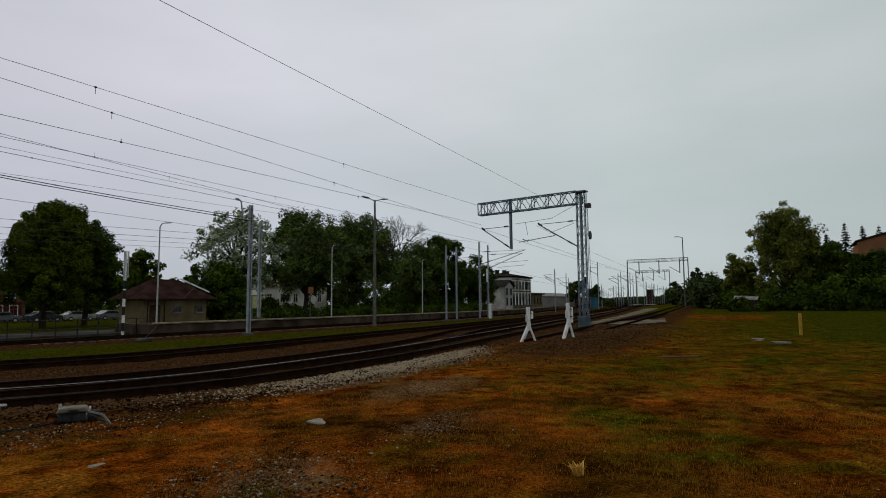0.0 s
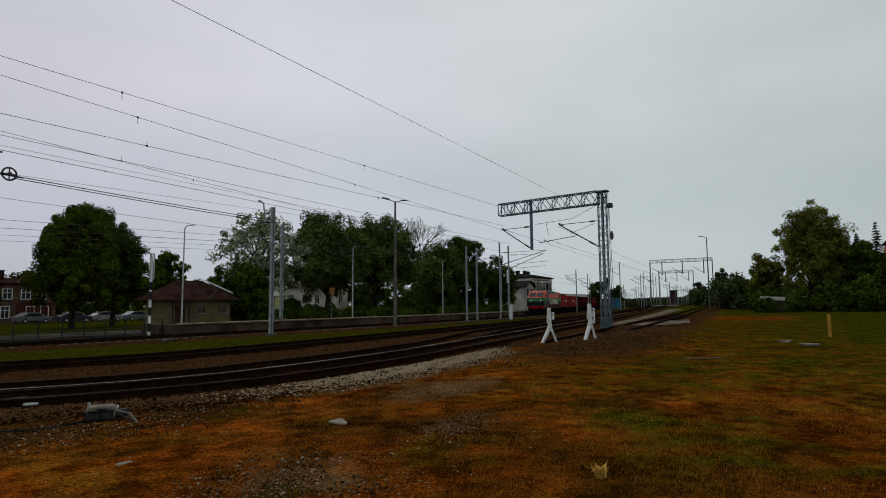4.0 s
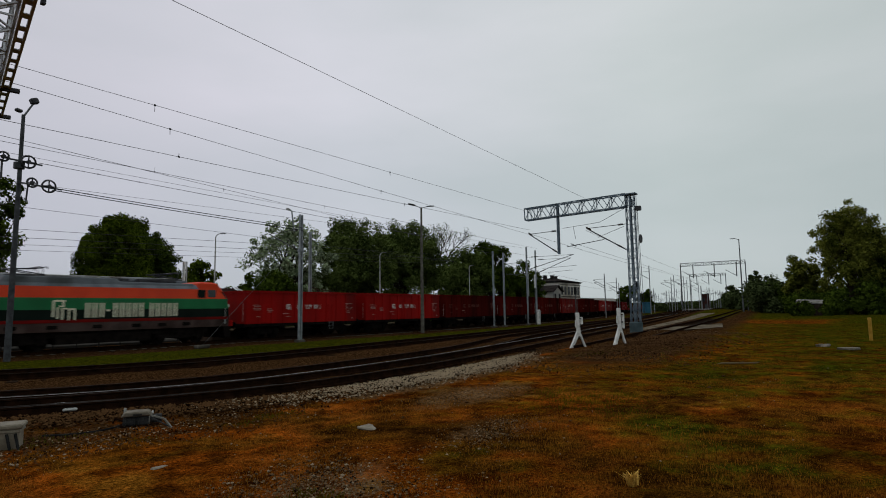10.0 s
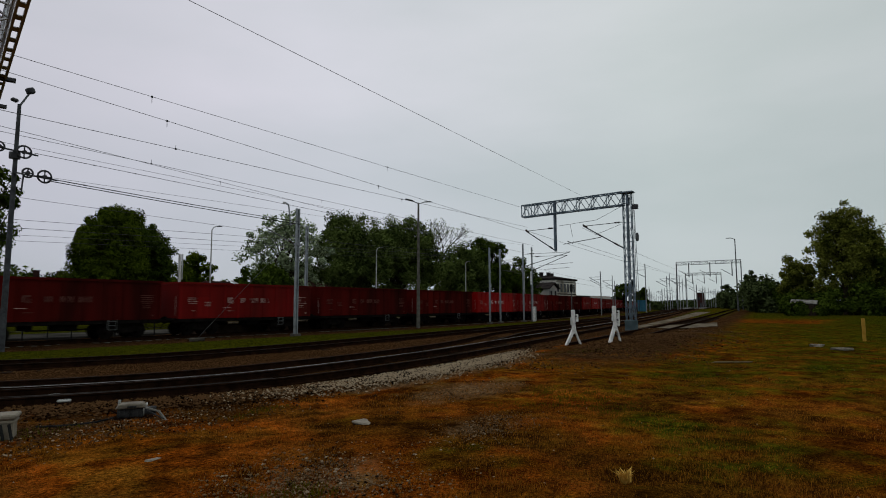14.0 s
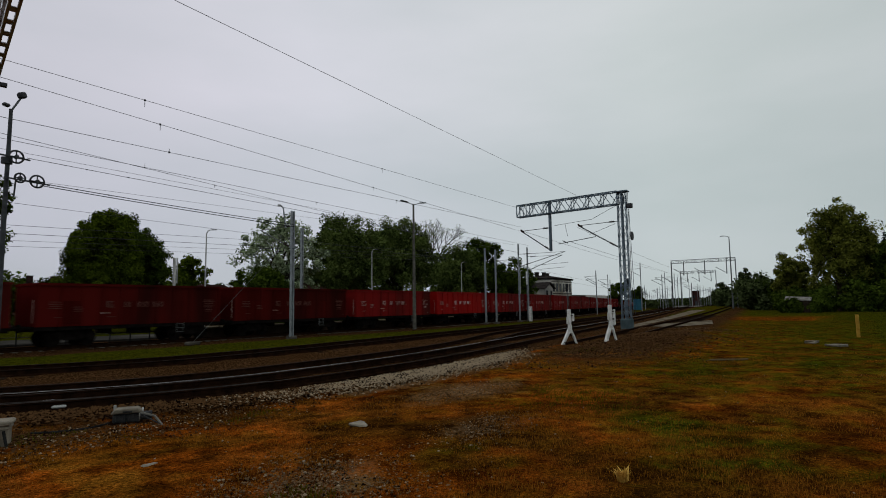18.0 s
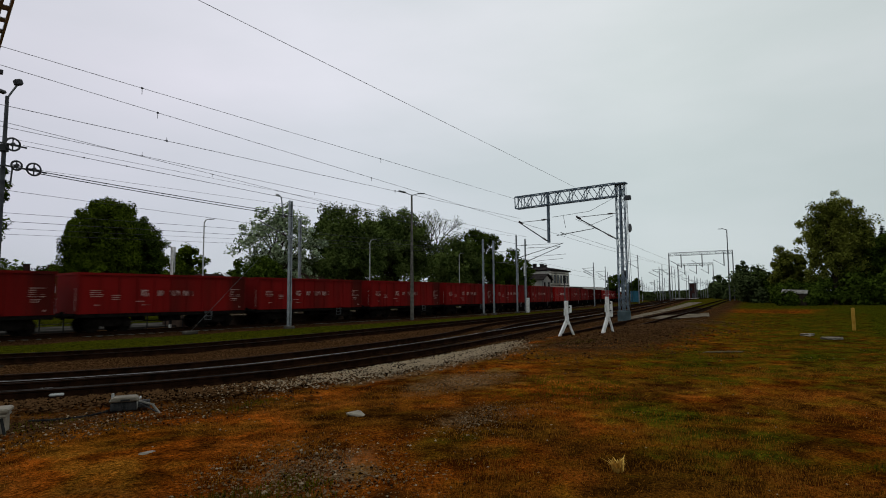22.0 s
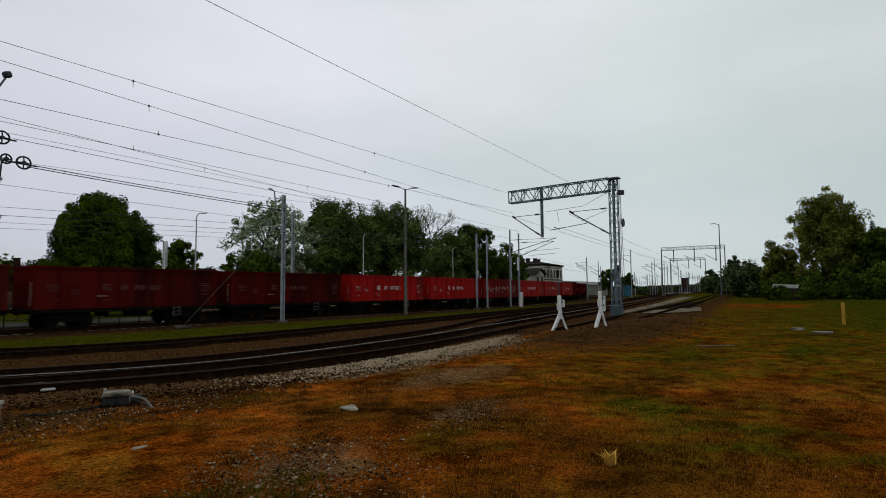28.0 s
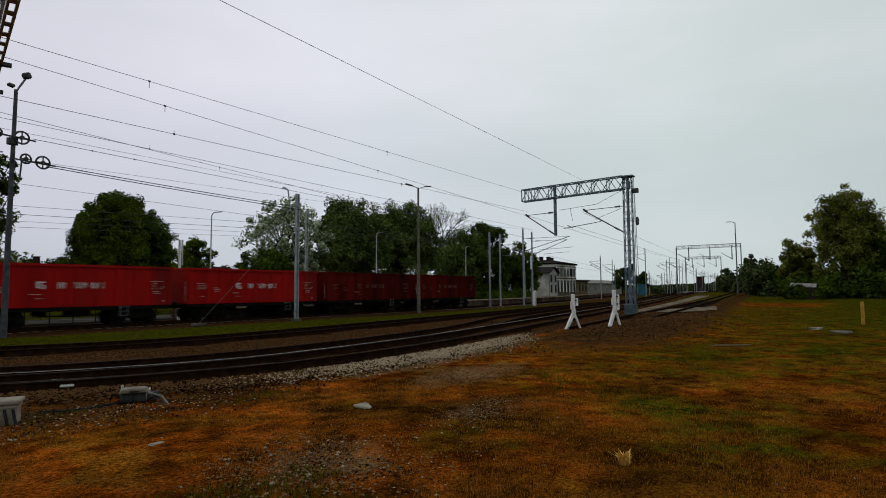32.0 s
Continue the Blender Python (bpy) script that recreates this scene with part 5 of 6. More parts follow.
# ---- trees, hedges ----
def leaves(seed, clumps, size, per):
    """Small leaf sprays round clump centres."""
    rng = np.random.default_rng(seed)
    c = np.repeat(np.array(clumps), per, axis=0)
    n = len(c)

    def unit(a):
        return a / np.linalg.norm(a, axis=1, keepdims=True)

    d = unit(rng.normal(0, 1, (n, 3)) * (1, 1, 0.8)) * (c[:, 3:4] * rng.random((n, 1)) ** 0.45)
    p = c[:, :3] + d
    face_dir = unit(unit(d) * 0.7 + np.array((0, 0, 0.75)) + rng.normal(0, 0.6, (n, 3)))
    u = unit(np.cross(face_dir, rng.normal(0, 1, (n, 3))))
    v = np.cross(face_dir, u)
    s = size * rng.uniform(0.6, 1.35, (n, 1))
    quad = np.stack([p - u * s, p + v * s * 0.5 - u * s * 0.15, p + u * s - (0, 0, 1) * s * 0.25, p - v * s * 0.5 - u * s * 0.15], axis=1).reshape(-1, 3)
    return quad, np.arange(n * 4).reshape(-1, 4)


def foliage(name, quad, faces, material, parent=None):
    me = bpy.data.meshes.new(name)
    me.vertices.add(len(quad))
    me.vertices.foreach_set("co", quad.astype(np.float32).ravel())
    me.loops.add(faces.size)
    me.loops.foreach_set("vertex_index", faces.astype(np.int32).ravel())
    me.polygons.add(len(faces))
    me.polygons.foreach_set("loop_start", np.arange(0, faces.size, faces.shape[1], dtype=np.int32))
    me.update()
    me.validate()
    me.materials.append(material)
    return piece(name, me, parent)


def tree(name, x, y, z, h, rx, base, leaf, label, seed, clumps=70, per=95, size=0.3, ry=None, lean=0.0, category="tree", boughs=30, boxy=0.0, lobes=14, bulk=1.0):
    """A tapered trunk with limbs and a crown of rounded boughs, each a cluster of leaf sprays."""
    rnd = random.Random(seed)
    ry = ry or rx
    t = thing(name, pose(x, y, z), label, category, "trees")
    mid, half = (h + base) / 2, (h - base) / 2
    lobe = []
    for i in range(lobes):
        f = (i + 0.5) / lobes
        dz = 1.9 * f - 0.92
        a = i * 2.39996 + rnd.uniform(-0.5, 0.5)
        flat = math.sqrt(max(0.05, 1 - dz * dz))
        flat = flat + (1.0 - flat) * boxy * (1.0 if dz < 0 else 0.55)
        r = rnd.uniform(0.34, 0.52) * min(rx, half) * bulk
        k = rnd.uniform(0.86, 1.08)
        lobe.append((math.cos(a) * flat * max(rx * k - r, 0.2 * rx), math.sin(a) * flat * max(ry * k - r, 0.2 * ry), mid + dz * (half - r * 0.8) * rnd.uniform(0.9, 1.04), r))
    lobe.append((0, 0, mid, 0.55 * min(rx, half) * bulk))
    weight = [l[3] ** 2 for l in lobe]
    centre = []
    for l in rnd.choices(lobe, weight, k=clumps):
        d = Vector((rnd.gauss(0, 1), rnd.gauss(0, 1), rnd.gauss(0.15, 0.9))).normalized() * l[3] * rnd.uniform(0.5, 1.12)
        centre.append((l[0] + d.x, l[1] + d.y, max(base, l[2] + d.z), rnd.uniform(0.26, 0.5) * l[3]))
    bm = B()
    r0 = 0.022 * h + 0.06
    top = mid + half * 0.2
    n = 6
    pts = [Vector((lean * i / n + rnd.gauss(0, 0.05) * i, rnd.gauss(0, 0.05) * i, -0.15 + (top + 0.15) * i / n)) for i in range(n + 1)]
    for i in range(n):
        rod(bm, pts[i], pts[i + 1], r0 * (1 - 0.8 * i / n), r0 * (1 - 0.8 * (i + 1) / n), 9, False)
    part("trunk", bm, BARK, t)
    bm = B()
    for c in [l[:3] for l in lobe] + [c[:3] for c in rnd.sample(centre, min(len(centre), boughs))]:
        c = Vector(c)
        k = rnd.randint(2, n - 1)
        m = pts[k].lerp(c, 0.5) + Vector((0, 0, 0.12 * half))
        rod(bm, pts[k], m, r0 * 0.32, r0 * 0.18, 6, False)
        rod(bm, m, c, r0 * 0.18, r0 * 0.05, 5, False)
    part("branching", bm, BARK, t)
    v, f = leaves(seed, centre, size, per)
    foliage("crown", v, f, leaf, t)
    return t


def bare_tree(x, y, z, h, label, seed):
    """A tree in thin leaf: limbs that fork again and again into fine twigs."""
    rnd = random.Random(seed)
    t = thing("bare_tree", pose(x, y, z), label, "tree", "trees")
    trunk, limbs, tips = B(), B(), []
    rod(trunk, (0, 0, -0.2), (0.1, 0, h * 0.42), 0.36, 0.24, 9, False)
    part("trunk", trunk, BARK, t)

    def grow(p, d, length, thick, level):
        q = p + d * length
        rod(limbs, p, q, thick, thick * 0.62, 5 if level < 3 else 3, False)
        if level == 5:
            tips.append((q.x, q.y, q.z, 0.45))
            return
        for k in range(3 if level in (0, 2, 4) else 2):
            turn = Vector((rnd.gauss(0, 1), rnd.gauss(0, 1), rnd.gauss(0.25, 0.5))).normalized()
            e = (d + turn * (0.50 if level else 0.55)).normalized()
            e.z = max(e.z, 0.05)
            grow(q, e.normalized(), length * rnd.uniform(0.66, 0.9), thick * 0.68, level + 1)

    for a in range(4):
        grow(Vector((0.1, 0, h * (0.30 + 0.04 * a))), Vector((math.cos(a * 1.7) * 0.32, math.sin(a * 1.7) * 0.32, 0.95)).normalized(), h * 0.150, 0.21, 0)
    part("branching", limbs, BARK, t)
    v, f = leaves(seed, tips, 0.14, 3)
    foliage("crown", v, f, LEAF_AIRY, t)


def conifer(x, y, z, h, r, seed):
    rnd = random.Random(seed)
    t = thing("spruce", pose(x, y, z), "dark pointed spruce behind the hedge", "tree", "trees")
    part("trunk", rod(B(), (0, 0, -0.1), (0, 0, h), 0.18, 0.02, 8), BARK, t)
    verts, faces = [], []
    for i in range(30):
        f = i / 30
        zz = h * (0.12 + 0.88 * f)
        rr = r * (1 - f) ** 0.8 + 0.12
        for j in range(15):
            a = rnd.random() * 6.28
            for q in range(5):
                d = rr * (q + 1) / 5
                p = Vector((math.cos(a) * d, math.sin(a) * d, zz - d * 0.35 + rnd.gauss(0, 0.08)))
                s = Vector((-math.sin(a), math.cos(a), 0)) * rnd.uniform(0.14, 0.3)
                o = Vector((math.cos(a), math.sin(a), -0.35)) * rr * 0.24
                k = len(verts)
                verts += [p - s, p + o, p + s, p - o * 0.8]
                faces.append((k, k + 1, k + 2, k + 3))
    soup("needles", verts, faces, NEEDLES, t)


def hedge(name, x0, y0, x1, y1, h, depth, leaf, label, seed, size=0.24, per=70):
    rnd = random.Random(seed)
    n = max(4, int(math.hypot(x1 - x0, y1 - y0) * 1.3))
    cl = []
    for i in range(n * 3):
        f = rnd.random()
        x, y = x0 + (x1 - x0) * f + rnd.uniform(-depth, depth), y0 + (y1 - y0) * f + rnd.uniform(-depth, depth)
        hh = h * (0.85 + 0.25 * noise.noise((x * 0.25, y * 0.25, seed)))
        cl.append((x, y, z_ground(x, y) + rnd.uniform(0.1, 0.95) * hh, rnd.uniform(0.5, 1.0) if h < 4.2 else rnd.uniform(0.7, 1.9)))
    v, f = leaves(seed, cl, size, per)
    ob = foliage(name, v, f, leaf)
    tagged(ob, label, "hedge" if "hedge" in name else "bushes", kind="stuff")


tree("lime_tree", 27.6, 62, 0, 12.1, 3.75, 1.5, LEAF_MID, "large dense dark green round tree beside the parking", 1, 460, 300, 0.13, boxy=0.9, lobes=22, bulk=1.1)
tree("lime_tree", 33.4, 66, 0, 11.6, 3.3, 1.5, LEAF_DARK, "dense dark tree close behind the round lime tree", 12, 330, 210, 0.14, boxy=0.8, lobes=18, bulk=1.1)
tree("young_tree", 44.6, 75, 0, 10.2, 3.4, 2.0, LEAF_MID, "slender green tree behind the small house", 2, 90, 110, 0.2, lobes=9)
tree("ash_tree", 46.8, 58, 0, 14.1, 5.6, 2.0, LEAF_AIRY, "tall airy silvery-green tree with gaps in its crown", 3, 300, 40, 0.2, lobes=30, bulk=0.7)
tree("chestnut_tree", 58.4, 58, 0, 14.8, 5.8, 2.6, LEAF_CHESTNUT, "tall dark green tree behind the platform", 4, 300, 150, 0.19, lobes=20)
tree("chestnut_tree", 71.3, 60, 0, 16.2, 6.9, 3.0, LEAF_CHESTNUT, "broad green tree behind the platform", 5, 360, 150, 0.21, boxy=0.3, lobes=22)
bare_tree(106.0, 78, 0, 22.6, "nearly bare tree with thin grey twigs", 6)
tree("maple_tree", 91.0, 62, 0, 13.6, 6.6, 0.8, LEAF_CHESTNUT, "dark green tree behind the platform", 7, 260, 140, 0.24, lobes=18)
tree("maple_tree", 105.0, 64, 0, 16.8, 6.0, 1.0, LEAF_DARK, "tall dark green tree near the station", 8, 220, 130, 0.25, lobes=18, bulk=0.85)
tree("maple_tree", 120.0, 66, 0, 12.6, 7.5, 0.8, LEAF_DARK, "low broad dark tree before the station", 13, 220, 130, 0.26, lobes=16)
tree("poplar_tree", 15.6, 58, 0, 14.6, 3.4, 3.0, LEAF_DARK, "green tree with loose drooping branches", 9, 200, 70, 0.17, lobes=20)
tree("shrub_tree", 25.0, 84, 0, 7.4, 4.2, 0.4, LEAF_DARK, "low dark shrubby tree before the brick houses", 10, 110, 120, 0.22, lobes=10)
tree("yew_tree", 41.6, 54.5, 0, 6.9, 4.4, 0.3, LEAF_DARK, "broad dark bushy tree beside the small house", 11, 200, 120, 0.17, lobes=14)
hedge("bushes", 42, 60, 60, 60, 3.4, 1.6, LEAF_DARK, "dark bushes under the trees behind the platform", 21, 0.2, 190)
hedge("bushes", 84, 63, 122, 67, 4.4, 2.2, LEAF_DARK, "dark bushes under the trees behind the platform", 22, 0.24, 150)
hedge("hedge", 40.5, 52, 110, 57, 1.7, 0.7, LEAF_DARK, "dark clipped hedge behind the platform", 23, 0.18, 100)
tree("walnut_tree", 105.0, 1.7, 0.75, 16.1, 5.7, 2.4, LEAF_YELLOW, "tall yellow-green tree with an uneven open crown by the hedge", 31, 340, 110, 0.18, lobes=24, bulk=0.85)
tree("elder_tree", 114.5, 8.4, 0.8, 9.4, 4.2, 0.6, LEAF_YELLOW, "small round green tree by the hedge", 32, 120, 110, 0.24, lobes=12)
tree("elder_tree", 112.0, -3.4, 0.8, 11.5, 4.2, 0.6, LEAF_DARK, "dark green tree behind the hedge", 33, 150, 130, 0.24, lobes=12)
tree("yew_tree", 108.5, -4.6, 0.8, 10.4, 4.4, 0.4, LEAF_DARK, "dense dark evergreen tree behind the hedge", 36, 200, 150, 0.24, lobes=14)
tree("yew_tree", 110.5, -10.0, 0.8, 9.0, 4.6, 0.4, LEAF_DARK, "dense dark evergreen tree beside the orange house", 37, 190, 150, 0.24, lobes=14)
tree("thorn_tree", 141.0, 18.9, 0.8, 9.0, 2.6, 0.6, LEAF_FAR, "narrow rough green tree beside the far lamp post", 34, 80, 90, 0.26, lobes=10)
tree("thorn_tree", 232.0, 38.6, 0.8, 9.0, 4.4, 0.6, LEAF_FAR, "distant rounded green tree beside the line", 35, 70, 80, 0.4, lobes=10)
for i, (cx, cy, ch) in enumerate(((115, -2.6, 13.6), (118, -4.8, 12.8), (133, -8.4, 16.2), (134, -11.2, 15.6), (133, -13.6, 15.2), (116, 0.4, 12.0))):
    conifer(cx, cy, 0.7, ch, 2.3, 40 + i)
hedge("bushes", 92.5, 9.0, 92.5, 3.0, 2.3, 0.6, LEAF_DARK, "low bushes before the garden shed", 61, 0.18, 140)
hedge("hedge", 100, 0.5, 100, -17, 5.0, 1.2, LEAF_DARK, "tall dark overgrown hedge at the edge of the meadow", 62, 0.24, 240)
hedge("hedge", 99.5, 9.5, 100, -16, 4.0, 1.0, LEAF_DARK, "tall dark hedge at the edge of the meadow", 51, 0.22, 240)
hedge("hedge", 120, 13, 122, -16, 5.0, 1.4, LEAF_DARK, "dark tall hedge row behind the shed", 60, 0.26, 200)
hedge("bushes", 116, 14.5, 180, 20.5, 6.4, 2.6, LEAF_FAR, "rough green bushes beside the far tracks", 52, 0.32, 120)
hedge("bushes", 190, 28, 330, 52, 6.0, 5.0, LEAF_FAR, "distant green tree line along the tracks", 53, 0.6, 110)
hedge("bushes", 260, 66, 430, 130, 3.4, 6.0, LEAF_FAR, "distant green tree line beyond the station yard", 54, 0.7, 80)
hedge("bushes", 68, 92, 150, 98, 7.5, 3.0, LEAF_DARK, "dark trees behind the pale house", 24, 0.3, 130)
hedge("bushes", 15, 110, 130, 120, 9.0, 5.0, LEAF_DARK, "distant dark trees behind the houses", 55, 0.4, 120)
hedge("bushes", 430, 80, 800, 260, 6.0, 10.0, LEAF_FAR, "hazy distant woods beyond the yard", 58, 1.1, 60)
hedge("bushes", 330, 54, 620, 112, 5.5, 6.0, LEAF_FAR, "hazy distant trees along the line", 59, 0.8, 70)
tree("round_tree", 185, 62, 0.6, 9.5, 4.0, 1.0, LEAF_DARK, "distant round tree in the station yard", 56, 50, 90, 0.35)
tree("round_tree", 150, 45.2, 0.6, 6.0, 2.0, 0.6, LEAF_DARK, "distant round tree beside the tracks", 57, 50, 90, 0.35)


# ---- parked cars ----
def car(x, y, turn, paint, label):
    c = thing("parked_car", pose(x, y, 0.0, 0, 0, turn), label, "car", "parked cars")
    outline = ((-2.1, 0.35), (2.1, 0.35), (2.15, 0.7), (1.95, 0.9), (1.1, 0.98), (0.55, 1.42), (-0.9, 1.45), (-1.7, 1.0), (-2.1, 0.92))
    part("body", prism(B(), outline, -0.85, 0.85), paint, c, "", 0.04)
    part("windows", prism(B(), ((0.95, 0.99), (0.5, 1.36), (-0.85, 1.38), (-1.45, 1.0)), -0.862, 0.862), GLASS, c)
    for wx in (-1.3, 1.3):
        for wy in (-0.8, 0.8):
            w = part("wheel", rod(B(), (wx, wy - 0.1, 0.31), (wx, wy + 0.1, 0.31), 0.31, n=14), RUBBER, c)
            part("rim", rod(B(), (wx, wy - 0.11, 0.31), (wx, wy + 0.11, 0.31), 0.19, n=12), LIGHTGREY, w)
    for wy in (-0.6, 0.6):
        part("headlight", cube(B(), 2.08, wy, 0.74, 0.14, 0.3, 0.14), LIGHTGREY, c)


for i, (cx, cy, ct, ci) in enumerate(((34.2, 88, 10, 1), (38.8, 87, 4, 2), (43.4, 87.5, 0, 0), (48.2, 88, 5, 1), (51.0, 84, 20, 0), (28.5, 88.5, 8, 2), (24.0, 87.5, 15, 3))):
    car(cx, cy, ct, CARPAINT[ci], ("white hatchback", "silver estate car", "dark hatchback", "red hatchback")[ci] + " parked beyond the trees on the square")


# ---- small things on the near ground ----
def buffer_post(x, y, spread, block, label):
    z = z_ground(x, y)
    t = thing("buffer_post", pose(x, y, z, 0, 0, 7), label, "buffer stop", "buffer posts")
    part("upright", beam(B(), (0, 0, 0.44), (0, 0.03, 1.40), 0.13, 0.14), WHITEPAINT, t, "", 0.015)
    part("front_leg", beam(B(), (-0.32, spread, -0.18), (0.0, 0.02, 0.62), 0.12, 0.12), WHITEPAINT, t, "", 0.012)
    part("back_leg", beam(B(), (0.30, -0.7 * spread, -0.12), (0.02, -0.02, 0.60), 0.075, 0.075), WHITEPAINT, t, "", 0.01)
    part("head_block", cube(B(), 0.08, -0.11, 1.22 - 0.5 * block, 0.10, 0.09, block), WHITEPAINT, t, "chipped white wooden block", 0.015)
    part("back_block", cube(B(), -0.09, 0.09, 0.95, 0.05, 0.04, 0.3), WHITEPAINT, t, "", 0.012)
    for z in (0.85, 1.15):
        part("bolt", rod(B(), (-0.1, -0.1, z), (0.2, -0.1, z), 0.025), RUST, t)


buffer_post(22.3, 9.5, 0.30, 0.30, "white painted forked post of a buffer stop on the mound")
buffer_post(22.6, 7.9, 0.20, 0.62, "white painted forked post with a long block on the mound")


def point_machine():
    """A cast points motor: pale hipped lid, dark ribbed body, lamp-like cover, lever and weight arm."""
    x, y = 4.48, 8.95
    t = thing("point_machine", pose(x, y, z_ground(x, y) - 0.01, 0, 0, -30) @ Matrix.Scale(0.72, 4), "pale-lidded cast metal point machine with a lever beside the near track", "point machine")
    lid_paint = surface("pale_grey_lid", (0.10, 0.085, 0.065), (0.20, 0.175, 0.135), 4, 0.7, stain=(0.09, 0.07, 0.05))
    part("base_plate", cube(B(), 0, 0, 0.02, 0.74, 0.40, 0.035), RUST, t)
    part("bearer", cube(cube(B(), -0.25, 0.45, 0.0, 0.12, 1.3, 0.05), 0.22, 0.45, 0.0, 0.12, 1.3, 0.05), SLEEPER, t, "dark timber bearer")
    part("housing", cube(B(), -0.05, 0, 0.12, 0.50, 0.32, 0.18), MACHINE, t, "", 0.025)
    for i in range(6):
        part("rib", cube(B(), -0.25 + i * 0.08, -0.165, 0.12, 0.018, 0.03, 0.15), MACHINE, t)
    lid = B()
    prism(lid, ((-0.34, 0.22), (0.24, 0.22), (0.17, 0.31), (-0.26, 0.31)), -0.2, 0.2)
    part("lid", lid, lid_paint, t, "pale grey hipped lid", 0.02)
    part("slot", cube(B(), -0.03, -0.205, 0.255, 0.17, 0.012, 0.035), BLACKPAINT, t, "dark slot in the lid")
    part("motor", rod(B(), (0.20, -0.10, 0.15), (0.42, -0.10, 0.15), 0.085, n=14), MACHINE, t)
    part("flange", rod(B(), (0.18, -0.10, 0.15), (0.205, -0.10, 0.15), 0.105, n=14), CONCRETE, t)
    for dy in (-0.15, -0.07):
        part("lens", rod(B(), (0.23, dy, 0.27), (0.26, dy, 0.27), 0.035, n=12), LIGHTGREY, t, "small pale round cover")
    part("lever", beam(beam(B(), (0.22, -0.22, 0.23), (0.48, -0.42, 0.17), 0.022, 0.03), (0.48, -0.42, 0.17), (0.62, -0.56, 0.0), 0.03, 0.035), CONCRETE, t, "pale bent lever")
    part("lever_fork", beam(B(), (0.24, -0.27, 0.18), (0.58, -0.56, 0.03), 0.018, 0.022), MACHINE, t)
    part("crank", beam(beam(B(), (-0.3, 0.08, 0.10), (-0.46, 0.2, 0.16), 0.025, 0.03), (-0.46, 0.2, 0.16), (-0.52, 0.34, 0.04), 0.02, 0.03), RUST, t)
    part("drive_rod", beam(B(), (-0.2, 0.2, 0.1), (-0.35, 1.6, 0.1), 0.035, 0.04), RUST, t)
    part("post", rod(B(), (-0.28, 0.14, 0.2), (-0.28, 0.14, 0.36), 0.028), LIGHTGREY, t)
    cable = B()
    path = [(-0.35, -0.1, 0.05), (-0.62, -0.34, 0.03), (-0.95, -0.5, 0.03), (-1.3, -0.5, 0.03), (-1.62, -0.4, 0.03)]
    for p, q in zip(path, path[1:]):
        rod(cable, p, q, 0.02, n=6)
    part("cable", cable, RUBBER, t)


point_machine()


def track_box(x, y, turn):
    t = thing("rail_tag", pose(x, y, 0.5, 0, 0, turn), "small white plate with dark marks fixed beside the rail", "plate", "rail tags")
    part("plate", cube(B(), 0, 0, 0.04, 0.21, 0.085, 0.05), LIGHTGREY, t, "", 0.02)
    for i in range(5):
        part("mark_bar", cube(B(), -0.08 + i * 0.04, 0, 0.067, 0.018, 0.05, 0.006), BLACKPAINT, t)
    part("foot", cube(B(), 0, 0, -0.04, 0.2, 0.1, 0.12), RUST, t)


track_box(4.28, 10.87, -25)
track_box(4.43, 11.67, -25)


def cabinet():
    x, y = 2.75, 8.95
    t = thing("cable_cabinet", pose(x, y, z_ground(x, y), 0, 0, -28) @ Matrix.Scale(0.88, 4), "pale weathered plastic cable cabinet with an overhanging lid", "cabinet")
    part("body", cube(B(), 0, 0, 0.1, 0.48, 0.34, 0.36), TANPLASTIC, t, "", 0.02)
    part("lid", cube(B(), 0, 0, 0.31, 0.56, 0.4, 0.07), TANPLASTIC, t, "pale overhanging lid", 0.02)
    part("lower_trim", cube(B(), 0, 0, 0.245, 0.52, 0.37, 0.04), TANPLASTIC, t, "", 0.01)
    for s in (0.1, 0.2):
        part("cable", rod(B(), (s, -0.2, 0.22), (s + 0.06, -0.22, -0.05), 0.02), RUBBER, t)


cabinet()


def slab(name, x, y, sx, sy, sz, turn, mat_, label, tilt=4):
    bm = cube(B(), 0, 0, 0, sx, sy, sz)
    rnd = random.Random(int(x * 100))
    for v in bm.verts:
        v.co += Vector((rnd.uniform(-0.12, 0.12) * sx, rnd.uniform(-0.12, 0.12) * sy, 0))
    ob = part(name, bm, mat_, None, "", min(sz, 0.05) * 0.3)
    ob.matrix_basis = pose(x, y, z_ground(x, y) + sz * 0.3, tilt, tilt * 0.6, turn)
    tagged(ob, label, "stone")


slab("concrete_slab", 6.15, 5.8, 0.34, 0.24, 0.035, 20, TANPLASTIC, "flat broken concrete slab lying on the soil", 8)
slab("white_stone", 3.33, 6.2, 0.17, 0.07, 0.05, 10, TANPLASTIC, "whitish broken stone lying on the soil")
slab("white_stone", 3.5, 6.4, 0.07, 0.05, 0.04, 40, CONCRETE, "small whitish stone beside a larger one")
slab("concrete_slab", 27.6, 1.5, 0.42, 0.75, 0.1, 80, TANPLASTIC, "pale concrete slab half sunk in the meadow", 2)
slab("concrete_slab", 25.8, 0.65, 0.42, 0.75, 0.1, 70, TANPLASTIC, "pale concrete slab half sunk in the meadow", 2)
slab("pale_stone", 6.4, -3.1, 0.09, 0.06, 0.05, 30, WHITEPAINT, "small pale stone lying in the meadow")
slab("bar_offcut", 18.45, 3.1, 1.1, 0.05, 0.05, -51, TANPLASTER, "short pale weathered bar lying in the grass", 1)


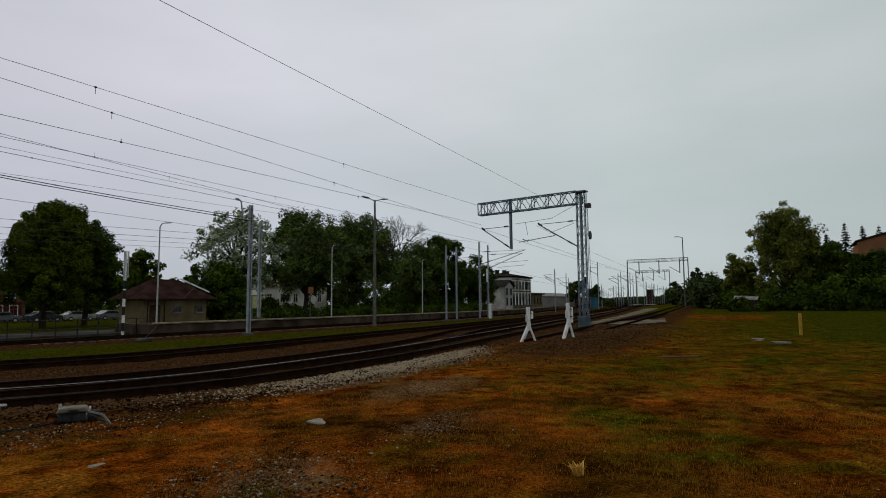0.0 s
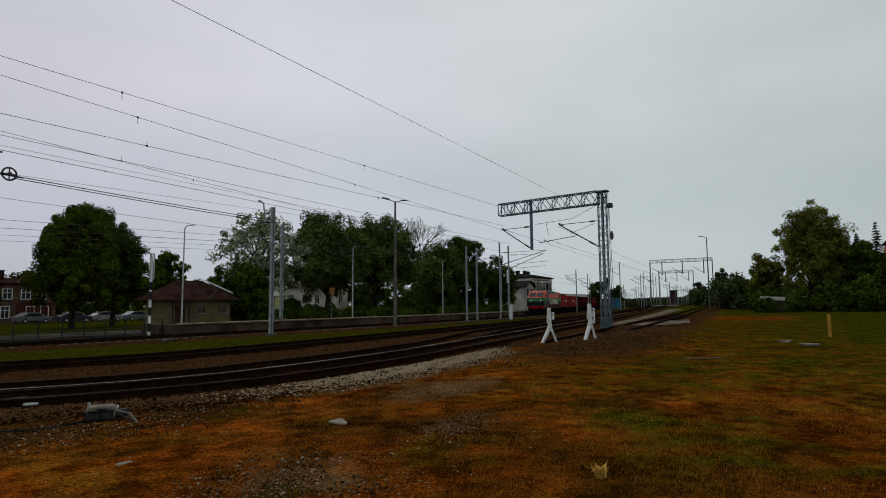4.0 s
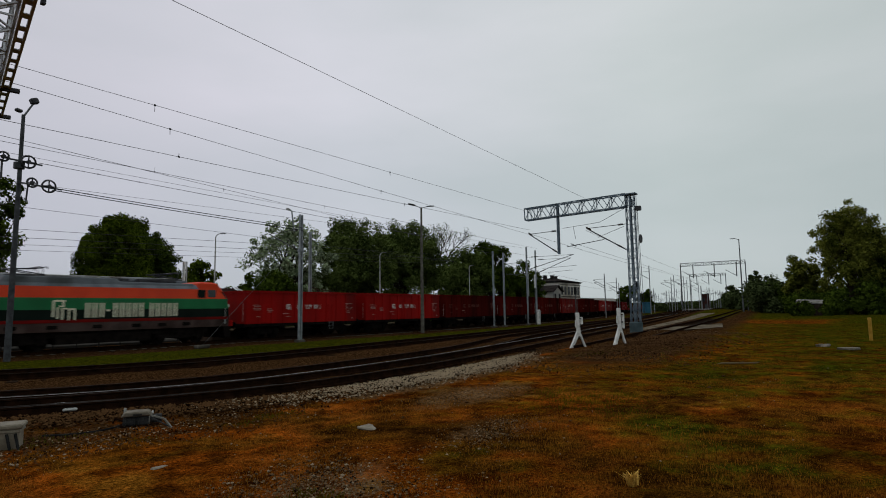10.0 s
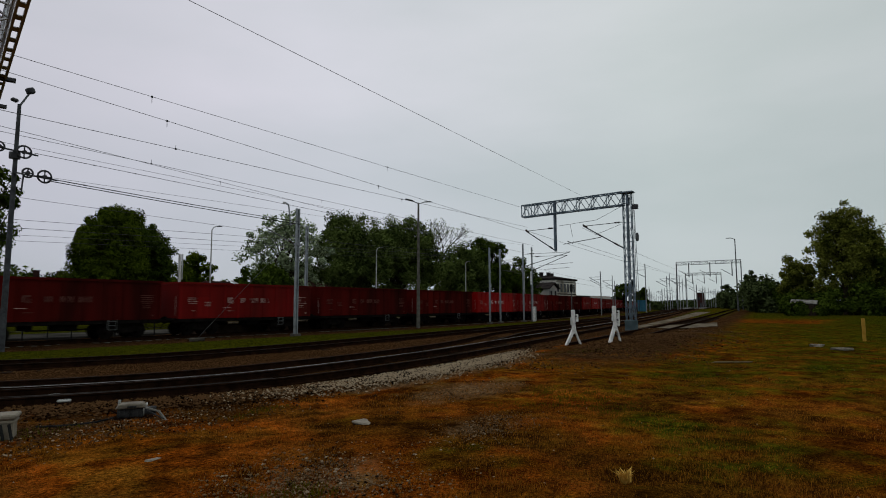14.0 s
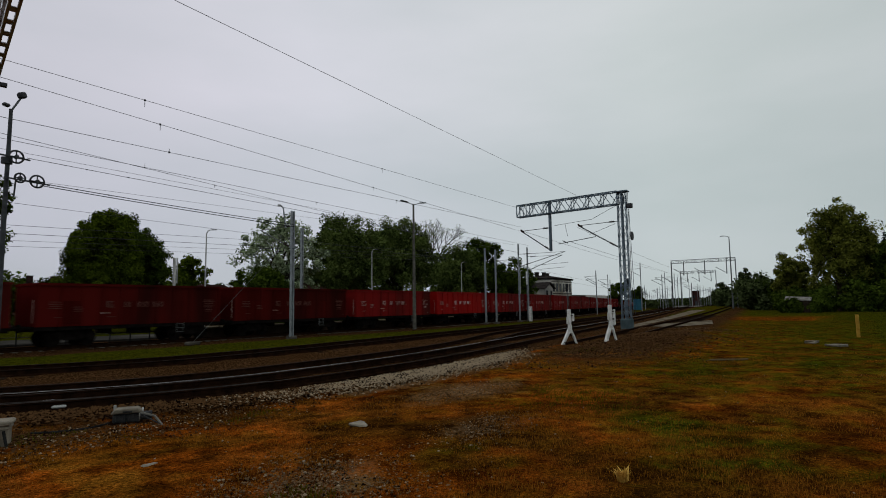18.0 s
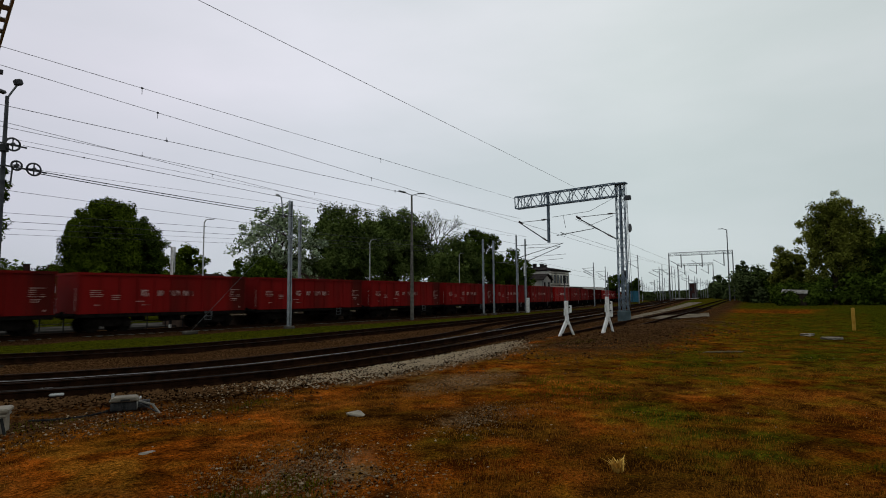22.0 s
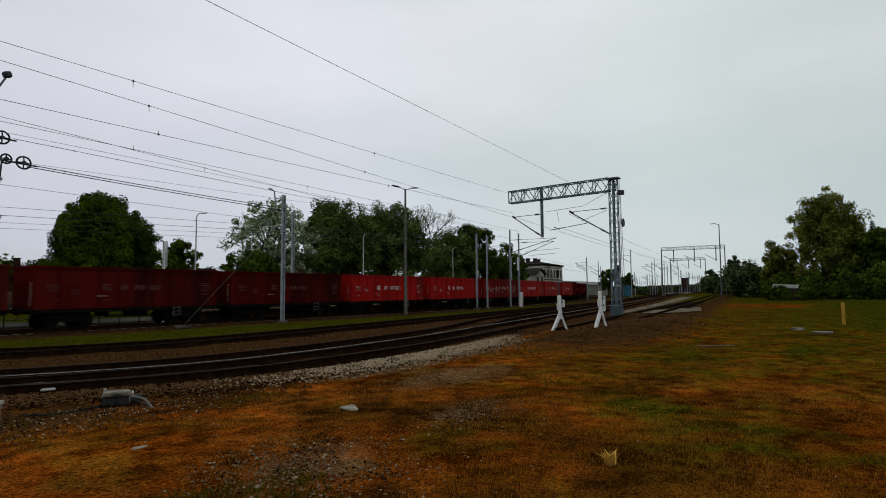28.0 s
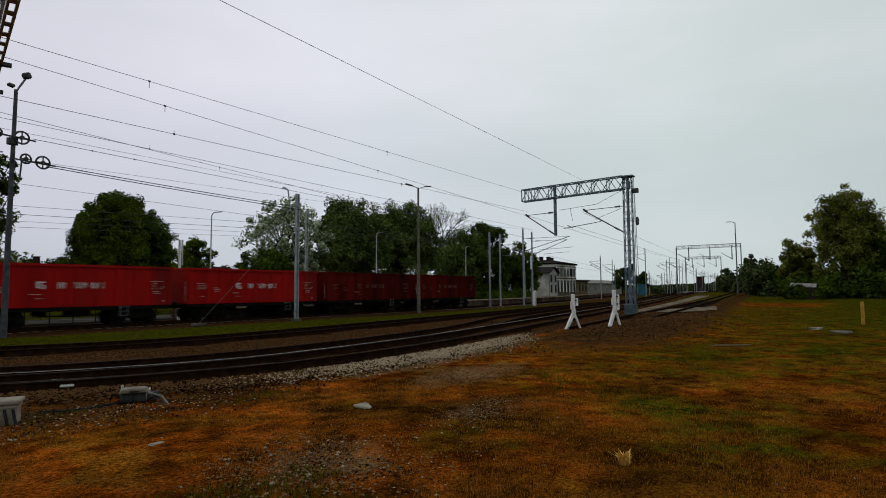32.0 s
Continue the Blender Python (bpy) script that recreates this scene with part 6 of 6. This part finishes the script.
def yellow_post():
    x, y = 32.5, -0.05
    t = thing("marker_post", pose(x, y, z_ground(x, y)), "short yellow marker post standing in the meadow", "post")
    part("post", rod(B(), (0, 0, -0.1), (0, 0, 0.98), 0.07, n=10), YELLOWPAINT, t)
    part("cap", rod(B(), (0, 0, 0.98), (0, 0, 1.02), 0.08, 0.05, n=10), YELLOWPAINT, t)


yellow_post()


def blue_hut():
    t = thing("blue_container", pose(133, 40.2, 0.6, 0, 0, 20), "small blue sheet metal container beside the tracks", "container")
    part("body", cube(B(), 0, 0, 1.3, 1.9, 1.7, 2.4), BLUESHEET, t, "", 0.05)
    for i in range(5):
        part("rib", cube(B(), -0.8 + i * 0.4, -0.88, 1.3, 0.1, 0.06, 2.2), BLUESHEET, t)
    part("roof", cube(B(), 0, 0, 2.55, 2.1, 1.9, 0.1), BLUESHEET, t)


blue_hut()


def brick_tower():
    t = thing("brick_hut", pose(262, 54.6, 0.85), "small dark red brick lineside hut with a flat roof", "hut")
    part("wall", cube(B(), 0, 0, 3.1, 3.0, 2.3, 6.2), surface("dark_red_brick", (0.030, 0.014, 0.012), (0.055, 0.024, 0.020), 1.0, 0.95), t)
    part("roof", cube(B(), 0, 0, 6.3, 3.5, 2.8, 0.25), ROOFING, t)
    part("window", cube(B(), -1.52, 0.3, 3.8, 0.06, 0.8, 1.3), GLASS, t)
    part("door", cube(B(), -1.52, -0.4, 1.1, 0.06, 0.95, 2.1), DARKSTEEL, t)


brick_tower()



def crossing():
    t = thing("level_crossing", pose(0, 0, 0), "pale concrete panel crossing laid between the rails", "crossing", kind="structure")
    me = bpy.data.meshes.new("panel")
    bm = cube(B(), 0, 0, 0, 2.4, 1.2, 0.16)
    bmesh.ops.bevel(bm, geom=bm.edges[:], offset=0.03, segments=1, affect="EDGES")
    bm.to_mesh(me)
    bm.free()
    me.materials.append(CONCRETE)
    for line in (y_near, y_branch):
        for i in range(22):
            x = 190 + i * 2.45
            piece("panel", me, t, pose(x, line(x), z_track(x, 0, 0.45) + 0.1, 0, 0, 8.5))
            piece("panel", me, t, pose(x, line(x) - 1.55, z_track(x, 0, 0.45) + 0.1, 0, 0, 8.5))


crossing()


def signal_post(x, y, h):
    t = thing("light_signal", pose(x, y, z_ground(x, y)), "dark railway light signal on a slim mast", "signal")
    part("mast", rod(B(), (0, 0, 0), (0, 0, h), 0.08), GREYMETAL, t)
    part("head", cube(B(), -0.05, 0, h, 0.2, 0.5, 1.3), BLACKPAINT, t, "", 0.04)
    for i in range(3):
        part("lens", rod(B(), (-0.14, 0, h - 0.4 + i * 0.4), (-0.2, 0, h - 0.4 + i * 0.4), 0.11, n=10), GLASS, t)
    part("ladder", beam(beam(B(), (0.15, -0.15, 0.2), (0.15, -0.15, h), 0.03, 0.03), (0.15, 0.15, 0.2), (0.15, 0.15, h), 0.03, 0.03), GREYMETAL, t)


signal_post(98, 31.0, 5.2)
signal_post(92, 39.5, 5.0)


# ---- the train ----
def wheelset(parent, x):
    bm = B()
    for y in (-0.75, 0.75):
        rod(bm, (x, y - 0.065, 0.46), (x, y + 0.065, 0.46), 0.46, n=20)
        rod(bm, (x, y * 0.955 - 0.02, 0.46), (x, y * 0.955 + 0.02, 0.46), 0.49, n=20)
    rod(bm, (x, -0.75, 0.46), (x, 0.75, 0.46), 0.08)
    return part("wheelset", bm, UNDERGEAR, parent)


def bogie(parent, x, base=1.8):
    bm = B()
    for y in (-0.98, 0.98):
        prism(bm, ((x - base / 2 - 0.4, 0.42), (x - base / 2 + 0.35, 0.42), (x - 0.4, 0.35), (x + 0.4, 0.35), (x + base / 2 - 0.35, 0.42), (x + base / 2 + 0.4, 0.42), (x + base / 2 + 0.3, 0.72), (x + 0.5, 0.88), (x - 0.5, 0.88), (x - base / 2 - 0.3, 0.72)), y - 0.06, y + 0.06)
        for s in (-1, 1):
            cube(bm, x + s * base / 2, y * 1.05, 0.47, 0.34, 0.2, 0.3)
            rod(bm, (x + s * 0.28, y, 0.4), (x + s * 0.28, y, 0.8), 0.09, n=8)
    cube(bm, x, 0, 0.72, 0.5, 1.9, 0.28)
    b = part("bogie", bm, UNDERGEAR, parent, "black greasy two-axle bogie")
    for s in (-1, 1):
        wheelset(b, x + s * base / 2)
    return b


def buffers(parent, x, z=1.05):
    for s in (-1, 1):
        for y in (-0.88, 0.88):
            part("buffer", rod(rod(B(), (s * x, y, z), (s * (x + 0.5), y, z), 0.09), (s * (x + 0.5), y, z), (s * (x + 0.58), y, z), 0.23, n=14), UNDERGEAR, parent)
    for s in (-1, 1):
        part("coupling", rod(rod(B(), (s * x, 0, z), (s * (x + 0.52), 0, z - 0.08), 0.05), (s * (x - 0.1), 0.3, z - 0.1), (s * (x + 0.2), 0.35, z - 0.6), 0.03), UNDERGEAR, parent)


def wagon(paint, label, mark, seed, ribs=False, scrawl=False):
    rnd = random.Random(seed)
    w = thing("gondola_wagon", pose(-300 - seed * 20, y_train(-300), 0.192), label, "freight wagon", "train")
    L, W, Z0, Z1 = 11.05, 2.86, 1.12, 3.4
    h = L / 2
    bm = B()
    t = 0.06
    loops = [[bm.verts.new((sx * a, sy * b, z)) for sx, sy in ((-1, -1), (1, -1), (1, 1), (-1, 1))] for a, b, z in ((h, W / 2, Z0), (h, W / 2, Z1), (h - t, W / 2 - t, Z1), (h - t, W / 2 - t, Z0 + t))]
    for lo, hi in zip(loops, loops[1:]):
        for k in range(4):
            bm.faces.new((lo[k], lo[(k + 1) % 4], hi[(k + 1) % 4], hi[k]))
    bm.faces.new(loops[0][::-1])
    bm.faces.new(loops[-1])
    bmesh.ops.recalc_face_normals(bm, faces=bm.faces)
    part("body", bm, paint, w)
    bm = B()
    for y in (-1, 1):
        cube(bm, 0, y * (W / 2 + 0.02), Z1 + 0.03, L + 0.1, 0.16, 0.14)
    for x in (-1, 1):
        cube(bm, x * (h + 0.0), 0, Z1 + 0.03, 0.14, W - 0.1, 0.14)
    part("top_rim", bm, paint, w)
    n = 11
    for i in range(n):
        x = -h + 0.12 + (L - 0.24) * i / (n - 1)
        for y in (-1, 1):
            bm = B()
            prism(bm, ((x - 0.09, Z0), (x + 0.09, Z0), (x + 0.06, Z1 - 0.05), (x - 0.06, Z1 - 0.05)), y * W / 2 - 0.005 * y, y * (W / 2 + 0.06))
            part("stake", bm, paint, w)
    for i in (2, 5, 8):
        x = -h + 0.12 + (L - 0.24) * (i - 0.5) / (n - 1)
        part("door", cube(cube(B(), x, -W / 2 - 0.02, Z0 + 0.75, 0.84, 0.05, 1.3), x, -W / 2 - 0.05, Z0 + 0.75, 0.06, 0.05, 1.3), paint, w)
    bm = B()
    for y in (-1, 1):
        cube(bm, 0, y * 1.32, 1.02, L, 0.12, 0.22)
    cube(bm, 0, 0, 0.98, L, 0.5, 0.26)
    for x in (-1, 1):
        cube(bm, x * (h - 0.06), 0, 1.0, 0.16, 2.6, 0.3)
    part("underframe", bm, UNDERGEAR, w, "dark steel underframe")
    part("brake_gear", rod(cube(cube(B(), 0.4, -0.6, 0.72, 1.3, 0.5, 0.35), -1.2, 0.3, 0.75, 0.6, 0.6, 0.3), (-1.6, -1.0, 0.62), (1.8, -1.0, 0.62), 0.035), UNDERGEAR, w)
    for x in (-3.55, 3.55):
        bogie(w, x)
    buffers(w, h)
    step = B()
    for z in (0.55, 0.8, 1.05):
        beam(step, (2.4, -W / 2 - 0.05, z), (2.85, -W / 2 - 0.05, z), 0.03, 0.03)
    for x in (2.4, 2.85):
        beam(step, (x, -W / 2 - 0.05, 0.53), (x, -W / 2 - 0.05, 1.12), 0.03, 0.03)
    part("ladder", step, GREYMETAL, w, "dull grey step ladder")
    for s in (-1, 1):
        part("handrail", rod(B(), (s * (h + 0.06), -1.2, 1.3), (s * (h + 0.06), -1.2, 2.6), 0.016), MIDMARK, w)
    face = -W / 2 - 0.086

    def bar(name, x, z, sx, sz):
        return part(name, cube(B(), x, face, z, sx, 0.012, sz), mark if mark is FADEDMARK else MIDMARK, w)

    bm = B()
    cube(bm, -1.78, face, 2.48, 0.4, 0.012, 0.08)
    cube(bm, -1.93, face, 2.33, 0.09, 0.012, 0.34)
    cube(bm, -1.76, face, 2.27, 0.08, 0.012, 0.3)
    cube(bm, -1.6, face, 2.23, 0.07, 0.012, 0.24)
    part("emblem", bm, mark, w)
    # words stand as plain rows of upright bars
    for x0, k in ((-0.95, 3), (-0.18, 5), (0.76, 5)):
        bm = B()
        for i in range(k):
            cube(bm, x0 + i * 0.15, face, 2.32, 0.032, 0.012, 0.33)
            cube(bm, x0 + i * 0.15 + 0.066, face, 2.32, 0.032, 0.012, 0.33)
        part("lettering_bar", bm, mark, w)
    for x, z0, wide, rows in ((-4.6, 2.46, 0.72, 4), (-3.5, 2.18, 0.55, 3), (-1.7, 1.6, 0.6, 1), (4.6, 2.58, 0.85, 5), (4.55, 1.95, 0.5, 2), (-4.5, 1.62, 0.35, 1)):
        for q in range(rows):
            bar("data_panel", x + rnd.uniform(-0.05, 0.05), z0 - q * 0.115, wide * rnd.uniform(0.75, 1.0), 0.038)
    bar("data_panel", 5.0, 1.36, 0.10, 0.10)
    for x in (-3.55, 3.55):
        for dx in (-0.55, 0.55):
            lug = B()
            cube(lug, x + dx, -1.36, 0.98, 0.05, 0.06, 0.16)
            part("lifting_lug", lug, UNDERGEAR, w)
    part("stripe_mark", rod(B(), (-2.3, face + 0.02, 1.82), (-1.7, face + 0.02, 1.82), 0.018, n=5), MIDMARK, w)
    if scrawl:
        for i in range(16):
            x, z = -4.9 + i * 0.62 + rnd.uniform(-0.1, 0.1), rnd.uniform(1.7, 2.3)
            part("scrawl", rod(rod(B(), (x, face + 0.02, z), (x + rnd.uniform(-0.3, 0.3), face + 0.02, z + 0.5), 0.035, n=5), (x, face + 0.02, z + 0.2), (x + 0.35, face + 0.02, z + rnd.uniform(-0.2, 0.4)), 0.035, n=5), MIDMARK, w)
    return w


def locomotive():
    w = thing("locomotive", pose(-330, y_train(-330), 0.192), "orange and green electric locomotive with a dusty grey roof", "locomotive")
    h = 8.2
    # the outline in side view, from nose to tail, at each height
    rows = ((1.02, 0.0, 1.36), (1.52, 0.02, 1.44), (2.24, 0.07, 1.46), (2.90, 0.24, 1.46), (3.52, 0.86, 1.42), (3.68, 1.05, 1.3), (3.82, 1.2, 1.05))
    bm = B()
    ring = []
    for z, cut, half in rows:
        nose = h - cut
        pts = [(-nose, -half * 0.62), (-nose + 0.28, -half), (nose - 0.28, -half), (nose, -half * 0.62), (nose, half * 0.62), (nose - 0.28, half), (-nose + 0.28, half), (-nose, half * 0.62)]
        ring.append([bm.verts.new((x, y, z)) for x, y in pts])
    band = (3, 2, 1, 0, 4, 4)
    for i, (lo, hi) in enumerate(zip(ring, ring[1:])):
        for j in range(8):
            f = bm.faces.new((lo[j], lo[(j + 1) % 8], hi[(j + 1) % 8], hi[j]))
            f.material_index = band[i]
    f = bm.faces.new(ring[-1])
    f.material_index = 4
    bm.faces.new(ring[0][::-1]).material_index = 3
    bmesh.ops.recalc_face_normals(bm, faces=bm.faces)
    part("body", bm, [LOCO_ORANGE, LOCO_GREEN, LOCO_BLACK, LOCO_SKIRT, LOCO_ROOF], w)
    part("roof_shroud", prism(B(), ((-5.4, 3.6), (5.4, 3.6), (5.3, 3.88), (0.6, 3.9), (0.5, 4.06), (-5.2, 4.06)), -1.25, 1.25), LOCO_ROOF, w, "dusty grey roof fairing", 0.04)
    for x in (-4.2, -1.4, 1.5, 4.2):
        part("roof_box", cube(B(), x, 0.1, 4.02, 1.9, 1.5, 0.16), LOCO_ROOF, w, "", 0.03)
    for s in (-1, 1):
        cab = part("cab_roof", prism(B(), ((s * 5.50, 3.34), (s * 7.50, 3.34), (s * 7.05, 3.9), (s * 6.70, 4.0), (s * 5.60, 4.02)), -1.42, 1.42), LOCO_ORANGE, w, "orange cab roof", 0.1)
        bm = B()
        prism(bm, ((s * 7.56, 3.22), (s * 7.90, 2.82), (s * 7.92, 2.86), (s * 7.60, 3.26)), -1.12, 1.12)
        beam(bm, (s * 8.00, -0.62, 2.78), (s * 7.20, -0.62, 3.78), 1.12, 0.04)
        beam(bm, (s * 8.00, 0.62, 2.78), (s * 7.20, 0.62, 3.78), 1.12, 0.04)
        part("windscreen", bm, GLASS, w, "dark cab windscreen")
        for y in (-1, 1):
            part("side_window", cube(B(), s * 6.55, y * 1.42, 3.24, 0.6, 0.1, 0.50), GLASS, w, "dark cab side window", 0.02)
            part("cab_door", cube(B(), s * 5.80, y * 1.448, 3.22, 0.55, 0.04, 0.52), LOCO_BLACK, w, "dark window of the cab door")
            lamp = part("headlight", rod(B(), (s * 8.02, y * 0.86, 2.42), (s * 8.20, y * 0.86, 2.42), 0.12, n=14), LAMPLIGHT, w, "white headlight")
            part("grab_rail", rod(B(), (s * 7.60, y * 1.44, 1.2), (s * 7.60, y * 1.44, 2.3), 0.025), LIGHTGREY, w)
        part("buffer_beam", cube(B(), s * 8.13, 0, 1.22, 0.3, 2.7, 0.42), REDPAINT, w, "red buffer beam", 0.03)
        part("wiper", rod(rod(B(), (s * 8.00, -0.5, 2.85), (s * 7.65, -0.35, 3.35), 0.02), (s * 8.00, 0.5, 2.85), (s * 7.65, 0.65, 3.35), 0.02), BLACKPAINT, w)
        part("plough", prism(B(), ((s * 7.70, 0.25), (s * 8.10, 0.25), (s * 8.15, 1.0), (s * 7.60, 1.0)), -1.3, 1.3), UNDERGEAR, w)
        part("marker_lamp", cube(B(), s * 7.25, 0, 3.72, 0.2, 0.3, 0.16), LAMPLIGHT, w)
    for x, l, y in ((-2.6, 2.2, -0.9), (0.4, 1.6, -0.95), (3.0, 2.4, -0.9)):
        part("roof_grille", cube(B(), x, y, 4.0, l, 0.5, 0.2), DARKSTEEL, w, "dark roof grille", 0.03)
    for y in (-0.3, 0.45):
        part("roof_conduit", rod(B(), (-5.0, y, 4.2), (5.0, y, 4.2), 0.035, n=6), LIGHTGREY, w, "pale roof conduit")
    for y in (-1, 1):
        part("red_stripe", cube(B(), 0, y * 1.452, 1.6, 15.6, 0.03, 0.17), MIDRED, w, "dull red stripe")
    face = -1.478
    bm = B()
    for x, z, sx, sz in ((-2.62, 2.72, 0.6, 0.10), (-2.9, 2.3, 0.10, 0.9), (-2.42, 2.56, 0.10, 0.3), (-2.5, 2.42, 0.24, 0.09), (-2.68, 2.05, 0.09, 0.62), (-2.45, 2.0, 0.10, 0.62), (-2.12, 1.95, 0.09, 0.6), (-1.82, 1.95, 0.09, 0.6), (-2.0, 2.26, 0.4, 0.09), (-2.3, 2.3, 0.2, 0.08)):
        cube(bm, x, face, z, sx, 0.012, sz)
    part("emblem", bm, CREAM, w, "cream emblem")
    # the words stand as plain rows of upright bars
    for x0, k in ((-1.25, 3), (0.25, 5), (2.4, 5)):
        bm = B()
        for i in range(k):
            cube(bm, x0 + i * 0.38, face, 2.2, 0.09, 0.012, 0.84)
            cube(bm, x0 + i * 0.38 + 0.17, face, 2.2, 0.09, 0.012, 0.84)
        part("lettering_bar", bm, CREAM, w, "cream lettering bar")
    part("lettering_bar", cube(B(), -0.06, face, 2.18, 0.2, 0.012, 0.1), CREAM, w, "cream lettering bar")
    for x in (-4.8, -2.9, -0.6, 1.6, 3.2, 4.8):
        part("vent_hatch", cube(B(), x, -1.45, 1.27, 0.5, 0.03, 0.2), UNDERGEAR, w)
    part("underframe", cube(cube(B(), 0, 0, 0.85, 13.0, 2.2, 0.34), 0, 0, 0.6, 5.2, 2.5, 0.55), UNDERGEAR, w)
    for x in (-4.6, 4.6):
        bogie(w, x, 2.6)
    buffers(w, h - 0.12, 1.05)
    # both pantographs are folded
    for x in (-3.9, 3.9):
        bm = B()
        cube(bm, x, 0, 4.14, 1.6, 1.3, 0.08)
        for y in (-0.35, 0.35):
            rod(bm, (x + 0.9, y, 4.2), (x - 0.9, y, 4.46), 0.03, n=6)
            rod(bm, (x - 0.9, y, 4.46), (x + 0.8, y, 4.56), 0.025, n=6)
            for dx in (-0.8, 0.8):
                rod(bm, (x + dx, y, 4.1), (x + dx, y, 4.5), 0.025, n=6)
        for dx in (0.5, 0.8):
            rod(bm, (x + dx, -0.85, 4.6), (x + dx, 0.85, 4.6), 0.028, n=6)
            for y in (-0.85, 0.85):
                rod(bm, (x + dx, y, 4.6), (x + dx, y * 1.15, 4.48), 0.025, n=6)
        part("pantograph", bm, DARKSTEEL, w, "folded black pantograph")
        for dx in (-0.7, 0.7):
            part("roof_insulator", rod(B(), (x + dx, 0.5, 3.98), (x + dx, 0.5, 4.14), 0.09, 0.05), INSULATOR, w)
    return w


LOCO = locomotive()
KINDS = {
    "b": wagon(REDPAINT, "bright red open freight wagon with white lettering bars", MARK, 1),
    "m": wagon(MIDRED, "weathered red open freight wagon with faded lettering", MIDMARK, 2),
    "d": wagon(BROWNRED, "dark brownish-red open freight wagon with worn paint", FADEDMARK, 3),
    "g": wagon(MIDRED, "weathered red open freight wagon with pale scrawls", MIDMARK, 4, scrawl=True),
}
ORDER = "bbdddmddbmddmbmmmmmmmmbmmddbbgbbbdd"
TRAIN = [(LOCO, 10.25)]
used = set()
for k, c in enumerate(ORDER):
    ob = KINDS[c] if c not in used else copy_thing(KINDS[c], pose(-360 - 14 * k, y_train(-360), 0.192))
    used.add(c)
    TRAIN.append((ob, 18.9 + 12.2 * (k + 0.5)))

# length along the far track, and the place there
LINE, total = [], 0.0
for i in range(3000):
    x = -800 + i * 0.5
    if i:
        total += math.hypot(0.5, y_train(x) - y_train(x - 0.5))
    LINE.append((total, x))
ZERO = total - sum(math.hypot(0.5, y_train(-800 + i * 0.5) - y_train(-800.5 + i * 0.5)) for i in range(1601, 3000))


def along(s):
    s += ZERO
    x = np.interp(s, [p[0] for p in LINE], [p[1] for p in LINE])
    return float(x), y_train(float(x))


def rolling(s):
    xa, ya = along(s - 3.6)
    xb, yb = along(s + 3.6)
    return pose((xa + xb) / 2, (ya + yb) / 2, 0.192, 0, 0, math.degrees(math.atan2(yb - ya, xb - xa)))


def front(t):
    """Where the locomotive's front buffers are along the track; the train gathers speed."""
    if t < 10.8:
        return float(np.interp(t, [p[0] for p in START], [p[1] for p in START]))
    if t < 15.5:
        return 148.10 - 12.939 * t - 0.1378 * t * t
    if t < 26.5:
        return 157.98 - 14.440 * t - 0.08273 * t * t
    return 156.72 - 14.374 * t - 0.08359 * t * t


START = [(0, 213), (1, 167), (2, 131), (3, 106), (3.5, 97.3), (5.5, 69.4), (6, 62.7), (7, 49.8), (7.5, 43.0), (8, 35.85), (8.5, 28.5), (9, 20.8), (9.6, 12.1), (10.2, 2.4), (10.8, -7.72)]


def motions():
    times = [0, 1, 2, 3, 3.5, 4, 5, 5.5, 6, 7, 7.5, 8, 8.5, 9, 9.5, 10, 10.5, 11, 11.5, 12, 13, 14, 15, 16, 17, 18, 19, 20, 21, 22, 23, 24, 25, 26, 27, 28, 29, 30, 31, 32]
    for ob, offset in TRAIN:
        walk(ob, [(t, rolling(front(t) + offset)) for t in times])


motions()
